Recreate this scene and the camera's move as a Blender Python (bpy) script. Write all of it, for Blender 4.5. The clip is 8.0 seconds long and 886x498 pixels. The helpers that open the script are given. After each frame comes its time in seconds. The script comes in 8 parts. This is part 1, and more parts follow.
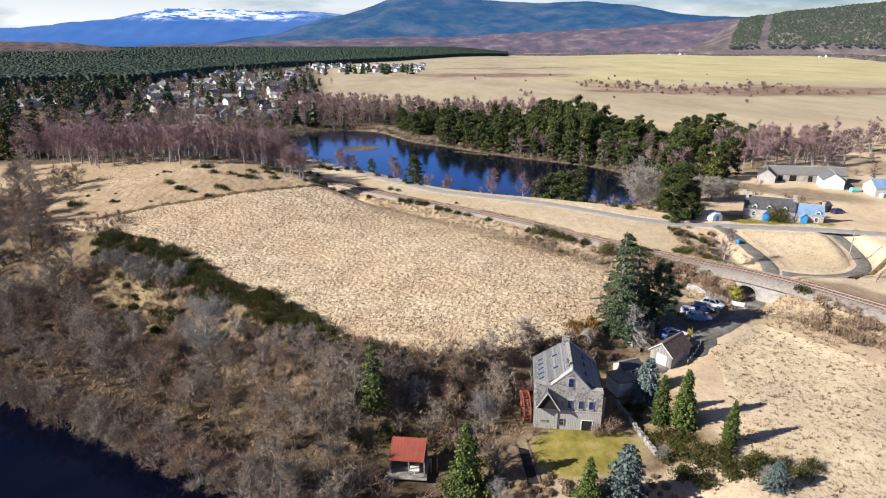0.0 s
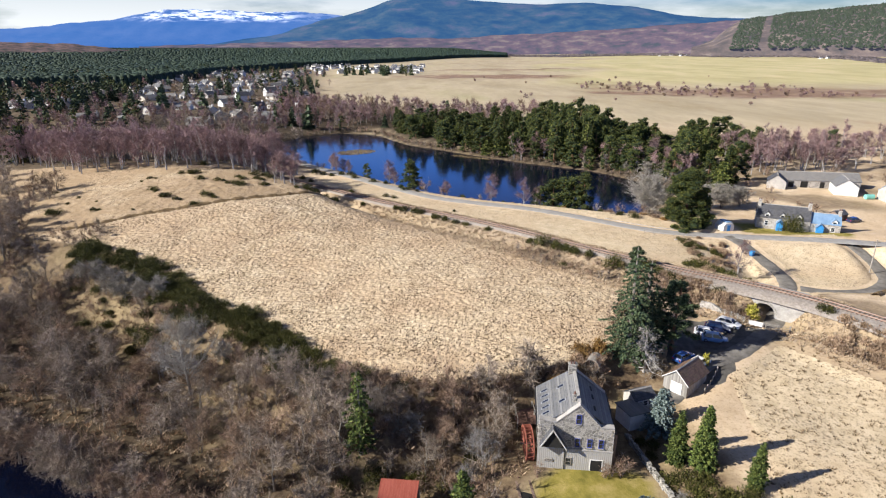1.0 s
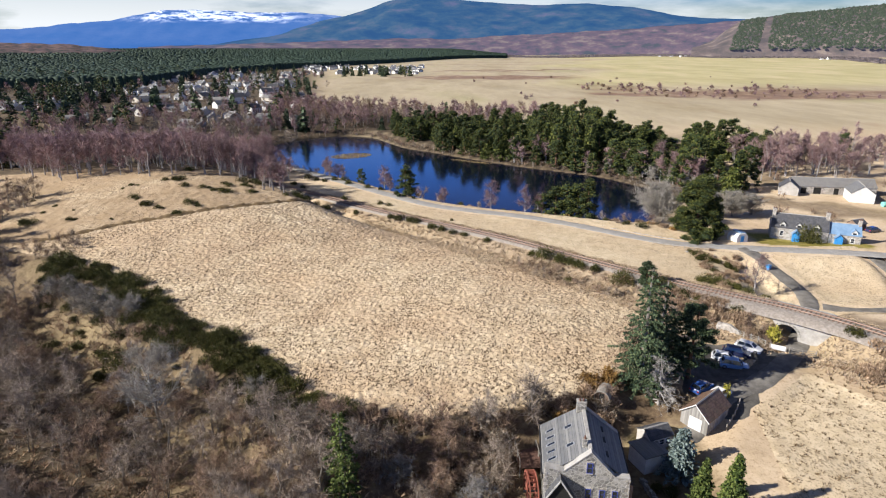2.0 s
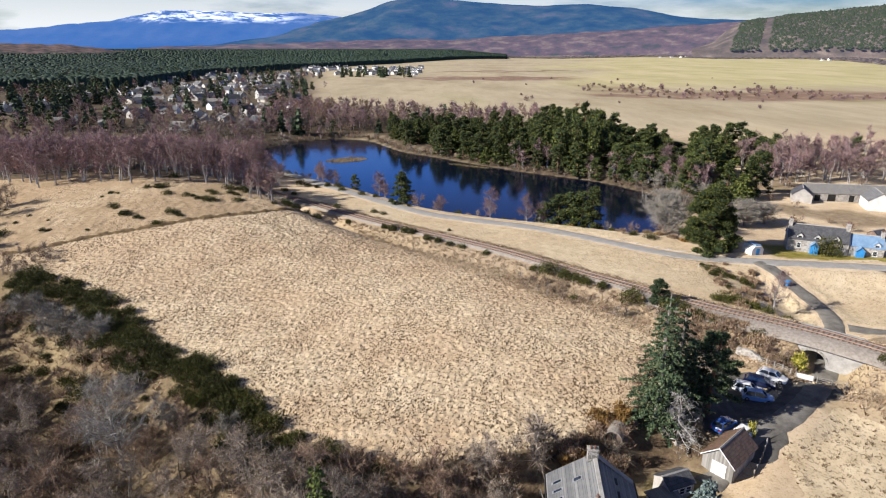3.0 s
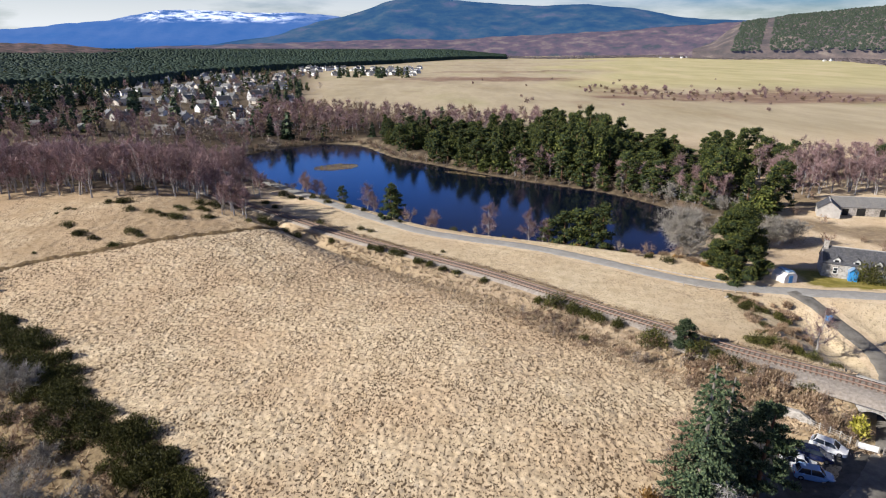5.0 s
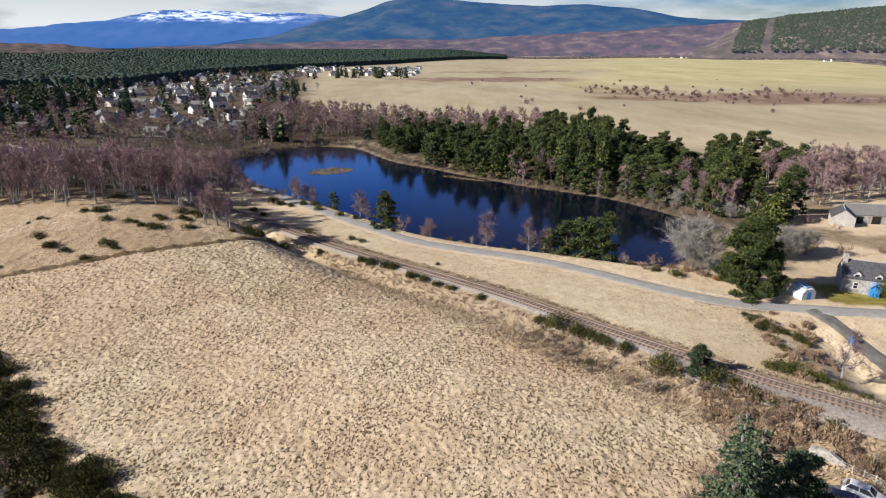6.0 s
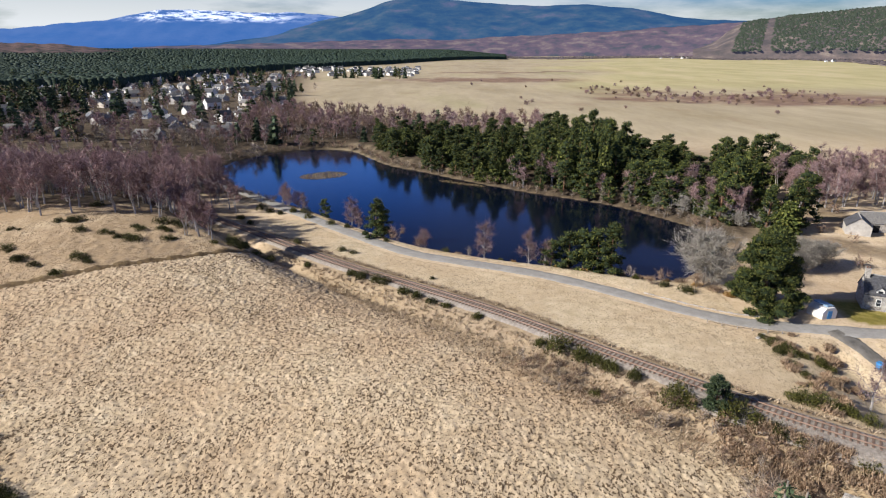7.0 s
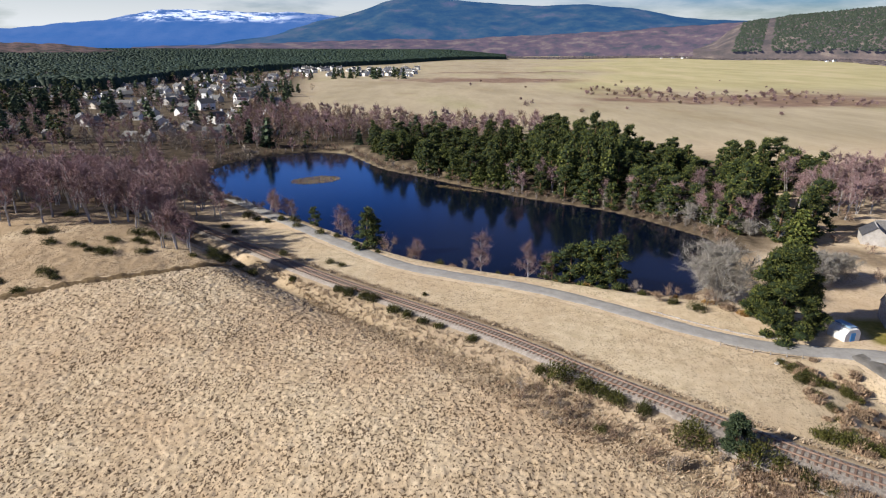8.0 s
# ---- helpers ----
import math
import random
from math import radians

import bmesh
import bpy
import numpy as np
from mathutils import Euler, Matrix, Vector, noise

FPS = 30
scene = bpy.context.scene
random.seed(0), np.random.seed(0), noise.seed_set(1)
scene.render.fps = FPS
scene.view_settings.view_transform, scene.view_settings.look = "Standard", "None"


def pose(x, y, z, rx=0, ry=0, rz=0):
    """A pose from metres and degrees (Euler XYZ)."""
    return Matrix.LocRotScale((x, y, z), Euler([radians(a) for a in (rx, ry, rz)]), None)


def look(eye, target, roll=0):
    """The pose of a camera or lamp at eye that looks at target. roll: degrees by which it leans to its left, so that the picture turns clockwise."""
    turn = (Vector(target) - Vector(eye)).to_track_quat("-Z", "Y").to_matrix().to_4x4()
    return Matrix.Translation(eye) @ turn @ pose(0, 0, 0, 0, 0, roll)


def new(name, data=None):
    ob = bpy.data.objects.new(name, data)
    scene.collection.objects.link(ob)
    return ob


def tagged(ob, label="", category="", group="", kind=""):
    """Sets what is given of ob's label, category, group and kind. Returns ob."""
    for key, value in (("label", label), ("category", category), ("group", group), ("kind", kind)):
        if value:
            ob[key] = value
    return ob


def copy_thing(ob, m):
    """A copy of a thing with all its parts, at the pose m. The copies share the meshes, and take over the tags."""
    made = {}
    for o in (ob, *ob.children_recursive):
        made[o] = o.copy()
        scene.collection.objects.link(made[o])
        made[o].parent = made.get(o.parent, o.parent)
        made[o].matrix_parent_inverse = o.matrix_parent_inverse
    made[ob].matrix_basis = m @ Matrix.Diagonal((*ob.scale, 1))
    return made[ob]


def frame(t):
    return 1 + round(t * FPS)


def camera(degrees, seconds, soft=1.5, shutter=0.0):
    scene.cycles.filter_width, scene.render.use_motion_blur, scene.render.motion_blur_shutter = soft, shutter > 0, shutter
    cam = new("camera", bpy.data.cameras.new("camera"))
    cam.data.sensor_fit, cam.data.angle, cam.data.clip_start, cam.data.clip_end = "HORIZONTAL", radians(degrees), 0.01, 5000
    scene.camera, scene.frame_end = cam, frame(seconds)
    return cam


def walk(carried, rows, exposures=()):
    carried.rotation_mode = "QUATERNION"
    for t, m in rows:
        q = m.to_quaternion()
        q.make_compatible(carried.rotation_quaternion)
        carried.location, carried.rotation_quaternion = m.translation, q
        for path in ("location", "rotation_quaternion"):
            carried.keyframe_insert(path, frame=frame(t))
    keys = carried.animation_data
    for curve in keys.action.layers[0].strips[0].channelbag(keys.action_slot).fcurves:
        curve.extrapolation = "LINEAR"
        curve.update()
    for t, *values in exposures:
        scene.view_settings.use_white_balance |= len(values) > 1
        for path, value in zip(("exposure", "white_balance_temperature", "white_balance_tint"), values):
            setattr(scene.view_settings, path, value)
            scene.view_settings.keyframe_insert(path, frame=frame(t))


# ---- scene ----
from math import cos, sin, pi, tan, atan2, sqrt

# ---------------------------------------------------------------- camera
cam = camera(74.0, 8.0, 1.15)
PATH = [  # seconds, eye, degrees down, degrees to the left, roll
    (0.0, 0.036, -0.11, 44.91, 19.05, -0.40, -0.05),
    (0.5, 0.325, 3.758, 44.82, 18.97, -0.41, -0.02),
    (1.0, 0.762, 7.80, 44.77, 18.94, -0.43, 0.0),
    (1.5, 1.155, 12.016, 44.71, 18.91, -0.45, 0.0),
    (3.0, 2.348, 24.923, 44.65, 18.82, -0.48, 0.04),
    (3.5, 2.728, 28.955, 44.67, 18.80, -0.49, 0.05),
    (4.0, 3.094, 32.878, 44.70, 18.81, -0.50, 0.08),
    (4.5, 3.454, 36.757, 44.74, 18.82, -0.52, 0.10),
    (6.0, 4.981, 48.385, 44.78, 18.81, -0.57, 0.14),
    (6.5, 5.516, 52.338, 44.84, 18.81, -0.58, 0.16),
    (7.0, 6.036, 56.069, 44.89, 18.80, -0.59, 0.18),
    (7.5, 6.663, 59.961, 44.95, 18.81, -0.60, 0.19),
    (8.0, 7.300, 63.832, 45.00, 18.81, -0.61, 0.20),
]


def eye_pose(x, y, z, down, left, roll):
    d, a = radians(down), radians(left)
    way = Vector((-sin(a) * cos(d), cos(a) * cos(d), -sin(d)))
    eye = Vector((x, y, z))
    return look(eye, eye + way * 100, roll)


walk(cam, [(t, eye_pose(*r)) for t, *r in PATH], [(0.0, 0.97), (3.0, 0.81), (5.0, 0.73), (8.0, 0.66)])

# ---------------------------------------------------------------- light
SUN_UP, SUN_AZ = 29.0, atan2(-0.967, -0.254)  # from the left and a little behind
scene.view_settings.exposure = 0.9
world = bpy.data.worlds.new("sky")
scene.world = world
world.use_nodes = True
wn, wl = world.node_tree.nodes, world.node_tree.links
wn.clear()
sky = wn.new("ShaderNodeTexSky")
sky.sky_type, sky.sun_disc = "NISHITA", False
sky.sun_elevation, sky.sun_rotation = radians(SUN_UP), SUN_AZ
sky.air_density, sky.dust_density, sky.ozone_density = 1.0, 0.4, 2.2
w_tc, w_map, w_n, w_r = (wn.new("ShaderNode" + k) for k in ("TexCoord", "Mapping", "TexNoise", "ValToRGB"))
w_map.inputs["Scale"].default_value = (2.2, 2.2, 11.0)
w_map.inputs["Location"].default_value = (0.35, 0.1, 0.42)
w_n.inputs["Scale"].default_value, w_n.inputs["Detail"].default_value, w_n.inputs["Roughness"].default_value = 1.0, 7, 0.6
w_r.color_ramp.elements[0].position, w_r.color_ramp.elements[1].position = 0.35, 0.53
w_mix, w_bg, w_out = wn.new("ShaderNodeMix"), wn.new("ShaderNodeBackground"), wn.new("ShaderNodeOutputWorld")
w_mix.data_type = "RGBA"
w_mix.inputs[7].default_value = (20.0, 21.0, 22.0, 1)
w_sep, w_low, w_mul, w_tint = (wn.new("ShaderNode" + k) for k in ("SeparateXYZ", "ValToRGB", "Math", "Mix"))
w_low.color_ramp.elements[0].position, w_low.color_ramp.elements[1].position = 0.03, 0.16
w_low.color_ramp.elements[0].color, w_low.color_ramp.elements[1].color = (1, 1, 1, 1), (0.12, 0.12, 0.12, 1)
w_mul.operation = "MULTIPLY"
w_tint.data_type, w_tint.blend_type = "RGBA", "MULTIPLY"
w_tint.inputs[0].default_value = 1.0
w_deep = wn.new("ShaderNodeValToRGB")
w_deep.color_ramp.elements.new(0.3)
w_deep.color_ramp.elements.new(0.6)
for w_el, (w_p, w_c) in zip(w_deep.color_ramp.elements, ((0.05, (1.05, 1.25, 1.45, 1)), (0.19, (0.36, 2.3, 6.8, 1)), (0.29, (0.15, 0.62, 2.25, 1)), (0.42, (0.16, 0.40, 0.95, 1)))):
    w_el.position, w_el.color = w_p, w_c
wl.new(w_tc.outputs["Generated"], w_sep.inputs[0])
wl.new(w_sep.outputs[2], w_low.inputs["Fac"])
wl.new(w_sep.outputs[2], w_deep.inputs["Fac"])
wl.new(w_deep.outputs["Color"], w_tint.inputs[7])
wl.new(w_tc.outputs["Generated"], w_map.inputs["Vector"])
wl.new(w_map.outputs[0], w_n.inputs["Vector"])
wl.new(w_n.outputs["Fac"], w_r.inputs["Fac"])
wl.new(w_r.outputs["Color"], w_mul.inputs[0])
wl.new(w_low.outputs["Color"], w_mul.inputs[1])
wl.new(w_mul.outputs[0], w_mix.inputs[0])
wl.new(sky.outputs[0], w_tint.inputs[6])
wl.new(w_tint.outputs[2], w_mix.inputs[6])
wl.new(w_mix.outputs[2], w_bg.inputs["Color"])
w_bg.inputs["Strength"].default_value = 0.025
wl.new(w_bg.outputs[0], w_out.inputs["Surface"])

sun = new("sun", bpy.data.lights.new("sun", "SUN"))
sun.data.energy, sun.data.angle, sun.data.color = 5.0, radians(0.55), (1.0, 0.95, 0.875)
sun.matrix_world = look((sin(SUN_AZ) * cos(radians(SUN_UP)) * 100, cos(SUN_AZ) * cos(radians(SUN_UP)) * 100, sin(radians(SUN_UP)) * 100), (0, 0, 0))


# ---------------------------------------------------------------- materials
class Mat:
    """A node material with a few short ways to build it."""

    def __init__(self, name, rough=0.85, metal=0.0, spec=0.3):
        self.m = bpy.data.materials.new(name)
        self.m.use_nodes = True
        self.n, self.l = self.m.node_tree.nodes, self.m.node_tree.links
        self.b = self.n["Principled BSDF"]
        self.b.inputs["Roughness"].default_value = rough
        self.b.inputs["Metallic"].default_value = metal
        self.b.inputs["Specular IOR Level"].default_value = spec
        self.geo = self.n.new("ShaderNodeNewGeometry")
        self.pos = self.geo.outputs["Position"]
        self.tc = self.n.new("ShaderNodeTexCoord").outputs["Object"]

    def noise(self, scale, detail=4, rough=0.6, where=None, stretch=None):
        k = self.n.new("ShaderNodeTexNoise")
        k.inputs["Scale"].default_value, k.inputs["Detail"].default_value, k.inputs["Roughness"].default_value = scale, detail, rough
        src = where or self.pos
        if stretch:
            mp = self.n.new("ShaderNodeMapping")
            mp.inputs["Scale"].default_value = stretch
            self.l.new(src, mp.inputs["Vector"])
            src = mp.outputs[0]
        self.l.new(src, k.inputs["Vector"])
        return k.outputs["Fac"]

    def ramp(self, src, *stops):
        k = self.n.new("ShaderNodeValToRGB")
        e = k.color_ramp.elements
        while len(e) < len(stops):
            e.new(0.5)
        for el, (p, c) in zip(e, stops):
            el.position = p
            el.color = (*c, 1) if isinstance(c, tuple) else (c, c, c, 1)
        self.l.new(src, k.inputs["Fac"])
        return k.outputs["Color"]

    def mix(self, fac, a, b, how="MIX"):
        k = self.n.new("ShaderNodeMix")
        k.data_type, k.blend_type = "RGBA", how
        for sock, v in ((0, fac), (6, a), (7, b)):
            if isinstance(v, (int, float)):
                k.inputs[sock].default_value = v if sock == 0 else (v, v, v, 1)
            elif isinstance(v, tuple):
                k.inputs[sock].default_value = (*v, 1)
            else:
                self.l.new(v, k.inputs[sock])
        return k.outputs[2]

    def attr(self, name):
        k = self.n.new("ShaderNodeAttribute")
        k.attribute_name = name
        s = self.n.new("ShaderNodeSeparateColor")
        self.l.new(k.outputs["Color"], s.inputs[0])
        return s.outputs

    def rnd(self):
        return self.n.new("ShaderNodeObjectInfo").outputs["Random"]

    def island(self):
        return self.geo.outputs["Random Per Island"]

    def bump(self, src, strength=0.5, dist=0.05):
        k = self.n.new("ShaderNodeBump")
        k.inputs["Strength"].default_value, k.inputs["Distance"].default_value = strength, dist
        self.l.new(src, k.inputs["Height"])
        self.l.new(k.outputs[0], self.b.inputs["Normal"])

    def color(self, src):
        if isinstance(src, tuple):
            self.b.inputs["Base Color"].default_value = (*src, 1)
        else:
            self.l.new(src, self.b.inputs["Base Color"])
        return self.m


def simple(name, c1, c2, scale=3.0, rough=0.8, metal=0.0, bump=0.3, bdist=0.02, spread=0.12, stretch=None, fine=9.0):
    """Two tones in a coarse and a fine noise, some change from thing to thing, and a light relief."""
    k = Mat(name, rough, metal)
    a = k.noise(scale, 5, 0.65, k.tc, stretch)
    c = k.ramp(a, (0.35, c1), (0.68, c2))
    f = k.noise(scale * fine, 3, 0.6, k.tc, stretch)
    c = k.mix(0.35, c, k.ramp(f, (0.3, 0.55), (0.7, 1.0)), "MULTIPLY")
    c = k.mix(spread, c, k.ramp(k.rnd(), (0.0, 0.45), (1.0, 1.0)), "MULTIPLY")
    k.bump(f, bump, bdist)
    return k.color(c)


def leafy(name, dark, mid, light, rough=0.75):
    """Foliage or twigs: every small piece its own tone, every plant its own cast."""
    k = Mat(name, rough, 0.0, 0.25)
    c = k.ramp(k.island(), (0.0, dark), (0.5, mid), (1.0, light))
    c = k.mix(0.75, c, k.ramp(k.rnd(), (0.0, 0.45), (0.5, 0.85), (1.0, 1.05)), "MULTIPLY")
    return k.color(c)


# ---------------------------------------------------------------- shapes
class Shape:
    """Collects vertices and faces of one mesh."""

    def __init__(self):
        self.v, self.f = [], []

    def add(self, pts, faces):
        o = len(self.v)
        self.v += [tuple(p) for p in pts]
        self.f += [tuple(i + o for i in q) for q in faces]
        return self

    def box(self, x0, y0, z0, x1, y1, z1, m=None):
        p = [Vector((x, y, z)) for z in (z0, z1) for x, y in ((x0, y0), (x1, y0), (x1, y1), (x0, y1))]
        if m is not None:
            p = [m @ q for q in p]
        return self.add(p, [(3, 2, 1, 0), (4, 5, 6, 7), (0, 1, 5, 4), (1, 2, 6, 5), (2, 3, 7, 6), (3, 0, 4, 7)])

    def prism(self, poly, y0, y1, m=None):
        """A polygon of (x, z) drawn out along y."""
        n = len(poly)
        p = [Vector((x, y, z)) for y in (y0, y1) for x, z in poly]
        if m is not None:
            p = [m @ q for q in p]
        return self.add(p, [tuple(range(n)), tuple(range(2 * n - 1, n - 1, -1))] + [(i, i + n, (i + 1) % n + n, (i + 1) % n) for i in range(n)])

    def tube(self, pts, radii, sides=6, cap=True):
        pts = [Vector(p) for p in pts]
        o, n = len(self.v), len(pts)
        for i, (p, r) in enumerate(zip(pts, radii)):
            d = (pts[min(i + 1, n - 1)] - pts[max(i - 1, 0)]).normalized()
            a = d.cross(Vector((0.3, 0.9, 0.2)) if abs(d.z) > 0.8 else Vector((0, 0, 1))).normalized()
            b = d.cross(a)
            for k in range(sides):
                t = 2 * pi * k / sides
                self.v.append(tuple(p + (a * cos(t) + b * sin(t)) * r))
        for i in range(n - 1):
            for k in range(sides):
                q = o + i * sides
                self.f.append((q + k, q + (k + 1) % sides, q + sides + (k + 1) % sides, q + sides + k))
        if cap:
            self.f.append(tuple(o + k for k in range(sides - 1, -1, -1)))
            self.f.append(tuple(o + (n - 1) * sides + k for k in range(sides)))
        return self

    def mesh(self, name, mat, smooth=False):
        me = bpy.data.meshes.new(name)
        me.from_pydata(self.v, [], self.f)
        me.materials.append(mat)
        if smooth:
            me.shade_smooth()
        return me


def part(name, shape, mat, parent=None, label="", smooth=False):
    """One mesh object from a Shape, under a thing or a part."""
    ob = new(name, shape.mesh(name, mat, smooth))
    if parent is not None:
        ob.parent = parent
    return tagged(ob, label) if label else ob


def thing(name, m, label, category, group="", kind=""):
    """An empty at the thing's base that carries its parts."""
    ob = new(name)
    ob.matrix_basis = m
    return tagged(ob, label, category, group, kind)


def arrays(name, v, f, mat, sizes=None):
    """A mesh from numpy arrays: v (n, 3), f (m, 3 or 4)."""
    me = bpy.data.meshes.new(name)
    v, f = np.asarray(v, np.float32), np.asarray(f, np.int32)
    m, k = f.shape
    me.vertices.add(len(v))
    me.vertices.foreach_set("co", v.ravel())
    me.loops.add(m * k)
    me.loops.foreach_set("vertex_index", f.ravel())
    me.polygons.add(m)
    me.polygons.foreach_set("loop_start", np.arange(0, m * k, k, dtype=np.int32))
    me.update(calc_edges=True)
    me.materials.append(mat)
    return me


# ---------------------------------------------------------------- the plan
def spline(pts, step=1.0):
    """A smooth line through the points, sampled about every step metres."""
    p = [np.array(q, float) for q in pts]
    p = [2 * p[0] - p[1]] + p + [2 * p[-1] - p[-2]]
    out = []
    for a, b, c, d in zip(p, p[1:], p[2:], p[3:]):
        n = max(2, int(np.linalg.norm(c - b) / step))
        for i in range(n):
            t = i / n
            out.append(0.5 * (2 * b + (c - a) * t + (2 * a - 5 * b + 4 * c - d) * t * t + (3 * b - a - 3 * c + d) * t ** 3))
    return np.array(out + [p[-2]])


RAIL = spline([(-190, 322), (-120, 264), (-44, 196.8), (-16, 171.3), (14, 147.8), (31, 131.8), (48, 116.6), (63, 105), (75, 90), (110, 40), (150, -20)])
ROAD = spline([(-130, 300), (-62, 243), (-35, 215), (-17, 195.5), (-1.5, 180), (10, 173.4), (24, 167), (34, 160.5), (43, 153.2), (50, 147.6), (58, 143.3), (74, 140), (92, 137), (107, 132.8), (170, 112)])
LANE = spline([(69.5, 140.5), (72.0, 133), (73.5, 125), (71.5, 117.5), (66.5, 110), (62.2, 104.2), (58.5, 99.5), (54, 95), (47, 89.5), (40, 86), (33, 79.5)])
LOOP = spline([(96, 136), (96.5, 128), (93, 119.5), (86, 114.5), (78, 114), (71.2, 117)])
POND = spline([(-58, 240), (-41, 225), (-30, 218), (-17.5, 206), (-3.6, 192), (8, 185.5), (20, 179), (33, 175.2), (43.5, 170.5), (53, 167.3), (60, 171), (67, 183), (76, 200), (71, 212), (66, 220), (59.5, 229), (48, 238), (35.5, 247), (24, 257), (12.6, 268), (0, 281), (-13.6, 294), (-24, 312), (-34, 329), (-53, 334), (-72, 320), (-80, 295), (-74, 262), (-58, 240)], 3.0)
RIVER = np.array([(-260, 150), (-110, 101), (-73, 86), (-60, 80), (-46, 70.5), (-35, 68), (-24, 61), (-20, 52), (-18, 40), (-10, 20), (10, 0), (40, -20), (70, -80), (-30, -80), (-70, 0), (-110, 45), (-260, 90)], float)
EDGE = spline([(-160, 160), (-88, 137), (-60, 125), (-41.5, 108), (-29, 100), (-17, 86.5), (-5, 80.5), (9, 82), (20.5, 86), (30, 92), (38, 97.5), (46, 104), (58, 96.5), (70, 82), (110, 25)])


def side(line, x, y):
    """Distance to a line (vectorised), signed: plus on its right as one walks along it."""
    best, sign = np.full(x.shape, 1e18), np.ones(x.shape)
    for (ax, ay), (bx, by) in zip(line, line[1:]):
        dx, dy = bx - ax, by - ay
        t = np.clip(((x - ax) * dx + (y - ay) * dy) / (dx * dx + dy * dy), 0, 1)
        ex, ey = x - ax - t * dx, y - ay - t * dy
        d = ex * ex + ey * ey
        near = d < best
        best[near] = d[near]
        sign[near] = np.where((dx * ey - dy * ex) > 0, -1.0, 1.0)[near]
    return np.sqrt(best) * sign


def inside(poly, x, y):
    """Distance to a closed outline, minus inside."""
    best, odd = np.full(x.shape, 1e18), np.zeros(x.shape, bool)
    for (ax, ay), (bx, by) in zip(poly, np.roll(poly, -1, 0)):
        dx, dy = bx - ax, by - ay
        t = np.clip(((x - ax) * dx + (y - ay) * dy) / max(dx * dx + dy * dy, 1e-9), 0, 1)
        best = np.minimum(best, (x - ax - t * dx) ** 2 + (y - ay - t * dy) ** 2)
        if by != ay:
            cross = ((ay > y) != (by > y)) & (x < dx * (y - ay) / (by - ay) + ax)
            odd ^= cross
    return np.sqrt(best) * np.where(odd, -1, 1)


def ease(a, b, x):
    t = np.clip((x - a) / (b - a), 0, 1)
    return t * t * (3 - 2 * t)


def bump2(x, y, cx, cy, sx, sy, a):
    return a * np.exp(-0.5 * (((x - cx) / sx) ** 2 + ((y - cy) / sy) ** 2))


def rough2(x, y, s, seed=0.0):
    """A cheap smooth unevenness of about +-1."""
    return (np.sin(x / s + seed) * np.cos(y / s * 1.13 + seed * 2.1) + np.sin((x * 0.7 + y * 0.9) / s * 1.7 + seed * 3.3) * 0.6 + np.cos((x * 1.1 - y * 0.6) / s * 2.9 + seed) * 0.35) / 1.6


RAIL_Z, ROAD_Z, LANE_Z = 3.2, 2.3, -0.9


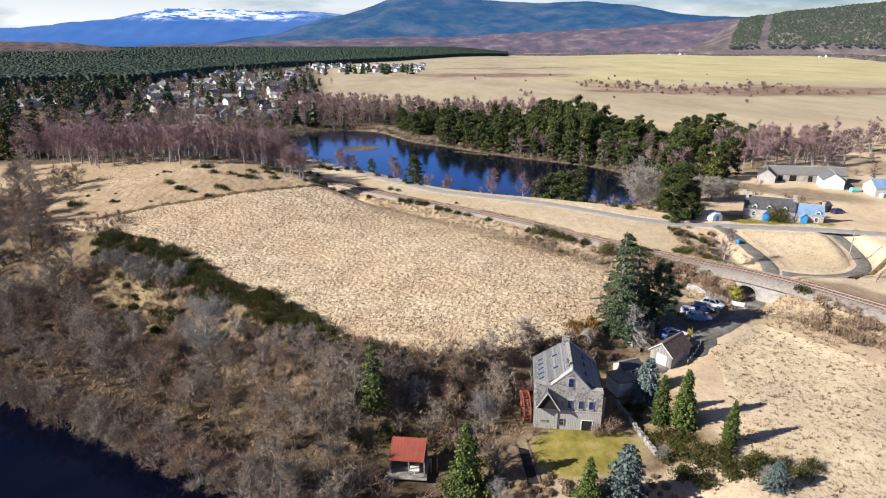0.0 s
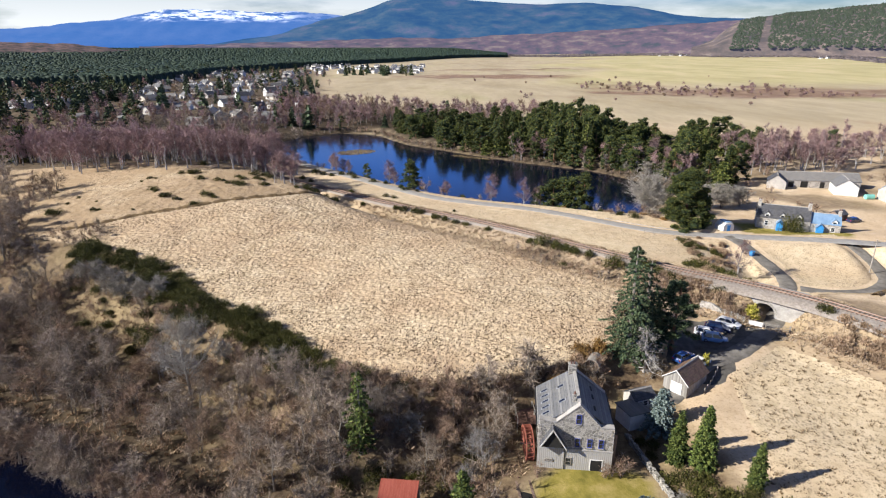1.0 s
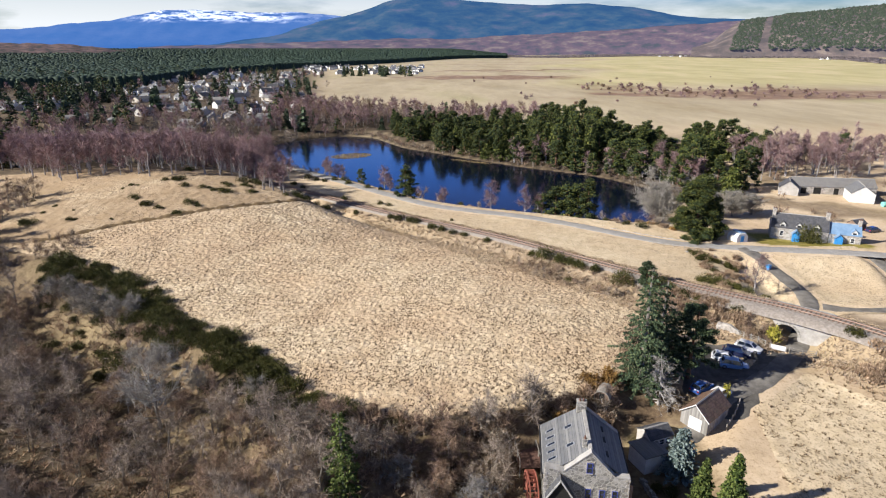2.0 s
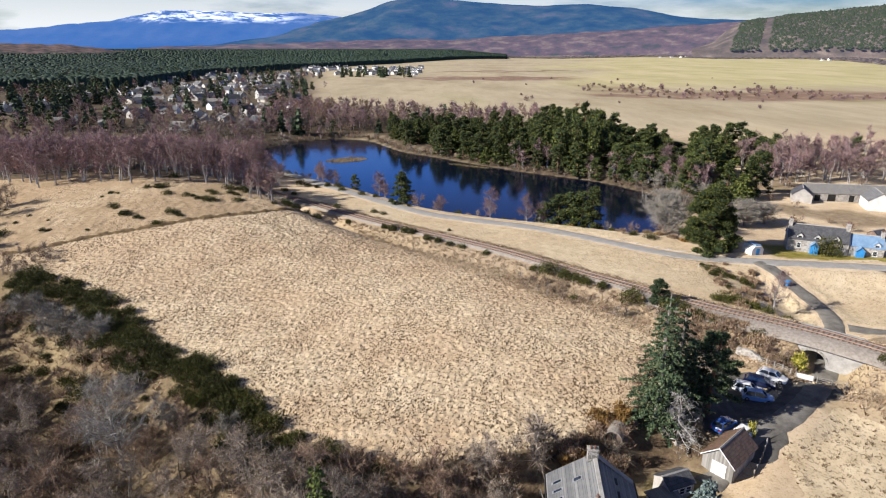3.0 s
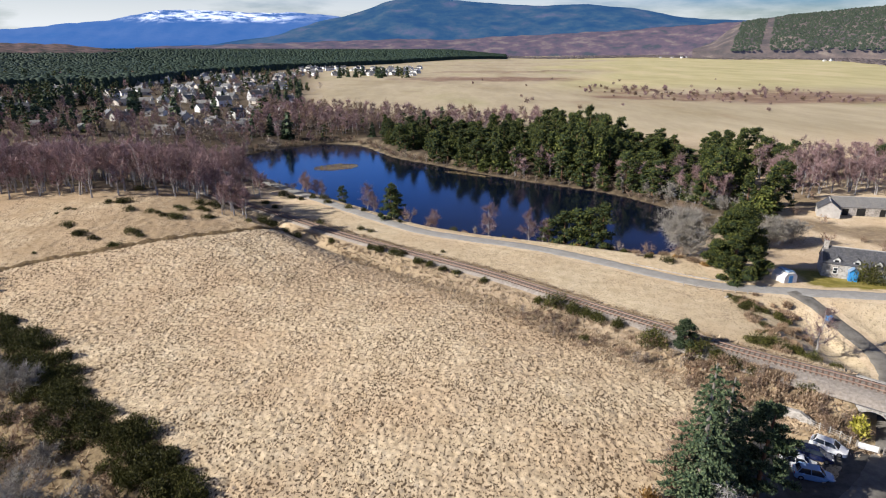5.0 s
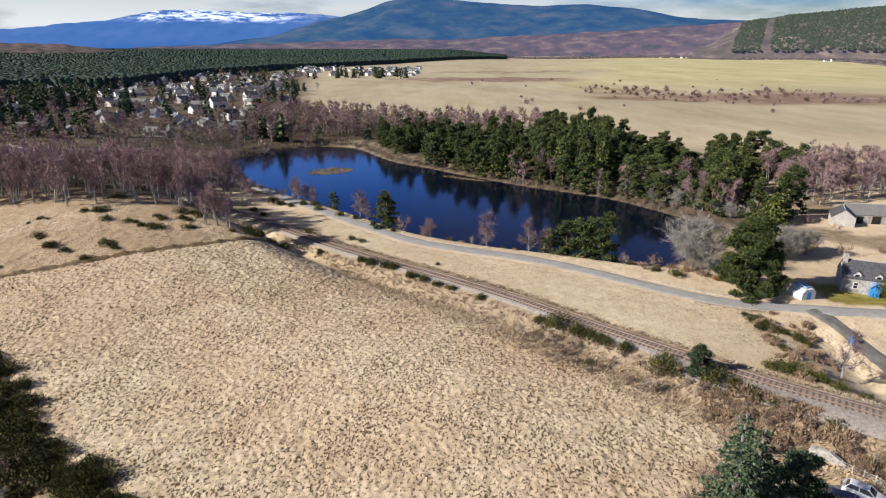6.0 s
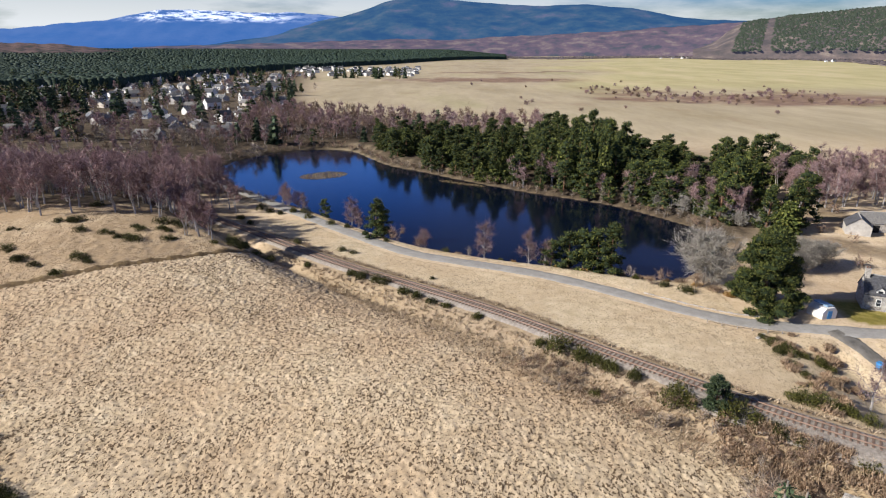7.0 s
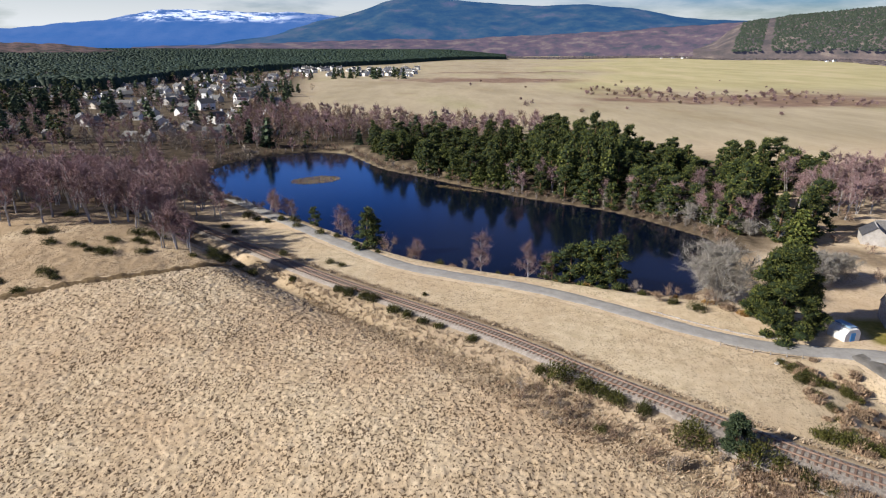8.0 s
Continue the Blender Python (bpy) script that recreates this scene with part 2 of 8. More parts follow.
def survey(x, y):
    """Height of the land and the distances that shape it."""
    x, y = np.asarray(x, float), np.asarray(y, float)
    rail = side(RAIL[::3], x, y)        # plus on the field's side
    edge = side(EDGE[::3], x, y)        # plus towards the river
    pond, river = inside(POND, x, y), inside(RIVER, x, y)
    road, lane = np.abs(side(ROAD[::3], x, y)), np.minimum(np.abs(side(LANE[::2], x, y)), np.abs(side(LOOP[::2], x, y)))
    # the field's side: a low hill to the west, level towards the house
    hill = bump2(x, y, -65, 178, 42, 29, 9.0) + bump2(x, y, -130, 208, 50, 30, 6.0)
    field = -0.1 + hill * ease(1.0, 17.0, rail) + 0.5 * bump2(x, y, 10, 118, 20, 20, 3.0) + 0.18 * rough2(x, y, 9.0)
    # below the field: bank, garden, river wood
    low = -7.7 + 3.4 * ease(-2, 10, x) + 2.4 * ease(27, 36, x) + 0.25 * rough2(x, y, 6.0, 2.0)
    width = 19 - 9 * ease(-12, 8, x) - 3 * ease(36, 46, x)
    z = field + (low - field) * ease(-0.5, width, edge)
    # beyond the railway
    back = 2.3 + 0.25 * rough2(x, y, 14.0, 1.0) - bump2(x, y, 82, 122, 13, 9, 3.4) - bump2(x, y, 68, 124, 5, 9, 2.4) - ease(66, 84, x) * ease(139, 150, y) * 1.2
    back = np.minimum(back, 0.25 + 0.30 * np.maximum(pond, 0))
    far = 4.2 + 0.6 * rough2(x, y, 95.0, 3.0)
    back = back + (far - back) * ease(10, 110, pond) * ease(190, 330, y)
    z = np.where(rail > 0, z, back)
    # railway bank
    bank = RAIL_Z - 0.45 - np.maximum(np.abs(rail) - 3.0, 0) * 0.62
    cut = RAIL_Z - 0.45 + np.maximum(np.abs(rail) - 3.0, 0) * 0.62
    z = np.minimum(np.maximum(z, bank), cut)
    # road and lane beds
    k = ease(7.5, 2.6, road)
    z = z + (ROAD_Z - 0.06 - z) * k
    up = ease(124, 140, y)
    slope = LANE_Z + (ROAD_Z - LANE_Z) * up - 1.6 * ease(88, 80, y) * ease(60, 40, x)
    z = z + (slope - 0.06 - z) * ease(5.0, 2.0, lane)
    # water
    z = np.where(pond < 0, np.maximum(-1.6, -0.25 + 0.25 * pond), z)
    z = np.minimum(z, np.maximum(-8.7 + 0.35 * np.maximum(river, -9), -11))
    # the far plain rises to the forest on the left
    r = np.hypot(x, y)
    az = x / np.maximum(y, 1)
    z = z + 30 * ease(1500, 3600, r) * ease(0.14, 0.0, az) + 6 * ease(900, 3300, r) * ease(0.1, 0.3, az)
    return z, rail, edge, pond, river, road, lane


def ground_z(x, y):
    return survey(np.atleast_1d(np.asarray(x, float)), np.atleast_1d(np.asarray(y, float)))[0]


# ---------------------------------------------------------------- ground
def ground_material():
    k = Mat("straw_grass", 0.95, 0, 0.1)
    c1, c2 = k.attr("cover"), k.attr("far")
    big, mid, fine = k.noise(0.03, 4), k.noise(0.35, 5, 0.7), k.noise(2.6, 4, 0.7)
    straw = k.ramp(mid, (0.3, (0.44, 0.34, 0.225)), (0.52, (0.58, 0.46, 0.32)), (0.74, (0.68, 0.56, 0.40)))
    straw = k.mix(k.ramp(big, (0.42, 0.0), (0.62, 0.45)), straw, (0.50, 0.36, 0.225))
    straw = k.mix(k.ramp(fine, (0.38, 0.45), (0.47, 0.0)), straw, (0.24, 0.155, 0.085))
    lawn = k.ramp(mid, (0.3, (0.14, 0.125, 0.028)), (0.5, (0.245, 0.205, 0.05)), (0.7, (0.37, 0.29, 0.11)))
    scrub = k.ramp(k.noise(0.55, 6, 0.75), (0.3, (0.05, 0.036, 0.024)), (0.48, (0.13, 0.09, 0.058)), (0.62, (0.22, 0.165, 0.098)), (0.75, (0.34, 0.27, 0.155)))
    scrub = k.mix(k.ramp(big, (0.46, 0.0), (0.6, 0.6)), scrub, k.ramp(fine, (0.35, (0.14, 0.108, 0.055)), (0.65, (0.40, 0.315, 0.18))))
    # Brown woodland floor, its tone deepened for the shade beneath the trees.
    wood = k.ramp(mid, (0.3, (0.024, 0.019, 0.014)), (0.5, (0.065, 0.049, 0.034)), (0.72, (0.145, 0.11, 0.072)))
    c = k.mix(c1[0], straw, lawn)
    c = k.mix(c1[1], c, scrub)
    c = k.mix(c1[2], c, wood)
    strips = k.noise(0.006, 6, 0.62, None, (1.1, 0.45, 1.0))
    plain = k.ramp(strips, (0.34, (0.33, 0.265, 0.16)), (0.44, (0.39, 0.325, 0.215)), (0.53, (0.445, 0.37, 0.25)), (0.64, (0.365, 0.325, 0.185)))
    plain = k.mix(0.5, plain, k.ramp(k.noise(0.05, 7, 0.78, None, (1.3, 0.35, 1.0)), (0.36, 0.66), (0.58, 1.0)), "MULTIPLY")
    plain = k.mix(k.ramp(k.noise(0.016, 7, 0.75, None, (1.2, 0.5, 1.0)), (0.58, 0.0), (0.68, 0.45)), plain, (0.27, 0.165, 0.115))
    c = k.mix(c2[0], c, plain)
    c = k.mix(c2[1], c, k.ramp(k.noise(0.06, 6, 0.75), (0.35, (0.13, 0.072, 0.055)), (0.55, (0.22, 0.135, 0.098)), (0.68, (0.40, 0.30, 0.19))))
    c = k.mix(c2[2], c, k.ramp(k.noise(0.012, 7, 0.7, None, (1.2, 0.4, 1.0)), (0.35, (0.36, 0.325, 0.15)), (0.52, (0.47, 0.415, 0.215)), (0.65, (0.55, 0.46, 0.27))))
    k.bump(fine, 0.6, 0.12)
    return k.color(c)


def lines(a, b, step, lo, hi, grow=1.13):
    """Even steps between a and b that widen outwards to lo and hi."""
    mid = list(np.arange(a, b + step, step))
    up, d = [], step
    while mid[-1] < hi:
        d *= grow
        mid.append(mid[-1] + d)
    while mid[0] > lo:
        up_d = step * grow ** (len(up) + 1)
        up.append(up_d)
        mid.insert(0, mid[0] - up_d)
    return np.array(mid)


GRID = []


def make_ground():
    gx, gy = lines(-100, 110, 1.25, -4300, 4300, 1.11), lines(50, 190, 1.15, -900, 4600, 1.04)
    X, Y = np.meshgrid(gx, gy)
    nx, ny = len(gx), len(gy)
    x, y = X.ravel(), Y.ravel()
    z, rail, edge, pond, river, road, lane = survey(x, y)
    GRID.extend((gx, gy, z.reshape(ny, nx)))
    i = np.arange(nx * ny).reshape(ny, nx)
    f = np.stack([i[:-1, :-1], i[:-1, 1:], i[1:, 1:], i[1:, :-1]], -1).reshape(-1, 4)
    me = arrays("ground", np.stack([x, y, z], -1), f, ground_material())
    me.shade_smooth()
    wob = 2.2 * rough2(x, y, 4.0, 5.0)
    near_side = rail > 0
    lawn = ease(4.5, 2.0, np.maximum(np.abs(x - 19.3) - 4.2, 0) + np.maximum(np.abs(y - 62.8) - 2.2, 0) + wob * 0.7)
    lawn = np.maximum(lawn, ease(2.5, 0.5, np.maximum(np.abs(x - 88) - 11, 0) + np.maximum(np.abs(y - 147.5) - 5.5, 0) + wob * 0.3) * (road > 3.5))
    lawn = np.maximum(lawn, 0.3 * ease(3, 1, np.abs(lane - 3.0)) * ease(92, 96, y) * ease(110, 106, y))
    lawn = np.maximum(lawn, 0.75 * ease(5, 2, np.hypot(x - 30, (y - 80) * 1.2) + wob))
    scrub = near_side * ease(-1.8, 0.8, edge + wob * 0.35) * ease(37, 33, x + wob)
    scrub = np.maximum(scrub, near_side * 0.55 * ease(9, 5, np.abs(rail - 7.5) + wob) * ease(6, 24, x))
    scrub = np.maximum(scrub, near_side * 0.5 * ease(10.5, 7.0, rail + wob * 0.6) * ease(-36, -12, x))
    scrub = np.maximum(scrub, ~near_side * 0.65 * ease(5, 2, np.abs(-rail - 6.0) + wob))
    scrub = np.maximum(scrub, 0.9 * ease(8, 3, np.abs(pond)) * (road > 3.0))
    shore = ~near_side * ease(-2, 0, pond) * ease(9, 4, pond + wob) * ease(205, 215, y + 0.3 * x) * 0.92
    scrub = np.maximum(scrub, 0.9 * ~near_side * ease(3.4, 1.2, np.abs(x - 58.4 - 0.1 * (y - 130)) + wob * 0.5) * (y < 140) * (y > 118))
    scrub = np.maximum(scrub, near_side * 0.6 * ease(0.1, 0.7, rough2(x, y, 7.0, 2.0) + 0.25) * ease(158, 172, y + 0.25 * (x + 60)))
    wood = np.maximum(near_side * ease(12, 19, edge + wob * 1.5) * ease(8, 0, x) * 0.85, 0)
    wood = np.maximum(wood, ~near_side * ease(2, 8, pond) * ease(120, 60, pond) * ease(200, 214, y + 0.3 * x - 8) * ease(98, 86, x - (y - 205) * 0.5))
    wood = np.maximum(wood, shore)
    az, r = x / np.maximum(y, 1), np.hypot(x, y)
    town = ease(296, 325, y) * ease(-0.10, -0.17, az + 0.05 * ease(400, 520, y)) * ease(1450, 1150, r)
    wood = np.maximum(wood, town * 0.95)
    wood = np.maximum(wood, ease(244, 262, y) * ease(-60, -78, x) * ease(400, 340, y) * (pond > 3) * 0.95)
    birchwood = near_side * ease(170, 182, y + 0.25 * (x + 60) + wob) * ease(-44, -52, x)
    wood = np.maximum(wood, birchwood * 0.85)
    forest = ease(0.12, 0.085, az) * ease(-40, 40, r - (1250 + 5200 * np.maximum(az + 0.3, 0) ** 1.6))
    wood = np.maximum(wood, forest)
    plain = ease(250, 380, y) * (1 - np.clip(wood, 0, 1))
    moor = ease(0.5, 0.8, rough2(x * 0.22, y, 60.0, 1.0) + 0.35 * rough2(x, y, 21.0)) * ease(430, 520, y) * ease(1800, 1300, y) * ease(-0.1, 0.05, az)
    spots = bump2(x, y, 290, 565, 60, 40, 1.1) + bump2(x, y, 360, 650, 30, 40, 0.8) + bump2(x, y, 205, 690, 40, 60, 0.7) + bump2(x, y, 110, 900, 120, 45, 1.2) + bump2(x, y, 420, 540, 70, 18, 0.7)
    moor = np.maximum(moor, ease(0.35, 0.75, spots + 0.35 * rough2(x, y, 17.0, 4.0)))
    pasture = ease(0.16, 0.3, az + 0.08 * rough2(x, y, 130.0)) * ease(620, 800, y)
    scrub = np.maximum(scrub, ~near_side * 0.75 * ease(0.0, 0.5, rough2(x, y, 8.0, 6.0) + 0.12) * ease(88, 98, x) * ease(160, 172, y) * ease(310, 280, y))
    scrub = scrub * (1 - 0.75 * ease(11, 14, x + wob * 0.6) * ease(60, 58, y + wob * 0.4))
    scrub, wood = scrub * (1 - lawn), wood * (1 - lawn)
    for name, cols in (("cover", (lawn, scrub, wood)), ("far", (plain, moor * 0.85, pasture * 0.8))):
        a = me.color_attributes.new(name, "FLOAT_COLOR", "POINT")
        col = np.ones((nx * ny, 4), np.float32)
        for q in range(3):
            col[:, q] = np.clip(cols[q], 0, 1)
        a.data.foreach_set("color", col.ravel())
    tagged(new("ground", me), "pale dry winter grassland with brown scrub and green lawn", "ground", kind="structure")


make_ground()


def ground_z(x, y):
    """The height of the finished ground at (x, y)."""
    x, y = np.atleast_1d(np.asarray(x, float)), np.atleast_1d(np.asarray(y, float))
    gx, gy, Z = GRID
    i, j = np.clip(np.searchsorted(gx, x) - 1, 0, len(gx) - 2), np.clip(np.searchsorted(gy, y) - 1, 0, len(gy) - 2)
    u, v = (x - gx[i]) / (gx[i + 1] - gx[i]), (y - gy[j]) / (gy[j + 1] - gy[j])
    return (Z[j, i] * (1 - u) + Z[j, i + 1] * u) * (1 - v) + (Z[j + 1, i] * (1 - u) + Z[j + 1, i + 1] * u) * v


def water_material(name, deep, rough, scale):
    k = Mat(name, rough, 0.0, 0.5)
    k.b.inputs["IOR"].default_value = 1.33
    n1 = k.noise(scale, 3, 0.55, None, (1.0, 0.45, 1.0))
    k.bump(n1, 0.06, 0.05)
    return k.color(deep)


def sheet(name, outline, z, mat, label, category):
    me = bpy.data.meshes.new(name)
    bm = bmesh.new()
    bm.faces.new([bm.verts.new((x, y, z)) for x, y in outline])
    bmesh.ops.triangulate(bm, faces=bm.faces[:])
    bm.to_mesh(me)
    bm.free()
    me.materials.append(mat)
    return tagged(new(name, me), label, category, kind="structure")


sheet("water_pond", [p for p in POND[:-1]], -0.05, water_material("pond_water", (0.0012, 0.0035, 0.011), 0.115, 0.9), "dark blue pond with light ripples", "pond")
sheet("water_river", RIVER, -8.95, water_material("river_water", (0.001, 0.002, 0.008), 0.05, 0.8), "dark slow river under bare trees", "river")


def ribbon(name, line, half, z_of, mat, label, category, thick=0.12, crown=0.04):
    """A made way laid along a line, with a slight crown and edges that go down into the ground."""
    line = np.asarray(line)
    t = np.gradient(line, axis=0)
    t /= np.linalg.norm(t, axis=1)[:, None]
    nrm = np.stack([t[:, 1], -t[:, 0]], -1)
    v, f = [], []
    for i, (p, q) in enumerate(zip(line, nrm)):
        z = z_of(p, i)
        w = half * (1 + 0.05 * sin(i * 0.7) + 0.04 * sin(i * 2.3))
        for s, dz in ((-1.12, -thick), (-1, 0), (-0.45, crown), (0.45, crown), (1, 0), (1.12, -thick)):
            v.append((p[0] + q[0] * w * s, p[1] + q[1] * w * s, z + dz))
    for i in range(len(line) - 1):
        for k in range(5):
            a = i * 6 + k
            f.append((a, a + 1, a + 7, a + 6))
    me = arrays(name, v, f, mat)
    me.shade_smooth()
    return tagged(new(name, me), label, category, kind="structure")


def lane_z(p, i):
    z = LANE_Z + (ROAD_Z - LANE_Z) * float(ease(124, 140, p[1])) - 1.6 * float(ease(88, 80, p[1]) * ease(60, 40, p[0]))
    return z + 0.02


M_ROAD = simple("grey_tarmac", (0.29, 0.275, 0.255), (0.39, 0.375, 0.35), 0.6, 0.9, bump=0.2)
M_LANE = simple("lane_gravel", (0.12, 0.11, 0.098), (0.25, 0.232, 0.205), 0.5, 0.95, bump=0.4)
ribbon("road", ROAD, 1.75, lambda p, i: ROAD_Z, M_ROAD, "narrow grey tarmac country road", "road")
ribbon("road_lane", LANE, 1.5, lane_z, M_LANE, "worn gravel lane that passes under the railway", "lane")
ribbon("road_loop", LOOP[:-2], 1.35, lambda p, i: lane_z(p, i) + 0.006, M_LANE, "curved gravel side track beside the grass", "lane")

# ---------------------------------------------------------------- railway
M_BALLAST = simple("ballast", (0.235, 0.20, 0.17), (0.40, 0.355, 0.31), 2.2, 0.95, bump=0.8, bdist=0.06)
M_SLEEPER = simple("old_sleeper_wood", (0.135, 0.088, 0.065), (0.235, 0.165, 0.13), 1.2, 0.9)
M_RUST = simple("rusty_rail", (0.22, 0.14, 0.10), (0.34, 0.235, 0.18), 1.0, 0.5, 0.25)


def tangents(line):
    t = np.gradient(line, axis=0)
    return t / np.linalg.norm(t, axis=1)[:, None]


def even(line, step):
    """Points at even steps along a line, with their directions."""
    d = np.r_[0, np.cumsum(np.linalg.norm(np.diff(line, axis=0), axis=1))]
    s = np.arange(0, d[-1], step)
    p = np.stack([np.interp(s, d, line[:, k]) for k in (0, 1)], -1)
    return p, tangents(p)


def make_railway():
    p, t = even(RAIL, 2.0)
    bed = tagged(new("railway_bed"), "grey stone ballast bed of a single railway", "railway bed", kind="structure")
    v, f = [], []
    for i, (q, d) in enumerate(zip(p, t)):
        n = (d[1], -d[0])
        wide = float(ease(36, 44, q[0]))
        for s, dz in ((-2.5, -0.75), (-1.6, -0.10), (0, -0.05), (1.6, -0.10), (1.9 + 1.9 * wide, -0.34), (2.6 + 2.0 * wide, -0.9)):
            j = 0.05 * sin(i * 1.7 + s)
            v.append((q[0] + n[0] * (s + j), q[1] + n[1] * (s + j), RAIL_Z + dz + j * 0.3))
    for i in range(len(p) - 1):
        for k in range(5):
            a = i * 6 + k
            f.append((a, a + 1, a + 7, a + 6))
    me = arrays("ballast", v, f, M_BALLAST)
    me.shade_smooth()
    new("ballast", me).parent = bed
    track = tagged(new("railway_track"), "rusty single railway track on worn timber sleepers", "railway track")
    for s in (-0.7175, 0.7175):
        sh = Shape()
        n = len(p)
        for q, d in zip(p, t):
            x, y = q[0] + d[1] * s, q[1] - d[0] * s
            for w, z in ((-0.07, 0.0), (0.07, 0.0), (0.035, 0.15), (-0.035, 0.15)):
                sh.v.append((x + d[1] * w, y - d[0] * w, RAIL_Z + z))
        for i in range(n - 1):
            for k in range(4):
                a, b = i * 4 + k, i * 4 + (k + 1) % 4
                sh.f.append((a, b, b + 4, a + 4))
        part("rail", sh, M_RUST, track)
    # sleepers: the nearest stretch singly, the rest in one
    q, d = even(RAIL, 0.70)
    single = Shape().box(-1.3, -0.125, -0.16, 1.3, 0.125, 0.0).mesh("sleeper", M_SLEEPER)
    rest, count = Shape(), 0
    for i, (a, b) in enumerate(zip(q, d)):
        m = pose(a[0], a[1], RAIL_Z + 0.003, 0, 0, math.degrees(atan2(b[1], b[0])) - 90 + 1.2 * sin(i * 3.1))
        if -20 < a[0] < 80 and count < 295:
            o = new("sleeper", single)
            o.parent, o.matrix_basis, count = track, m, count + 1
        elif a[1] > 20:
            rest.box(-1.3, -0.125, -0.16, 1.3, 0.125, 0.0, m)
    tagged(part("sleeper_bed", rest, M_SLEEPER, track), kind="stuff")


make_railway()

# ---------------------------------------------------------------- plants
rng = np.random.default_rng(7)
M_BARK = simple("grey_bark", (0.15, 0.13, 0.11), (0.30, 0.27, 0.235), 2.0, 0.9)
M_PINEBARK = simple("red_pine_bark", (0.12, 0.065, 0.04), (0.26, 0.15, 0.09), 1.4, 0.9)
M_BIRCHBARK = simple("white_birch_bark", (0.22, 0.20, 0.19), (0.46, 0.44, 0.42), 2.5, 0.7)
M_PINE = leafy("pine_needles", (0.012, 0.023, 0.007), (0.070, 0.090, 0.018), (0.185, 0.190, 0.044))
# Clump cores darker than the sprays: shade inside the crowns as colour.
M_PINECORE = simple("inner_needle_shade", (0.008, 0.016, 0.006), (0.034, 0.052, 0.014), 1.6, 0.85, bump=0.9, bdist=0.15, fine=3.0)
M_GREYTWIG = leafy("pale_grey_twigs", (0.15, 0.135, 0.115), (0.28, 0.255, 0.22), (0.42, 0.39, 0.34))
M_SPRUCE = leafy("dark_spruce_needles", (0.017, 0.034, 0.018), (0.056, 0.086, 0.042), (0.135, 0.168, 0.082))
M_BLUE = leafy("blue_spruce_needles", (0.06, 0.09, 0.085), (0.13, 0.17, 0.16), (0.22, 0.27, 0.25))
M_FIR = leafy("bright_fir_needles", (0.018, 0.034, 0.008), (0.070, 0.100, 0.020), (0.165, 0.195, 0.048))
M_BROOM = leafy("broom_twigs", (0.020, 0.022, 0.005), (0.060, 0.062, 0.012), (0.130, 0.122, 0.028))
M_BIRCHTWIG = leafy("purple_birch_twigs", (0.11, 0.066, 0.066), (0.285, 0.178, 0.172), (0.46, 0.325, 0.31))
M_TWIG = leafy("grey_twigs", (0.075, 0.056, 0.044), (0.265, 0.208, 0.162), (0.53, 0.44, 0.35))
M_BROWNTWIG = leafy("brown_twigs", (0.075, 0.046, 0.032), (0.26, 0.172, 0.12), (0.48, 0.35, 0.25))
M_SILVER = leafy("silver_dead_twigs", (0.18, 0.165, 0.15), (0.30, 0.28, 0.26), (0.44, 0.42, 0.40))
M_RUSSET = leafy("russet_dead_leaves", (0.13, 0.07, 0.02), (0.27, 0.15, 0.045), (0.42, 0.26, 0.09))
M_DEADGRASS = leafy("dead_bracken", (0.17, 0.11, 0.068), (0.35, 0.242, 0.16), (0.50, 0.38, 0.26), 0.9)
M_RAILGRASS = leafy("railside_dead_grass", (0.30, 0.215, 0.14), (0.49, 0.38, 0.26), (0.63, 0.51, 0.37), 0.9)
M_DARKTUFT = leafy("dark_tuft", (0.07, 0.045, 0.025), (0.14, 0.095, 0.05), (0.24, 0.17, 0.10), 0.9)
M_YELLOW = leafy("yellow_green_leaves", (0.18, 0.18, 0.02), (0.34, 0.31, 0.045), (0.50, 0.44, 0.10))


def cards(centres, size, up=0.0, aspect=1.0, way=None):
    """Small leaf-like quads, turned at random, at the centres: vertices and faces."""
    c = np.asarray(centres, float)
    n = len(c)
    a = rng.normal(size=(n, 3)) if way is None else np.array(way)
    a[:, 2] += up
    a /= np.linalg.norm(a, axis=1)[:, None]
    b = np.cross(a, rng.normal(size=(n, 3)))
    b /= np.linalg.norm(b, axis=1)[:, None]
    s = size * rng.uniform(0.6, 1.35, (n, 1))
    v = np.stack([c - a * s - b * s * 0.35 * aspect, c + b * s * aspect * 0.8, c + a * s, c - b * s * aspect], 1).reshape(-1, 3)
    return v, np.arange(4 * n).reshape(n, 4)


def slivers(base, way, width):
    """Thin triangles from base along way."""
    base, way = np.asarray(base, float), np.asarray(way, float)
    n = len(base)
    s = np.cross(way, rng.normal(size=(n, 3)))
    s /= np.linalg.norm(s, axis=1)[:, None] + 1e-9
    w = (width * rng.uniform(0.7, 1.3, n))[:, None]
    v = np.stack([base - s * w, base + s * w, base + way], 1).reshape(-1, 3)
    return v, np.arange(3 * n).reshape(n, 3)


def trunk_shape(h, r, lean=0.03, sides=6, seg=5):
    ph = rng.uniform(0, 6)
    pts = [(lean * h * sin(ph + i * 0.9) * i / seg, lean * h * cos(ph * 1.3 + i * 0.8) * i / seg, -0.3 + (h + 0.3) * i / seg) for i in range(seg + 1)]
    return Shape().tube(pts, [max(r * (1.15 - i / seg) ** 0.8, 0.02) if i else r * 1.25 for i in range(seg + 1)], sides), pts


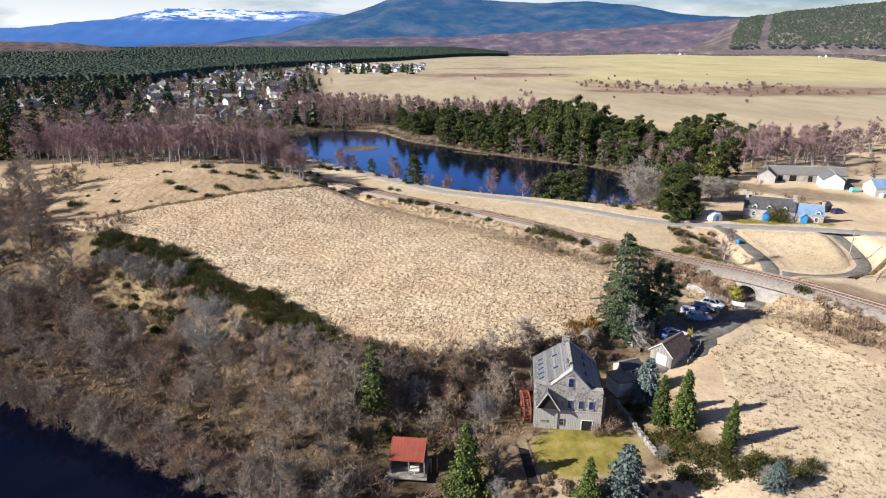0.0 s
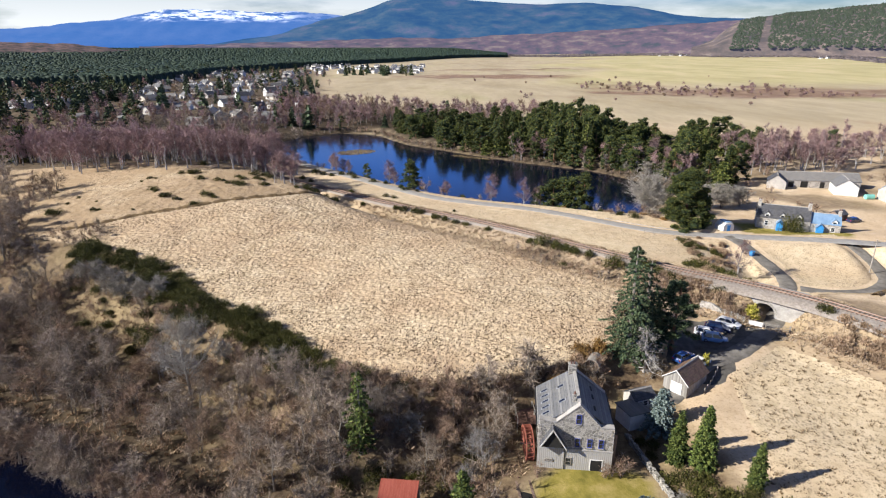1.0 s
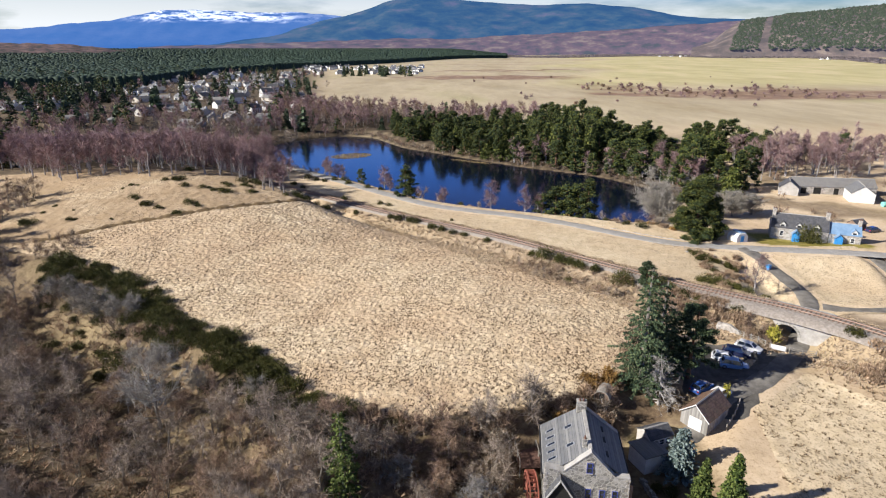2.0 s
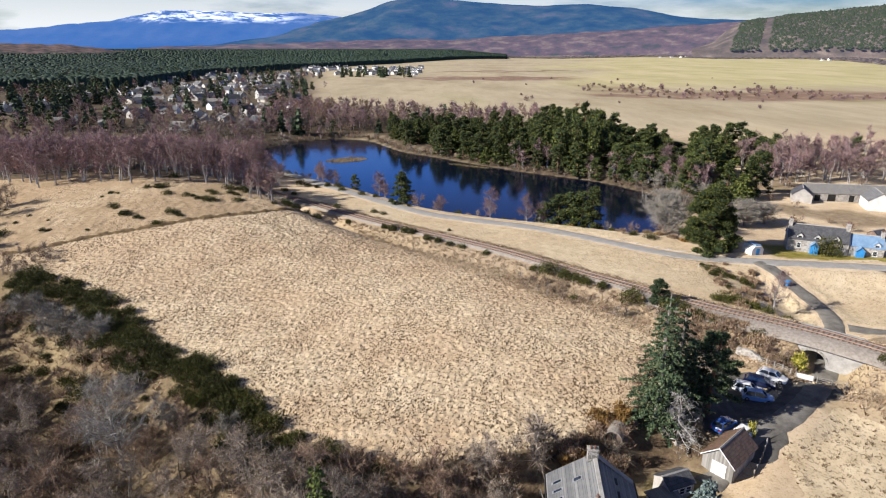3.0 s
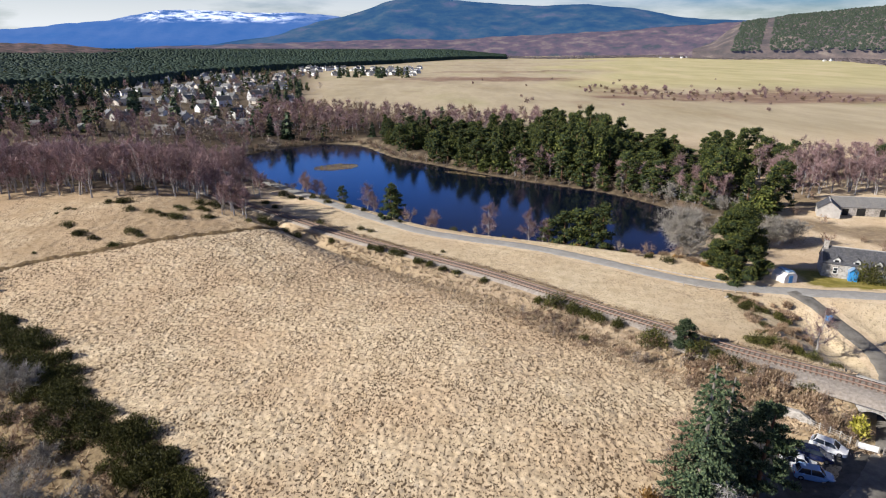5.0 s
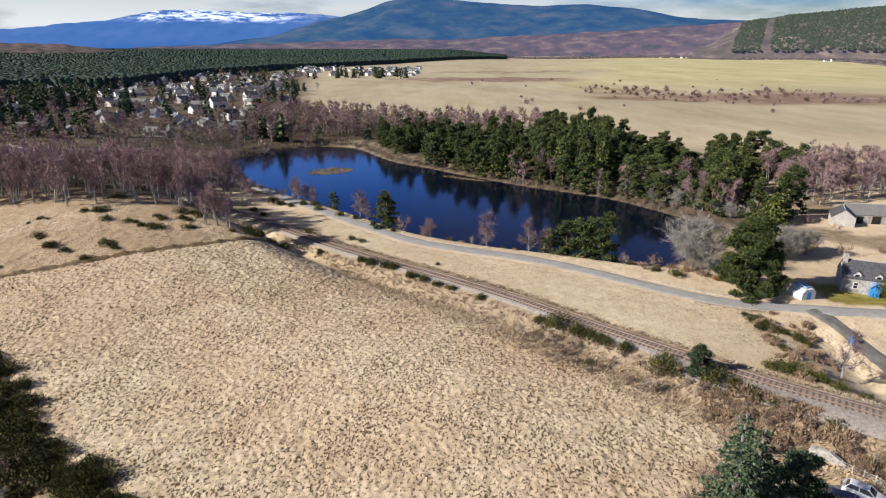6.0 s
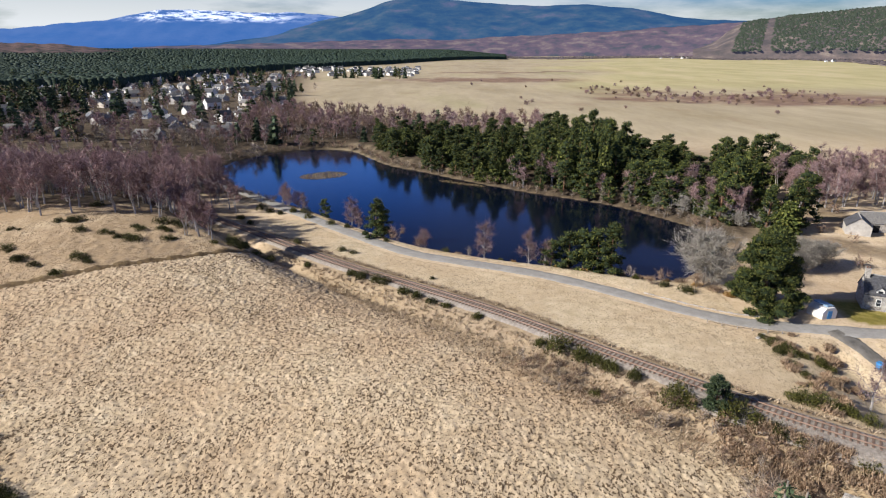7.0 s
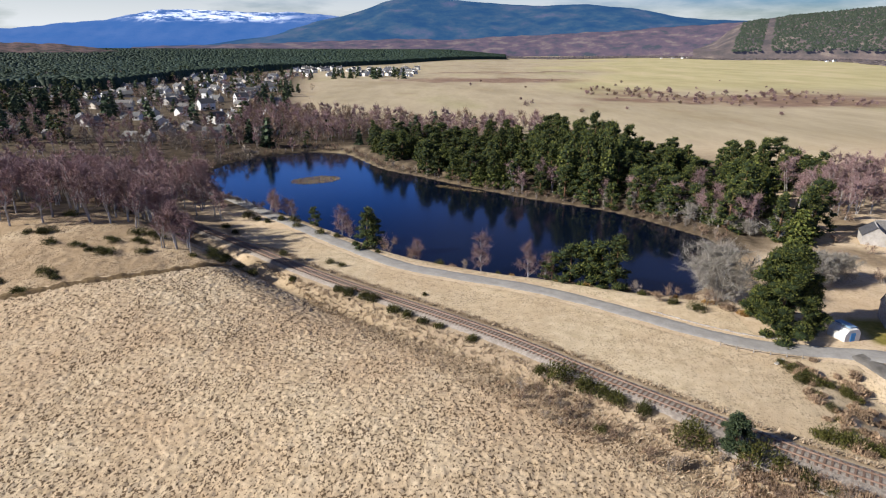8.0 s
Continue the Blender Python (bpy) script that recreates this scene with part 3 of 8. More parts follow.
def plant(name, label, category, trunk_mesh, crown_mesh, crown_name="crown"):
    ob = tagged(new(name), label, category)
    for nm, me in (("trunk", trunk_mesh), (crown_name, crown_mesh)):
        if me is not None:
            new(nm, me).parent = ob
    return ob


def clump(c, r, flat, fine):
    """A lumpy low ball of foliage: vertices and triangles."""
    bm = bmesh.new()
    bmesh.ops.create_icosphere(bm, subdivisions=2 if fine else 1, radius=1.0)
    v = np.array([q.co for q in bm.verts])
    f = np.array([[q.index for q in p.verts] for p in bm.faces])
    bm.free()
    v *= rng.uniform(0.72, 1.22, (len(v), 1))
    return v * np.array([r, r, r * flat]) + c, f


def pine(h, w, bare=0.35, lumps=34, per=46, leaf=0.36, mat=None, fine=False, size=1.0, form=2.2):
    """Scots pine: trunk with stubs, billowing clumps of foliage, needle sprays all over them."""
    sh, pts = trunk_shape(h * 0.93, h * 0.02 + 0.06, 0.02)
    vs, fs, base, way, o = [], [], [], [], 0
    for i in range(lumps):
        t = bare + (1 - bare) * (i + rng.uniform(0, 1)) / lumps
        rad = w * 0.5 * (1 - ((t - bare) / (1.02 - bare)) ** form) ** (0.5 if form > 1.6 else 0.75) * rng.uniform(0.3, 0.95)
        a = rng.uniform(0, 2 * pi)
        c = np.array([rad * cos(a), rad * sin(a), t * h - 0.09 * rad * rad / w])
        if i % 3 == 0:
            sh.tube([(0, 0, t * h - 0.6), tuple(c)], [0.07, 0.03], 3, False)
        R = w * rng.uniform(0.11, 0.17) * size
        v, f = clump(c, R * 0.9, 0.52, fine)
        vs.append(v)
        fs.append(f + o)
        o += len(v)
        e = rng.normal(size=(per, 3))
        e /= np.linalg.norm(e, axis=1)[:, None]
        base.append(c + e * np.array([1, 1, 0.56]) * R * rng.uniform(0.72, 1.12, (per, 1)))
        way.append((e + rng.normal(size=(per, 3)) * 0.5 + np.array([0, 0, 0.35])) * leaf)
    v2, f2 = slivers(np.concatenate(base), np.concatenate(way), leaf * 0.34)
    fs = np.concatenate(fs)
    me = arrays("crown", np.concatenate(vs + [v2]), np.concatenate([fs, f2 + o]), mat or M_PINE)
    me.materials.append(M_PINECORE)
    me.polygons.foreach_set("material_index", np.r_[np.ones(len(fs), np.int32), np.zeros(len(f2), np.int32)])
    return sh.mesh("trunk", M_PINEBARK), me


def spruce(h, w, tiers=16, mat=None, droop=0.25, leaf=0.26, taper=1.0, low=0.06, per=7, dens=9.0):
    """Spruce or fir: whorls of boughs, each bough a spray of needle cards."""
    sh, pts = trunk_shape(h * 0.97, h * 0.014 + 0.07, 0.008)
    cs, ws = [], []
    for k in range(tiers):
        t = low + (1 - low) * (k / tiers) ** 0.92
        R = w * 0.5 * (1 - t) ** taper * rng.uniform(0.72, 1.18) + 0.12
        nb = max(4, int(per + R * 2.2))
        for j in range(nb):
            a = 2 * pi * (j + rng.uniform(-0.3, 0.3)) / nb + k
            L = R * rng.uniform(0.7, 1.12)
            m = max(4, int(L * dens))
            s = rng.uniform(0.12, 1.0, m) ** 0.8
            sp = 0.09 + 0.07 * L * (1 - s)
            cs.append(np.stack([cos(a) * L * s + rng.normal(size=m) * sp, sin(a) * L * s + rng.normal(size=m) * sp, t * h + 0.35 * s * (1 - t) - droop * L * s * s + rng.normal(size=m) * 0.07], -1))
            turn = a + rng.choice([-0.9, 0.0, 0.9], m) + rng.normal(size=m) * 0.25
            ws.append(np.stack([np.cos(turn), np.sin(turn), -0.25 - droop * s + rng.normal(size=m) * 0.28], -1))
    v, f = cards(np.concatenate(cs), leaf, 0.0, 0.8, np.concatenate(ws))
    return sh.mesh("trunk", M_BARK), arrays("crown", v, f, mat or M_SPRUCE)


def bare_tree(h, w, limbs=11, subs=6, twigs=9, base=0.18, up=0.55, bark=None, twig=None, tw=0.016, length=0.9, stems=1):
    """A leafless tree: trunk or stems, limbs, branches and a haze of twigs."""
    sh = Shape()
    tb, tw_dir = [], []
    for s in range(stems):
        sx, sy = (0.0, 0.0) if stems == 1 else (rng.uniform(-0.5, 0.5), rng.uniform(-0.5, 0.5))
        lean = 0.04 if stems == 1 else 0.16
        la = rng.uniform(0, 2 * pi)
        top = h * rng.uniform(0.78, 0.95)
        n = 5
        axis = [np.array([sx + cos(la) * lean * top * (i / n) ** 1.3 + rng.normal() * 0.05 * i, sy + sin(la) * lean * top * (i / n) ** 1.3 + rng.normal() * 0.05 * i, -0.3 + (top + 0.3) * i / n]) for i in range(n + 1)]
        r0 = (h * 0.014 + 0.05) / stems ** 0.4
        sh.tube(axis, [max(r0 * (1.1 - i / n), 0.02) for i in range(n + 1)], 6)
        for k in range(max(3, limbs // stems)):
            t = base + (1 - base) * (k + rng.uniform(0, 1)) / max(3, limbs // stems)
            q = t * n
            i0 = min(int(q), n - 1)
            p0 = axis[i0] + (axis[i0 + 1] - axis[i0]) * (q - i0)
            a = rng.uniform(0, 2 * pi)
            L = w * 0.56 * (1.12 - t) ** 0.55 * rng.uniform(0.65, 1.1)
            rise = up * rng.uniform(0.6, 1.3)
            d = np.array([cos(a), sin(a), rise])
            d /= np.linalg.norm(d)
            p1 = p0 + d * L * 0.5 + rng.normal(size=3) * 0.12
            p2 = p1 + (d + np.array([0, 0, 0.25])) * L * 0.5 + rng.normal(size=3) * 0.15
            rl = r0 * 0.42 * (1.15 - t)
            sh.tube([p0, p1, p2], [rl, rl * 0.65, rl * 0.25], 4, False)
            for j in range(subs):
                u = rng.uniform(0.2, 1.0)
                s0 = p0 + (p1 - p0) * u * 2 if u < 0.5 else p1 + (p2 - p1) * (u - 0.5) * 2
                e = d * 0.6 + rng.normal(size=3) * 0.62 + np.array([0, 0, 0.25 * up])
                e *= L * 0.34 / np.linalg.norm(e)
                s1 = s0 + e
                sh.tube([s0, s1], [rl * 0.34, rl * 0.12], 3, False)
                uu = rng.uniform(0.1, 1.0, (twigs, 1))
                tb.append(s0 + (s1 - s0) * uu)
                dd = e / np.linalg.norm(e) * 0.7 + rng.normal(size=(twigs, 3)) * 0.62 + np.array([0, 0, 0.18 * up])
                tw_dir.append(dd * length * rng.uniform(0.5, 1.1, (twigs, 1)))
    v, f = slivers(np.concatenate(tb), np.concatenate(tw_dir), tw)
    return sh.mesh("trunk", bark or M_BARK), arrays("crown", v, f, twig or M_TWIG)


def bush(w, h, n=520, leaf=0.16, mat=None, spiky=0.6):
    """A rounded shrub of upright sprays on a few stems, with an uneven outline."""
    k = 7
    cs, wy = [], []
    for i in range(k):
        a, r = rng.uniform(0, 2 * pi), w * 0.3 * rng.uniform(0, 1) ** 0.5
        c = np.array([r * cos(a), r * sin(a), 0])
        e = rng.normal(size=(n // k, 3))
        e[:, 2] = np.abs(e[:, 2])
        e /= np.linalg.norm(e, axis=1)[:, None]
        hh = h * rng.uniform(0.7, 1.05)
        e *= rng.uniform(0.5, 1.0, (n // k, 1)) * np.array([w * 0.3, w * 0.3, hh])
        cs.append(c + e)
        wy.append(e * 0.3 + np.array([0, 0, spiky * 0.5]) + rng.normal(size=e.shape) * 0.12)
    cs, wy = np.concatenate(cs), np.concatenate(wy)
    wy = wy / np.linalg.norm(wy, axis=1)[:, None]
    v1, f1 = cards(cs, leaf, 0.3)
    v2, f2 = slivers(cs, wy * leaf * 3.2, leaf * 0.28)
    q = np.concatenate([f1[:, [0, 1, 2]], f1[:, [0, 2, 3]], f2 + len(v1)])
    sh = Shape()
    for i in range(3):
        sh.tube([(0, 0, -0.2), (rng.uniform(-0.3, 0.3) * w, rng.uniform(-0.3, 0.3) * w, h * 0.6)], [0.05, 0.02], 4, False)
    return sh.mesh("stem", M_BARK), arrays("foliage", np.concatenate([v1, v2]), q, mat or M_BROOM)


class Kind:
    """A few built variants of one plant, set out as copies."""

    def __init__(self, name, label, category, group, meshes, names=("trunk", "crown"), lean=False):
        self.lean = lean
        self.group, self.i = group, 0
        self.name, self.label, self.category, self.meshes, self.names = name, label, category, meshes, names
        self.first = {}

    def solo(self):
        """Joins stem and twigs of each variant into one mesh."""
        out = []
        for a, b in self.meshes:
            na = len(a.vertices)
            v = [tuple(q.co) for q in a.vertices] + [tuple(q.co) for q in b.vertices]
            me = bpy.data.meshes.new(self.name)
            me.from_pydata(v, [], [tuple(q.vertices) for q in a.polygons] + [tuple(i + na for i in q.vertices) for q in b.polygons])
            mats = list(a.materials) + list(b.materials)
            for q in mats:
                me.materials.append(q)
            me.polygons.foreach_set("material_index", [q.material_index for q in a.polygons] + [len(a.materials) + q.material_index for q in b.polygons])
            out.append((me,))
        self.meshes, self.lean = out, True
        return self

    def put(self, x, y, s=1.0, turn=None, variant=None, dz=0.0, label="", sz=None, z=None):
        k = (variant if variant is not None else rng.integers(len(self.meshes))) % len(self.meshes)
        zz = float(ground_z(x, y)[0]) if z is None else z
        m = Matrix.LocRotScale((x, y, zz + dz), Euler((0, 0, rng.uniform(0, 6.28) if turn is None else turn)), (s, s, sz or s))
        rest = list(zip(self.names, self.meshes[k]))
        top = new(self.name, rest.pop(0)[1]) if self.lean else new(self.name)
        ob = tagged(top, label or self.label, self.category, self.group)
        ob.matrix_basis = m
        for nm, me in rest:
            new(nm, me).parent = ob
        return ob


def joined(name, kind, points, lo, hi, label):
    """Many far plants of one kind as one mesh."""
    vs, fs, ids, mats, o = [], [], [], {}, 0
    for x, y in points:
        a, s = rng.uniform(0, 6.28), rng.uniform(lo, hi)
        turn = np.array([[cos(a), sin(a), 0], [-sin(a), cos(a), 0], [0, 0, 1]]) * s
        foot = np.array([x, y, float(ground_z(x, y)[0])])
        for me in kind.meshes[int(rng.integers(len(kind.meshes)))]:
            me.calc_loop_triangles()
            n, m = len(me.vertices), len(me.loop_triangles)
            v, f, q = np.empty(n * 3), np.empty(m * 3, np.int32), np.empty(m, np.int32)
            me.vertices.foreach_get("co", v)
            me.loop_triangles.foreach_get("vertices", f)
            me.loop_triangles.foreach_get("material_index", q)
            vs.append(v.reshape(-1, 3) @ turn + foot)
            fs.append(f.reshape(-1, 3) + o)
            ids.append(np.array([mats.setdefault(k.name, len(mats)) for k in me.materials])[q])
            o += n
    me = arrays(name, np.concatenate(vs), np.concatenate(fs), bpy.data.materials[list(mats)[0]])
    for nm in list(mats)[1:]:
        me.materials.append(bpy.data.materials[nm])
    me.polygons.foreach_set("material_index", np.concatenate(ids).astype(np.int32))
    return tagged(new(name, me), label, "trees", kind="stuff")


def scatter(n, box, test, gap, tries=40):
    """About n points in a box that pass the test and keep their distance."""
    pts = []
    for _ in range(n * tries):
        if len(pts) >= n:
            break
        p = (rng.uniform(box[0], box[1]), rng.uniform(box[2], box[3]))
        if not test(*p):
            continue
        if all((p[0] - q[0]) ** 2 + (p[1] - q[1]) ** 2 > gap * gap for q in pts):
            pts.append(p)
    return pts


def band(n, box, line, lo, hi, gap, test=None):
    """About n points whose distance from the line lies between lo and hi."""
    x, y = rng.uniform(box[0], box[1], n * 40), rng.uniform(box[2], box[3], n * 40)
    d = side(line[::3], x, y)
    pts = []
    for p, q in zip(x[(d > lo) & (d < hi)], y[(d > lo) & (d < hi)]):
        if len(pts) < n and (test is None or test(p, q)) and all((p - a) ** 2 + (q - b) ** 2 > gap * gap for a, b in pts):
            pts.append((p, q))
    return pts


def poly_test(poly):
    P = np.array(poly, float)
    return lambda x, y: float(inside(P, np.array([x]), np.array([y]))[0]) < 0


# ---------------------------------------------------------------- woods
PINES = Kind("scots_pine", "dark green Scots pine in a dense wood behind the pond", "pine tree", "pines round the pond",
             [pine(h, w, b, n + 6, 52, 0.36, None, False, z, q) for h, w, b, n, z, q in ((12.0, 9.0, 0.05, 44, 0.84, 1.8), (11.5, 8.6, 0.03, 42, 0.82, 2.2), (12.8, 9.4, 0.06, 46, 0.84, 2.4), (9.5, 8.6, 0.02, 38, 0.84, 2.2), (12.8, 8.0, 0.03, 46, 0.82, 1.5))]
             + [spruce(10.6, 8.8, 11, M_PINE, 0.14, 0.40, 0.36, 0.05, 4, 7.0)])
BIRCHES = Kind("birch_tree", "leafless birch with white stem and purple-brown twigs", "birch tree", "birches",
               [bare_tree(h, w, 15, 6, 15, 0.3, 0.95, M_BIRCHBARK, M_BIRCHTWIG, 0.042, 1.15, s) for h, w, s in ((12, 5.6, 1), (11, 5.2, 1), (11, 6.2, 3), (12.5, 6.0, 2))])
ALDERS = Kind("riverside_tree", "leafless grey-brown tree of the riverside wood", "bare tree", "riverside wood",
              [bare_tree(h, w, 20, 7, 17, 0.12, 0.55, M_BARK, m, 0.020, 0.95, s) for h, w, s, m in ((8, 6.5, 1, M_TWIG), (7, 6.5, 3, M_BROWNTWIG), (8.5, 6.5, 2, M_TWIG), (6, 5.5, 3, M_BROWNTWIG), (7, 5.5, 2, M_TWIG))])
SHRUBS = Kind("bare_shrub", "low leafless brown shrub on rough ground", "shrub", "bare shrubs",
              [bare_tree(h, w, 8, 3, 12, 0.05, 0.9, M_BARK, m, 0.026, 0.8, 4) for h, w, m in ((2.2, 2.8, M_BROWNTWIG), (2.8, 3.0, M_TWIG), (1.8, 2.8, M_BROWNTWIG))], ("stem", "twig_haze")).solo()
SHORE = Kind("shore_shrub", "low leafless shrub at the pond's shore", "shrub", "shore shrubs", SHRUBS.meshes, ("shrub",), True)
THICKET = Kind("thicket_shrub", "leafless brown shrub of the river thicket", "shrub", "thicket shrubs", SHRUBS.meshes, ("shrub",), True)
BROOM = Kind("broom_bush", "dark green broom bush on dry grass", "bush", "broom bushes",
             [bush(w, h, n, 0.10, None, 0.9) for w, h, n in ((3.5, 1.9, 640), (4.3, 2.2, 800), (2.9, 1.5, 480))], ("stem", "foliage")).solo()

WOOD = [(-13, 295.5), (1, 283.5), (14, 269), (26, 257), (38, 247.8), (50, 238.5), (61.5, 229.5), (68, 221), (74, 212), (82, 203), (92, 212), (104, 226), (122, 240), (138, 258), (122, 286), (84, 300), (58, 330), (10, 345), (-30, 345)]
pts = scatter(215, (-35, 140, 200, 350), poly_test(WOOD), 4.2)
for x, y in sorted(pts):
    dip = 0.8 if (abs(x - 105) < 6 and y < 262) else 1.0
    b = x / (y - 29)
    tall = 0.82 + 0.62 * math.exp(-((b - 0.24) / 0.075) ** 2) + 0.30 * math.exp(-((b - 0.50) / 0.05) ** 2) - 0.22 * math.exp(-((b - 0.42) / 0.025) ** 2)
    PINES.put(x, y, rng.uniform(0.66, 1.15) * dip, sz=rng.uniform(0.72, 1.12) * dip * tall)
# shore line of the wood: paler birches and shrubs in front of the pines
for i in range(9):
    PINES.put(13 + i * 6.6 + rng.uniform(-1, 1), 270.2 - i * 5.75 + rng.uniform(0, 1.2), rng.uniform(0.55, 1.0))
for x, y, s in ((41, 249, 0.85), (44, 247, 0.8), (46, 245.5, 0.7), (20, 266, 0.7), (57, 234.5, 0.7), (64.5, 228.5, 0.95), (67, 225.5, 0.85), (73, 219, 0.9), (77, 213, 0.8), (80, 209, 0.9), (70, 224.5, 0.7), (83, 206, 0.9), (86, 204, 0.75), (89, 208, 0.9)):
    BIRCHES.put(x, y, s)
for x, y, s in ((97, 200, 1.0), (102, 205, 1.05), (93, 196, 0.85), (90, 199, 0.9)):
    PINES.put(x, y, s, label="dark green Scots pine beside the farm track")
PALESHRUB = Kind("willow_shrub", "pale grey leafless willow shrub on the wood's shore", "shrub", "willow shrubs",
                 [bare_tree(h, w, 26, 6, 14, 0.03, 0.8, M_BARK, M_GREYTWIG, 0.04, 1.1, 5) for h, w in ((5.0, 6.0), (4.2, 5.2))])
for x, y, s in ((74.5, 214.5, 0.9), (77.5, 219, 1.1), (80, 211, 1.0), (82.5, 206.5, 0.8), (70, 221, 0.8), (64.5, 229, 0.9), (67, 226, 0.7), (58, 234.5, 0.6), (85, 203, 0.8), (90, 200.5, 0.9), (47, 244, 0.5), (96, 204, 0.7)):
    PALESHRUB.put(x, y, s)
for x, y, s in ((80, 224, 1.15), (84, 219, 1.0), (86, 212, 0.9), (78, 216, 0.8), (32, 252, 0.8), (35, 249.5, 0.7)):
    BIRCHES.put(x, y, s, label="tall leafless birch at the wood's edge")
p, t = even(POND, 3.2)
for a, d in zip(p, t):
    if a[1] + 0.3 * a[0] > 212:
        o = rng.uniform(0.4, 2.2)
        q = a + np.array([d[1], -d[0]]) * o
        if float(inside(POND, q[:1], q[1:])[0]) < 0:
            q = a - np.array([d[1], -d[0]]) * o
        SHORE.put(q[0], q[1], rng.uniform(0.5, 1.15))
# trees on the strip between road and pond
STRIPBIRCH = Kind("birch_tree", "leafless birch between the road and the pond", "birch tree", "birches",
                  [bare_tree(h, w, 22, 7, 15, 0.10, 0.85, M_BIRCHBARK, M_BIRCHTWIG, 0.026, 0.95, s) for h, w, s in ((8.2, 5.0, 1), (7.4, 4.8, 2), (7.0, 5.6, 3))])
for x, y, s, v in ((-38.5, 221, 0.75, 2), (-36, 218.5, 0.85, 1), (-33, 219, 0.7, 2), (-31, 216, 0.6, 1), (-15.5, 199, 0.85, 0), (-13.5, 198.5, 0.7, 1), (3.5, 184, 0.66, 2), (16.5, 179.3, 0.95, 0), (25.5, 173.5, 0.85, 3), (28.5, 173.0, 0.75, 2)):
    STRIPBIRCH.put(x, y, s * 1.05, variant=v)
for x, y, s in ((-24, 209, 0.42), (-8.5, 190.5, 0.75), (-6.8, 190.0, 0.6), (30.2, 172.8, 0.6), (33.5, 171.5, 0.82), (36.4, 170.6, 0.9), (39.0, 169.8, 0.8), (41.6, 168.4, 0.85)):
    PINES.put(x, y, s, label="green Scots pine between the road and the pond")
for x, y, s in ((-3.4, 187.5, 1.3), (2.0, 184, 1.0), (13, 179.5, 0.7), (29, 173, 0.8), (45, 166, 0.8), (50, 162, 0.9), (55, 158, 1.0), (58, 160, 1.1), (47, 160, 0.7), (61, 156, 0.9)):
    SHRUBS.put(x, y, s)
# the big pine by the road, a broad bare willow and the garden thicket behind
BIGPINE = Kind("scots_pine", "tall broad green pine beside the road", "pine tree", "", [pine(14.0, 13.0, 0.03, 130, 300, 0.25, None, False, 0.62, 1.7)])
BIGPINE.put(62.6, 149.2, 1.0)
WILLOW = Kind("bare_willow", "broad leafless grey willow at the water's edge", "bare tree", "", [bare_tree(7.5, 10.5, 54, 12, 30, 0.02, 0.75, M_BARK, M_GREYTWIG, 0.02, 1.0, 6)])
WILLOW.put(57.5, 160.5, 1.25)
WILLOW.put(76, 170, 0.8, label="broad leafless thicket behind the cottage garden")
WILLOW.put(82, 171, 0.85, label="broad leafless thicket behind the cottage garden")
WILLOW.put(88, 173, 0.7, label="broad leafless thicket behind the cottage garden")

# birch wood on the hill to the west
BW = [(-50, 178), (-62, 180), (-76, 176), (-92, 180), (-110, 181), (-128, 195), (-150, 205), (-165, 245), (-90, 262), (-60, 236), (-56, 214)]
back = []
for x, y in scatter(270, (-170, -45, 170, 265), poly_test(BW), 2.4):
    if y < 200:
        BIRCHES.put(x, y, rng.uniform(0.75, 1.1))
    else:
        back.append((x, y))
joined("birchwood_back", BIRCHES, back, 0.75, 1.1, "leafless purple-brown birches at the back of the birch wood")
for x, y, s in ((-43, 172, 0.85), (-41.5, 173.5, 0.8), (-44.5, 174.5, 0.9), (-40, 171, 0.7), (-45.5, 171.5, 0.75), (-52, 186, 0.9), (-56, 190, 1.0), (-49, 212, 0.8), (-52, 216, 0.9), (-58, 222, 0.9)):
    BIRCHES.put(x, y, s, label="leafless birch clump on the hill beside the railway")
for x, y, s in ((-132, 186, 0.9), (-124, 170, 1.0), (-129, 178, 0.9), (-110, 152, 1.0), (-104, 146, 0.9), (-116, 160, 1.1), (-98, 141, 0.9), (-120, 150, 1.0)):
    ALDERS.put(x, y, s, label="leafless grey tree at the edge of the hill")
for x, y, s in ((-150, 222, 1.1), (-158, 216, 1.2), (-165, 226, 1.0), (-146, 214, 0.9)):
    PINES.put(x, y, s, label="dark pine at the end of the birch wood")

# riverside wood
RW = [(-150, 160), (-120, 128), (-104, 108), (-86, 94), (-75, 91), (-66, 87), (-52, 83), (-42, 76), (-33, 73), (-22, 66), (-14, 66), (-9, 71), (-8, 77), (-16, 81), (-26, 86), (-36, 90), (-48, 95), (-60, 100), (-70, 112), (-84, 126), (-100, 140), (-130, 158)]
rw_test = poly_test(RW)


def glade(x, y):
    """Open grassy gaps in the riverside wood."""
    return min(math.hypot((x + 36) / 7, (y - 84.5) / 3.0), math.hypot((x + 72) / 6, (y - 112) / 5), math.hypot((x + 92) / 9, (y - 126) / 5), math.hypot((x + 50) / 4, (y - 96) / 3)) < 1


for x, y in scatter(165, (-150, -5, 60, 165), lambda x, y: rw_test(x, y) and not glade(x, y), 2.9):
    ALDERS.put(x, y, rng.uniform(0.65, 1.05))
for x, y in scatter(70, (-150, 5, 60, 165), poly_test(RW), 2.4):
    THICKET.put(x, y, rng.uniform(0.7, 1.2))
for i in range(48):
    u = i / 47
    x, y = -80 + 62 * u, 87.6 - 30.5 * u + 1.3 * sin(i * 2)
    ALDERS.put(x, y, rng.uniform(0.7, 1.0), label="leafless grey tree leaning over the river")
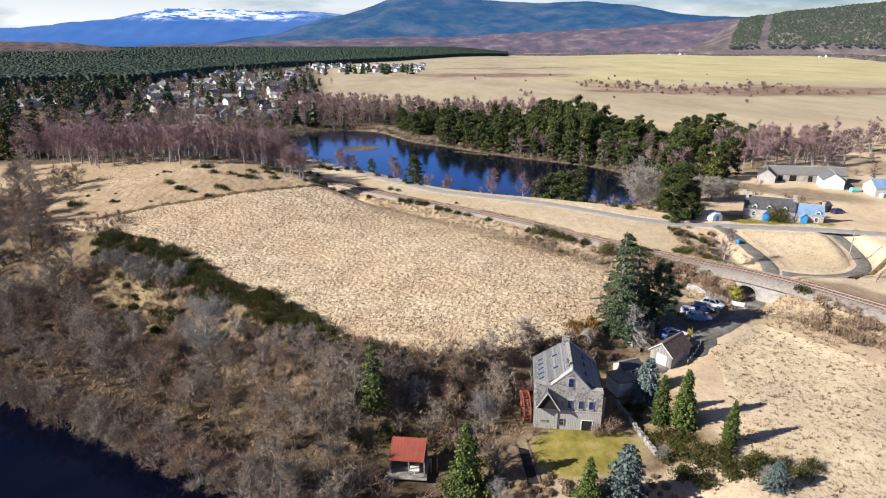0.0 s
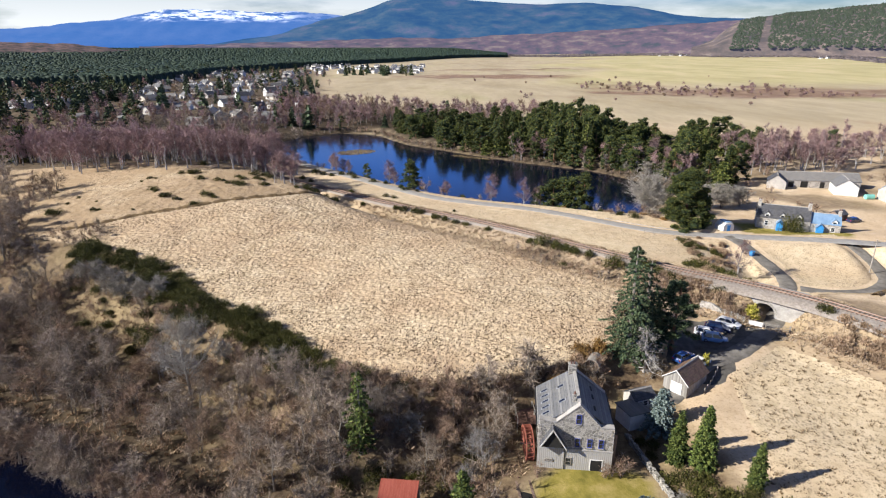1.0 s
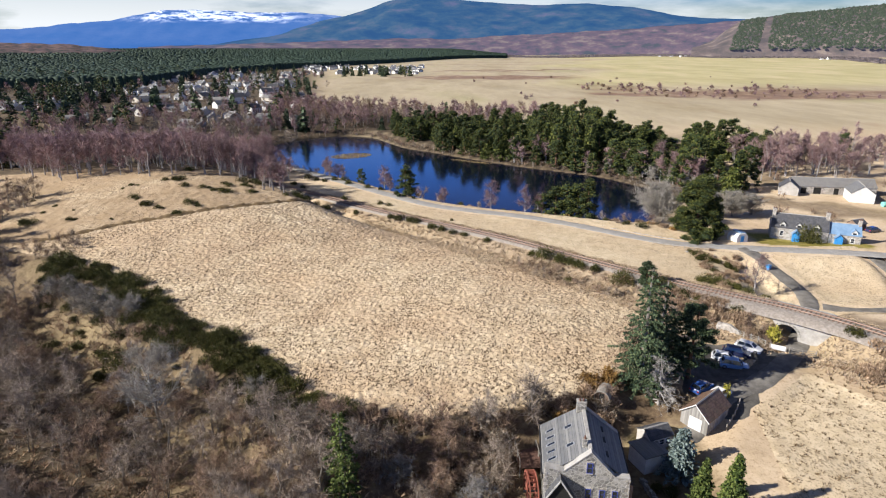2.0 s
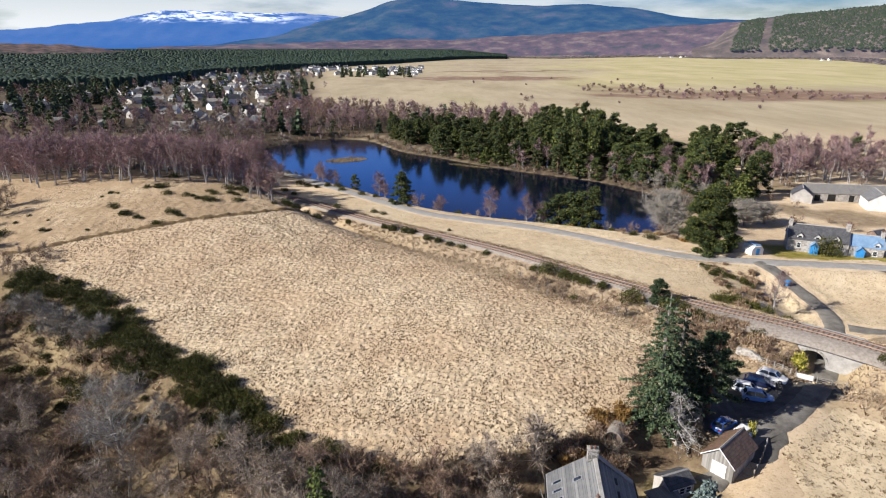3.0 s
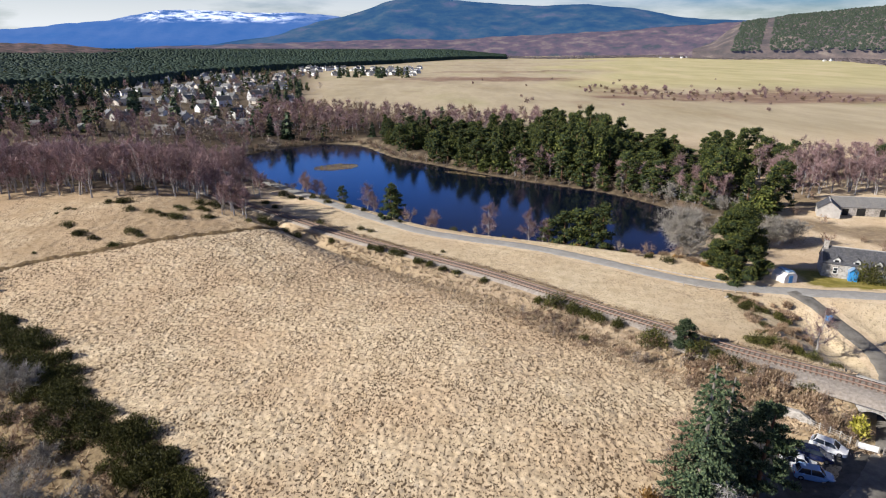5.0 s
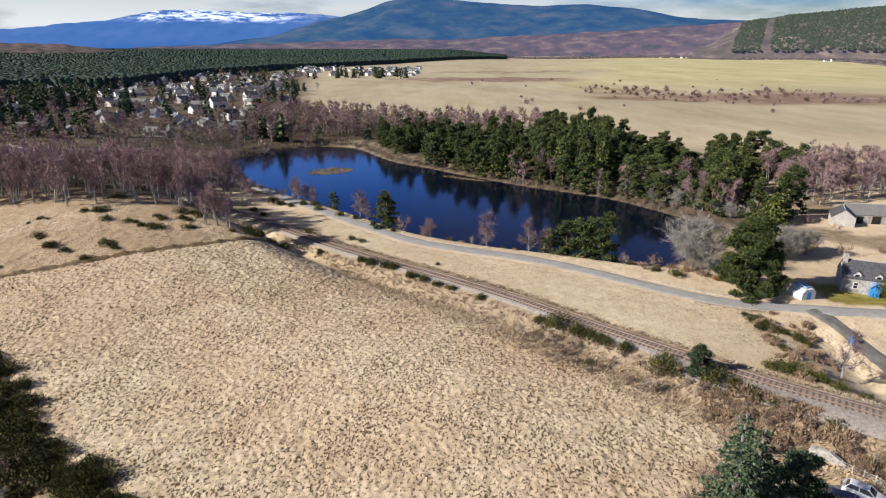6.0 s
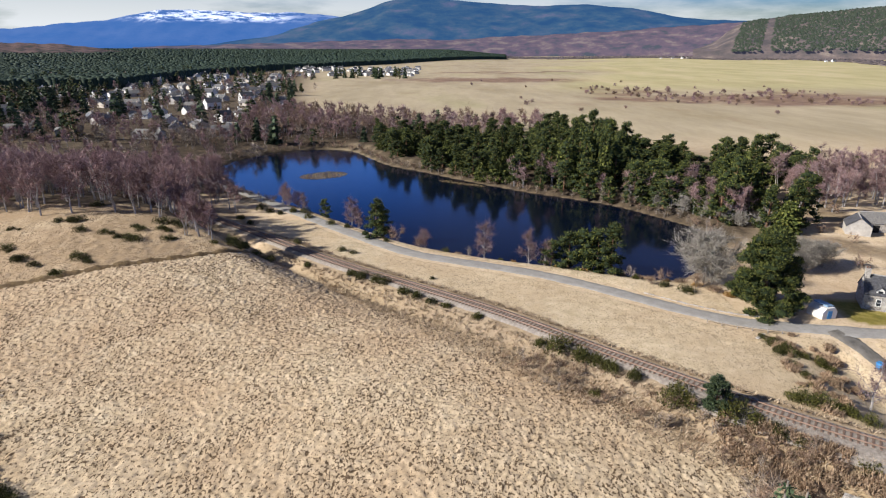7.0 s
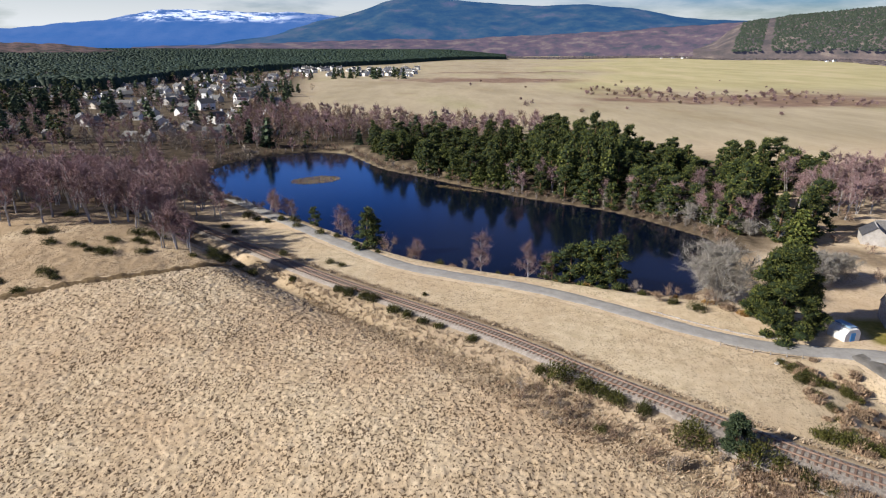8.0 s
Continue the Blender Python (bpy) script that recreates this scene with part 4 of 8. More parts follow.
# thicket between the hut, the mill race and the field
for x, y in scatter(46, (-16, 10.5, 55, 80), lambda x, y: not (-8.5 < x < 0.8 and 58 < y < 67) and not (0 < x < 6 and y < 61) and not (x > 8 and y < 72), 1.9):
    THICKET.put(x, y, rng.uniform(0.7, 1.5))
for x, y, s in ((-13, 68, 1.0), (-5, 74, 0.9), (1, 72, 0.9), (3, 76, 0.8), (-1, 69, 0.8), (8, 74, 0.7), (-14, 60, 0.9), (-12, 56, 0.8), (7.5, 79, 0.7)):
    ALDERS.put(x, y, s)
for x, y, s in ((-2.5, 68.5, 1.0), (1.5, 66.5, 0.9), (-7, 68, 1.0), (0.5, 60.0, 0.7), (6.5, 60.5, 0.7), (-10.5, 67, 0.9), (4.5, 70.5, 0.9)):
    BROOM.put(x, y, s, label="dark evergreen shrub in the thicket")
M_GREYBARK = simple("pale_ash_bark", (0.24, 0.225, 0.20), (0.40, 0.38, 0.345), 1.5, 0.9)
GREY = Kind("ash_tree", "tall leafless grey ash on the bank", "bare tree", "", [bare_tree(14.0, 12.5, 40, 13, 17, 0.16, 0.8, M_GREYBARK, M_GREYTWIG, 0.012, 0.85)])
GREY.put(-38.2, 88.0, 1.0)
GREYSHRUB = Kind("grey_thorn", "pale grey leafless thorn bush on the bank", "shrub", "grey thorns", [bare_tree(4.0, 5.0, 22, 7, 16, 0.05, 0.8, M_BARK, M_GREYTWIG, 0.026, 0.9, 4), bare_tree(3.4, 4.4, 20, 7, 16, 0.05, 0.8, M_BARK, M_GREYTWIG, 0.026, 0.9, 5)])
for x, y, s in ((-66, 119, 1.1), (-62, 116.5, 1.2), (-57.5, 114.5, 1.0), (-70, 122.5, 1.0), (-74, 124, 1.0), (-53, 113, 0.9), (-43, 99.5, 0.8), (-34, 92.5, 0.8), (-24, 87.5, 0.7), (-8, 76, 0.9), (-3, 73, 0.8), (-15, 80, 0.8)):
    GREYSHRUB.put(x, y, s)
BANK = [(-80, 127), (-62, 119), (-46, 106), (-32, 96), (-22, 86), (-28, 86), (-40, 92), (-52, 97), (-64, 104), (-74, 116)]
for x, y in scatter(34, (-82, -20, 84, 128), poly_test(BANK), 2.0):
    BROOM.put(x, y, rng.uniform(0.4, 0.95), label="dark olive broom bush on the grassy bank")
for x, y in scatter(34, (-82, -20, 84, 128), poly_test(BANK), 1.8):
    SHRUBS.put(x, y, rng.uniform(0.6, 1.1))
for x, y in scatter(16, (-120, -94, 132, 168), lambda x, y: x < -97 - 0.2 * (y - 140), 3.2):
    ALDERS.put(x, y, rng.uniform(0.75, 1.05), label="leafless brown tree at the hill's foot")
for x, y in scatter(34, (-104, -74, 127, 142), lambda x, y: 126 + 0.33 * (x + 104) < y < 138.5 + 0.2 * (x + 104), 1.6):
    SHRUBS.put(x, y, rng.uniform(0.5, 0.95), label="low leafless brown shrub below the dyke")
SEDGE = Kind("sedge_clump", "clump of brown dead sedge above the pond", "sedge", "sedge clumps", [bush(3.4, 1.1, 380, 0.13, M_DEADGRASS, 0.9), bush(2.8, 0.9, 300, 0.13, M_RUSSET, 0.9)], ("stem", "blades")).solo()
# broom along the field's lower edge and over the hill
p, t = even(EDGE, 1.0)
under = []
for i in range(60, 190):
    a, d = p[i], t[i]
    if not (-80 < a[0] < -9):
        continue
    for off in (0.3, 1.9, 3.4, 5.2):
        if rng.uniform() < (0.45 if off < 1 else 0.75 if off < 4 else 0.4):
            x, y = a[0] + d[1] * (off + rng.uniform(-0.6, 0.6)), a[1] - d[0] * (off + rng.uniform(-0.6, 0.6))
            if off < 1 or a[0] < -52:
                under.append((x, y))
            else:
                BROOM.put(x, y, rng.uniform(0.6, 1.15), sz=rng.uniform(0.55, 1.2))
joined("broom_thicket", BROOM, under, 0.6, 1.15, "dense dark green broom along the field's edge")
for x, y, s in ((-61, 115, 0.9), (-54, 109, 1.1), (-56, 106, 1.0), (-53, 100, 0.9), (-51, 101.5, 1.1), (-62, 110, 0.6), (-52, 104, 1.0), (-70, 112, 0.8), (-47, 99, 0.8), (-44, 96, 0.9), (-7, 79, 0.9), (-4, 78.5, 0.8), (-10, 80.5, 0.9)):
    BROOM.put(x, y, s)
for x, y, s in ((-96.4, 150.8, 1.25), (-94.8, 150.2, 1.0), (-95, 156, 0.5), (-85.9, 151.4, 0.75), (-84.8, 151.2, 0.6), (-94.1, 159.7, 0.4), (-87.6, 156.5, 0.4), (-75.9, 151.2, 0.45), (-81.7, 168.8, 0.5), (-80.4, 171.1, 0.7), (-78.6, 170.6, 0.5), (-75.8, 162.6, 0.8), (-74.5, 161.6, 0.6), (-71.7, 159.1, 0.9), (-70.4, 158.4, 0.8), (-67.6, 157.1, 0.8), (-66.4, 156.8, 0.6), (-62.4, 154.1, 0.9), (-61.2, 153.9, 0.7), (-60.9, 159.5, 0.9), (-59.4, 159.2, 0.8), (-57.7, 158, 0.8), (-73, 174.6, 0.9), (-70.6, 174.5, 1.0), (-68.8, 174.8, 0.9), (-65.7, 170.1, 0.8), (-60.8, 169.6, 0.7), (-59.4, 169.4, 0.6), (-56.5, 173, 0.8), (-55, 172.4, 0.7), (-53.8, 167.1, 0.9), (-57.3, 168.2, 0.8), (-55.4, 167.6, 0.8), (-51, 173.4, 0.9), (-49.6, 172.6, 0.8), (-48.2, 169, 0.7), (-47, 169.4, 0.6), (-52.6, 177, 1.0), (-50, 178, 1.1), (-71, 186.4, 0.9), (-48, 176, 0.9), (-103, 164.5, 0.4), (-36.5, 171.8, 0.9), (-34.6, 171.2, 1.0), (-39, 169.8, 0.8)):
    BROOM.put(x, y, s * 0.95, sz=s * 0.8)
for x, y, s in ((-38, 176.5, 1.0), (-35.5, 174.5, 1.1), (-32, 172.5, 1.0), (-29, 171, 0.9), (-21.1, 170.5, 0.7), (-15, 179.7, 0.6), (-12.4, 178, 0.5), (-10.5, 164.2, 0.8), (-8.7, 162.8, 1.0), (-6, 161, 1.0), (-4.3, 159.4, 1.1), (0.2, 155.3, 0.9), (2.5, 153.2, 0.9), (5, 151, 0.8), (7.5, 149, 0.7), (12.8, 144.6, 0.7), (21.5, 136, 0.8), (24.3, 133.8, 1.2), (26.4, 131.6, 1.2), (28.4, 129.9, 1.1), (30.6, 127.9, 1.0), (32.6, 126.2, 0.9), (36.6, 121.3, 1.2), (38, 120.2, 1.1), (42.2, 117.2, 1.2), (44.2, 115.4, 1.1), (46, 113.6, 1.1), (27.1, 124.3, 0.5), (4.9, 162.9, 0.5), (-40, 213, 0.9), (-43, 216, 0.9), (-37, 211, 0.7), (-34, 213, 0.9), (-30, 212, 0.8), (-46, 206, 0.8), (-42, 201, 0.8), (-28, 207, 0.7), (-21, 201, 0.7), (-17, 198.5, 0.7), (-11, 192, 0.7), (-6, 187, 0.6), (8, 180.5, 0.6), (20, 175.5, 0.5), (-26, 184, 0.6)):
    BROOM.put(x, y, s)
for x, y, s in ((57.2, 138.6, 0.5), (57.4, 136.6, 0.8), (58.4, 135.4, 0.9), (57.5, 134, 0.8), (59.4, 134.2, 0.9), (60.8, 133.6, 0.7), (57.6, 131.3, 0.6), (62.4, 132.6, 0.8), (63.6, 131.4, 0.7), (57.7, 128, 0.5), (57.2, 125.5, 0.5), (52.0, 121.6, 0.8), (53.4, 121.0, 0.9), (54.8, 120.4, 0.9), (56.2, 119.6, 0.9), (57.6, 118.8, 0.8), (59, 117, 0.7), (61.5, 115, 0.7), (66.0, 97.5, 1.1), (52.5, 107.5, 0.9), (47.5, 112, 0.6)):
    BROOM.put(x, y, s)
for x, y, s in ((46.5, 165.6, 0.7), (48.5, 164.8, 0.8), (51, 163.2, 0.7), (53.5, 161.5, 0.9), (55.2, 158.8, 0.8), (57.4, 156.4, 0.9), (59.4, 154.4, 0.8), (43.8, 167, 0.6), (36, 168.6, 0.6), (31, 170.6, 0.6), (22.5, 174.8, 0.6), (10.5, 180.2, 0.6)):
    SEDGE.put(x, y, s)
for x, y, s in ((49, 159, 0.8), (52, 156, 0.8), (45, 164, 0.7), (39.5, 167.5, 0.6), (66, 161, 0.8), (70, 166, 0.8)):
    BROOM.put(x, y, s)
# mounds of dead bracken on the railway bank, above the cars and past the bridge
BRACKEN = Kind("bracken_mound", "mound of brown dead bracken on the railway bank", "bracken", "bracken mounds",
               [bush(w, h, n, 0.22, M_DEADGRASS, 0.9) for w, h, n in ((2.8, 1.2, 300), (3.4, 1.4, 360), (2.4, 0.9, 260))], ("stem", "fronds")).solo()
for x, y in band(230, (40, 112, 56, 118), RAIL, 3.4, 9.4, 1.05, lambda x, y: not (53.5 < x < 67 and 92 < y < 108.5) and not (46.2 < x < 51.5 and 99 < y < 106.5)):
    BRACKEN.put(x, y, rng.uniform(0.55, 1.0))
for x, y in band(46, (-12, 27, 70, 92), EDGE, 0.4, 7, 1.5, lambda x, y: not (10 < x < 26 and y < 82)):
    BRACKEN.put(x, y, rng.uniform(0.5, 0.95), label="mound of pale brown dead bracken below the field")
for x, y in scatter(40, (55, 66, 118, 140), lambda x, y: abs(x - 58.5 - 0.1 * (y - 130)) < 2.6 or (60 < x < 66 and 126 < y < 136), 1.1):
    BRACKEN.put(x, y, rng.uniform(0.4, 0.8), label="mound of brown dead bracken beside the lane")
# young pine by the rails
PINELET = Kind("young_pine", "young blue-green pine beside the railway", "pine tree", "", [pine(4.4, 3.6, 0.05, 34, 130, 0.16, M_SPRUCE, False, 1.1)])
PINELET.put(40.6, 118.6, 1.0)
LANEBIRCH = Kind("birch_tree", "slender leafless birch above the lane", "birch tree", "birches", [bare_tree(8.5, 6.5, 22, 8, 13, 0.2, 0.6, M_BIRCHBARK, M_BIRCHTWIG, 0.018, 0.8)])
LANEBIRCH.put(63.5, 122.5, 0.95)
# scrub under the railway bank and round the field's lower corner
for x, y in band(46, (18, 64, 95, 135), RAIL, 4, 11, 1.7, lambda x, y: not (57 < x < 66 and y < 106) and not (46.2 < x < 51.5 and 99 < y < 106.5)):
    SHRUBS.put(x, y, rng.uniform(0.35, 0.75))
for x, y in band(26, (64, 100, 50, 100), RAIL, 3.8, 10.2, 1.5):
    SHRUBS.put(x, y, rng.uniform(0.35, 0.7), variant=0)
for x, y in band(14, (42, 57, 98, 116), RAIL, 3.6, 8.4, 1.3, lambda x, y: not (46.2 < x < 51.5 and 99 < y < 106.5)):
    SHRUBS.put(x, y, rng.uniform(0.4, 0.7), variant=0)
for x, y in band(42, (-12, 24, 72, 87), EDGE, 0.5, 11, 1.9, lambda x, y: not (10 < x < 26 and y < 80)):
    SHRUBS.put(x, y, rng.uniform(0.6, 1.15))
for x, y, s in ((13, 82, 2.0), (14.5, 81, 1.6), (33, 97, 1.6), (36, 101, 1.5), (38.5, 104, 1.6), (32, 94, 1.3)):
    SHRUBS.put(x, y, s, variant=1, label="pale leafless sapling at the field's corner")
RUSSET = Kind("russet_bush", "russet dead-leaved bush at the field's corner", "bush", "", [bush(3.4, 1.7, 520, 0.18, M_RUSSET)], ("stem", "foliage"))
for x, y, s in ((22.5, 87.5, 1.0), (25, 88.5, 1.1), (18.5, 82.5, 0.8), (-2.5, 73.5, 1.0), (5.5, 62.5, 0.8), (17.4, 81.5, 0.7)):
    RUSSET.put(x, y, s)

# conifers round the house
TALL = Kind("douglas_fir", "tall dark conifer beside the car park", "conifer", "tall conifers", [spruce(17.5, 9.6, 15, M_SPRUCE, 0.20, 0.15, 0.8, 0.05, 4, 30), spruce(15.5, 8.4, 12, M_SPRUCE, 0.18, 0.15, 0.75, 0.05, 4, 28)])
for x, y, s, v in ((29.9, 88.4, 1.06, 0), (32.8, 90.4, 1.0, 1)):
    TALL.put(x, y, s, variant=v)
TALLPINE = Kind("spruce_tree", "tall dark open conifer beside the car park", "conifer", "tall conifers", [spruce(14.0, 9.0, 11, M_SPRUCE, 0.15, 0.18, 0.55, 0.10, 4, 30)])
TALLPINE.put(35.4, 92.4, 0.72)
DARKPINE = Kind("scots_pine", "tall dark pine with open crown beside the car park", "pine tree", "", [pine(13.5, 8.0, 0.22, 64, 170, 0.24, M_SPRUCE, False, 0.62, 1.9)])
DARKPINE.put(38.0, 91.4, 0.86)
LARCH = Kind("bare_larch", "leafless brown larch behind the tall conifers", "bare tree", "", [bare_tree(13.0, 7.0, 40, 8, 12, 0.15, 0.25, M_PINEBARK, M_BROWNTWIG, 0.014, 0.8)])
LARCH.put(33.6, 94.2, 1.0)
LARCH.put(28.6, 91.0, 0.8)
DEAD = Kind("dead_conifer", "dead silver-grey conifer with bare drooping boughs", "dead tree", "", [bare_tree(9.5, 6.0, 44, 6, 8, 0.06, -0.22, M_SILVER, M_SILVER, 0.018, 0.6)])
DEAD.put(31.8, 86.0, 1.0)
COLUMN = Kind("column_conifer", "slim pointed bright green conifer in the garden", "conifer", "garden conifers", [spruce(8.8, 3.4, 22, M_FIR, 0.12, 0.13, 0.75, 0.02, 8, 42), spruce(8.2, 3.2, 20, M_FIR, 0.12, 0.13, 0.8, 0.02, 8, 42)])
COLUMN.put(32.2, 65.8, 1.0, variant=0)
COLUMN.put(29.9, 67.6, 0.95, variant=1)
COLUMN.put(36.2, 61.2, 0.78, variant=1)
BLUE = Kind("blue_spruce", "broad blue-grey spruce beside the garden shed", "conifer", "garden conifers", [spruce(6.5, 5.2, 14, M_BLUE, 0.15, 0.17, 0.7, 0.03, 8, 18)])
BLUE.put(30.2, 74.0, 1.0)
BLUE.put(21.0, 53.6, 1.26, label="broad grey-green spruce at the end of the lawn")
BLUE.put(37.5, 53.0, 0.6, label="small blue-grey spruce among dark shrubs")
FIR = Kind("fir_tree", "bright green young fir beside the hut", "conifer", "", [spruce(8.2, 5.0, 18, M_FIR, 0.2, 0.13, 0.9, 0.03, 9, 24)])
FIR.put(3.2, 57.0, 1.3)
FIR.put(16.8, 53.6, 0.8, label="bright green young fir at the end of the lawn")
OLDSPRUCE = Kind("old_spruce", "ragged dark spruce with bare pale stem", "conifer", "", [spruce(12.5, 5.8, 12, M_FIR, 0.3, 0.16, 0.6, 0.12, 4, 24)])
OLDSPRUCE.put(-9.3, 70.9, 1.0)
SILVER = Kind("silver_tree", "leafless pale silver tree beside the hut", "bare tree", "", [bare_tree(6.5, 5.0, 26, 7, 12, 0.1, 0.7, M_SILVER, M_SILVER, 0.016, 0.7, 2)])
SILVER.put(6.3, 68.2, 1.0)
SILVER.put(4.0, 65.0, 0.7)
SILVER.put(7.0, 54.0, 0.6)
SILVER.put(27.8, 60.6, 0.42, label="low pale silver dead shrub beside the garden wall")
SILVER.put(37.0, 54.0, 0.4, label="low pale silver dead shrub among dark shrubs")
YELLOW = Kind("gold_shrub", "yellow-green clipped evergreen shrub", "shrub", "", [bush(2.2, 2.2, 420, 0.15, M_YELLOW, 0.3)], ("stem", "foliage"))
YELLOW.put(56.0, 101.8, 1.2)
YELLOW.put(41.3, 86.6, 0.6, label="small yellow-green tree by the garage fence", sz=1.0)
for x, y, s in ((30, 62.5, 0.7), (32.5, 60.5, 0.8), (34, 57.5, 0.9), (36.5, 57, 0.8), (39.5, 56, 0.8), (31.5, 58, 0.8), (29.5, 58.5, 0.5), (41.5, 55, 0.7), (28.5, 60.5, 0.9), (30.5, 60.5, 1.0), (29, 57, 1.0), (31, 55.5, 1.0), (33, 59, 1.1), (35, 59.5, 0.8), (33.5, 55.5, 1.0), (36, 55.2, 1.0), (38, 57.6, 1.0), (40.5, 57.3, 0.8), (43.5, 56.5, 0.7), (32, 63.0, 0.9), (30, 64.8, 0.8), (28, 64.5, 0.7), (27, 72, 0.7), (27.5, 69.5, 0.6), (28.5, 71, 0.7)):
    BROOM.put(x, y, s, label="dark evergreen garden shrub")

for x, y, s in ((20.6, 65.6, 0.55), (21.4, 65.9, 0.6), (22.6, 66.0, 0.75), (23.2, 66.6, 0.8), (12.6, 66.2, 0.5)):
    SHRUBS.put(x, y, s, variant=0, label="brown leafless shrub against the mill's front")
for x, y in scatter(26, (9.5, 27, 52.5, 58.5), lambda x, y: y < 57.3 + 0.8 * sin(x) and not (14.5 < x < 23.5 and y < 55), 1.2):
    BRACKEN.put(x, y, rng.uniform(0.3, 0.6), label="tuft of dead bracken below the lawn")

# ---------------------------------------------------------------- village trees and far forest
VPINE = Kind("village_conifer", "dark conifer among the village houses", "conifer", "village trees", lean=True, meshes=[spruce(14, 7.5, 8, M_SPRUCE, 0.2, 1.05, 0.7, 0.06, 2, 3), pine(13, 9, 0.06, 13, 8, 1.0)])
VBMESH = [bare_tree(10, 8, 9, 4, 11, 0.15, 0.7, M_BARK, M_TWIG, 0.10, 1.6), bare_tree(9, 8, 9, 4, 11, 0.15, 0.7, M_BARK, M_BROWNTWIG, 0.10, 1.6), bare_tree(10, 7, 9, 4, 11, 0.2, 0.9, M_BIRCHBARK, M_BIRCHTWIG, 0.10, 1.6)]
VBARE = Kind("village_tree", "leafless grey-brown tree among the village houses", "bare tree", "village trees", VBMESH).solo()
PVBARE = Kind("waterside_tree", "leafless tree between the pond and the village", "bare tree", "waterside trees", VBMESH).solo()


def town_test(x, y):
    return -0.80 < x / y < -0.19 - 0.02 * sin(y / 40) and np.hypot(x, y) < 1120


HOUSE_SPOTS = scatter(150, (-620, -75, 345, 1050), lambda x, y: -0.74 < x / y < -0.215 and np.hypot(x, y) < 1060 and (x / y > -0.47 or rng.uniform() < 0.3) and rng.uniform() < 520 / y, 12.5)
HX, HY = np.array(HOUSE_SPOTS).T


def garden_test(x, y):
    """Open ground of the village, away from the houses and their front gardens."""
    d = np.hypot(HX, HY)
    along = ((HX - x) * HX + (HY - y) * HY) / d
    across = np.abs((HX - x) * HY - (HY - y) * HX) / d
    return town_test(x, y) and not ((along > -6) & (along < 9) & (across < 6.5)).any()


for x, y in scatter(190, (-620, -60, 335, 1050), garden_test, 7.5):
    VPINE.put(x, y, rng.uniform(0.55, 1.2), variant=int(rng.uniform() < 0.4))
for x, y in scatter(105, (-360, -150, 325, 620), lambda x, y: x / y < -0.48 and (x + 190) ** 2 + 0.4 * (y - 390) ** 2 > 900, 7):
    VPINE.put(x, y, rng.uniform(0.6, 1.15), variant=int(rng.uniform() < 0.4))
for x, y in scatter(190, (-240, -30, 285, 400), lambda x, y: -0.72 < x / y < -0.08 and y > 318 - 0.4 * max(0, -60 - x) and y > 330 + 0.7 * (x + 60) * (x > -60), 5.5):
    PVBARE.put(x, y, rng.uniform(0.45, 0.75), variant=int(rng.choice([0, 1, 2, 2])))
for x, y in scatter(105, (-270, -84, 262, 345), lambda x, y: x / y > -0.82 and y > 300 + 0.5 * (x + 84) * (x > -120) - 0.25 * max(0, -120 - x) and float(inside(POND, np.array([x]), np.array([y]))[0]) > 4, 6):
    PVBARE.put(x, y, rng.uniform(0.45, 0.8), variant=int(rng.choice([0, 1, 2, 2])))
for x, y in scatter(285, (-460, -60, 300, 620), garden_test, 5):
    VBARE.put(x, y, rng.uniform(0.45, 0.9))
joined("village_grove", VBARE, scatter(230, (-740, -60, 600, 1120), garden_test, 7), 0.5, 1.0, "leafless grey-brown trees at the back of the village")
for x, y in scatter(22, (-160, -20, 930, 1010), lambda x, y: -0.155 < x / y < -0.035, 8):
    VPINE.put(x, y, rng.uniform(0.9, 1.2), label="dark conifer in front of the far estate")
BELT = Kind("shelterbelt_tree", "leafless brown tree in the belt behind the pond", "bare tree", "shelterbelt", VBMESH).solo()
MOOR = Kind("moor_shrub", "low leafless reddish scrub on the open moor", "shrub", "moor scrub",
            [bare_tree(h, w, 8, 4, 9, 0.02, 0.55, M_BARK, m, 0.13, 1.3, 4) for h, w, m in ((3.4, 5.5, M_BIRCHTWIG), (2.6, 4.5, M_BROWNTWIG), (4.6, 5.0, M_BIRCHTWIG))]).solo()
# belt of bare trees behind the pond and the wood
for x, y in scatter(190, (-130, 60, 338, 440), lambda x, y: y - 0.15 * abs(x) < 400 - 0.35 * x and x / y > -0.26 and y > 345 - 0.1 * x, 4.5):
    BELT.put(x, y, rng.uniform(0.7, 1.1), variant=int(rng.choice([1, 2, 2])))
for x, y in scatter(26, (-120, 30, 336, 400), lambda x, y: x / y > -0.3, 8):
    VPINE.put(x, y, rng.uniform(0.4, 0.75), label="dark pine in the belt behind the pond")
for x, y in scatter(68, (90, 215, 165, 262), lambda x, y: not (108 < x < 146 and 186 < y < 212) and x > 96 + (y - 200) * 0.2 and not (y < 190 and x > 112), 5):
    SHRUBS.put(x, y, rng.uniform(0.5, 1.2), label="low leafless shrub round the farm")
for x, y in scatter(74, (112, 240, 215, 290), lambda x, y: 218 + (x - 112) * 0.25 < y < 262 + (x - 112) * 0.15 and x > 128 - (y - 215) * 0.1, 5.5):
    BIRCHES.put(x, y, rng.uniform(0.6, 1.0), label="leafless birch beyond the farm")
for x, y in scatter(34, (112, 160, 212, 248), lambda x, y: y > 214 + (x - 112) * 0.1 and y < 246, 3.6):
    BIRCHES.put(x, y, rng.uniform(0.75, 1.1), label="leafless birch beyond the farm")
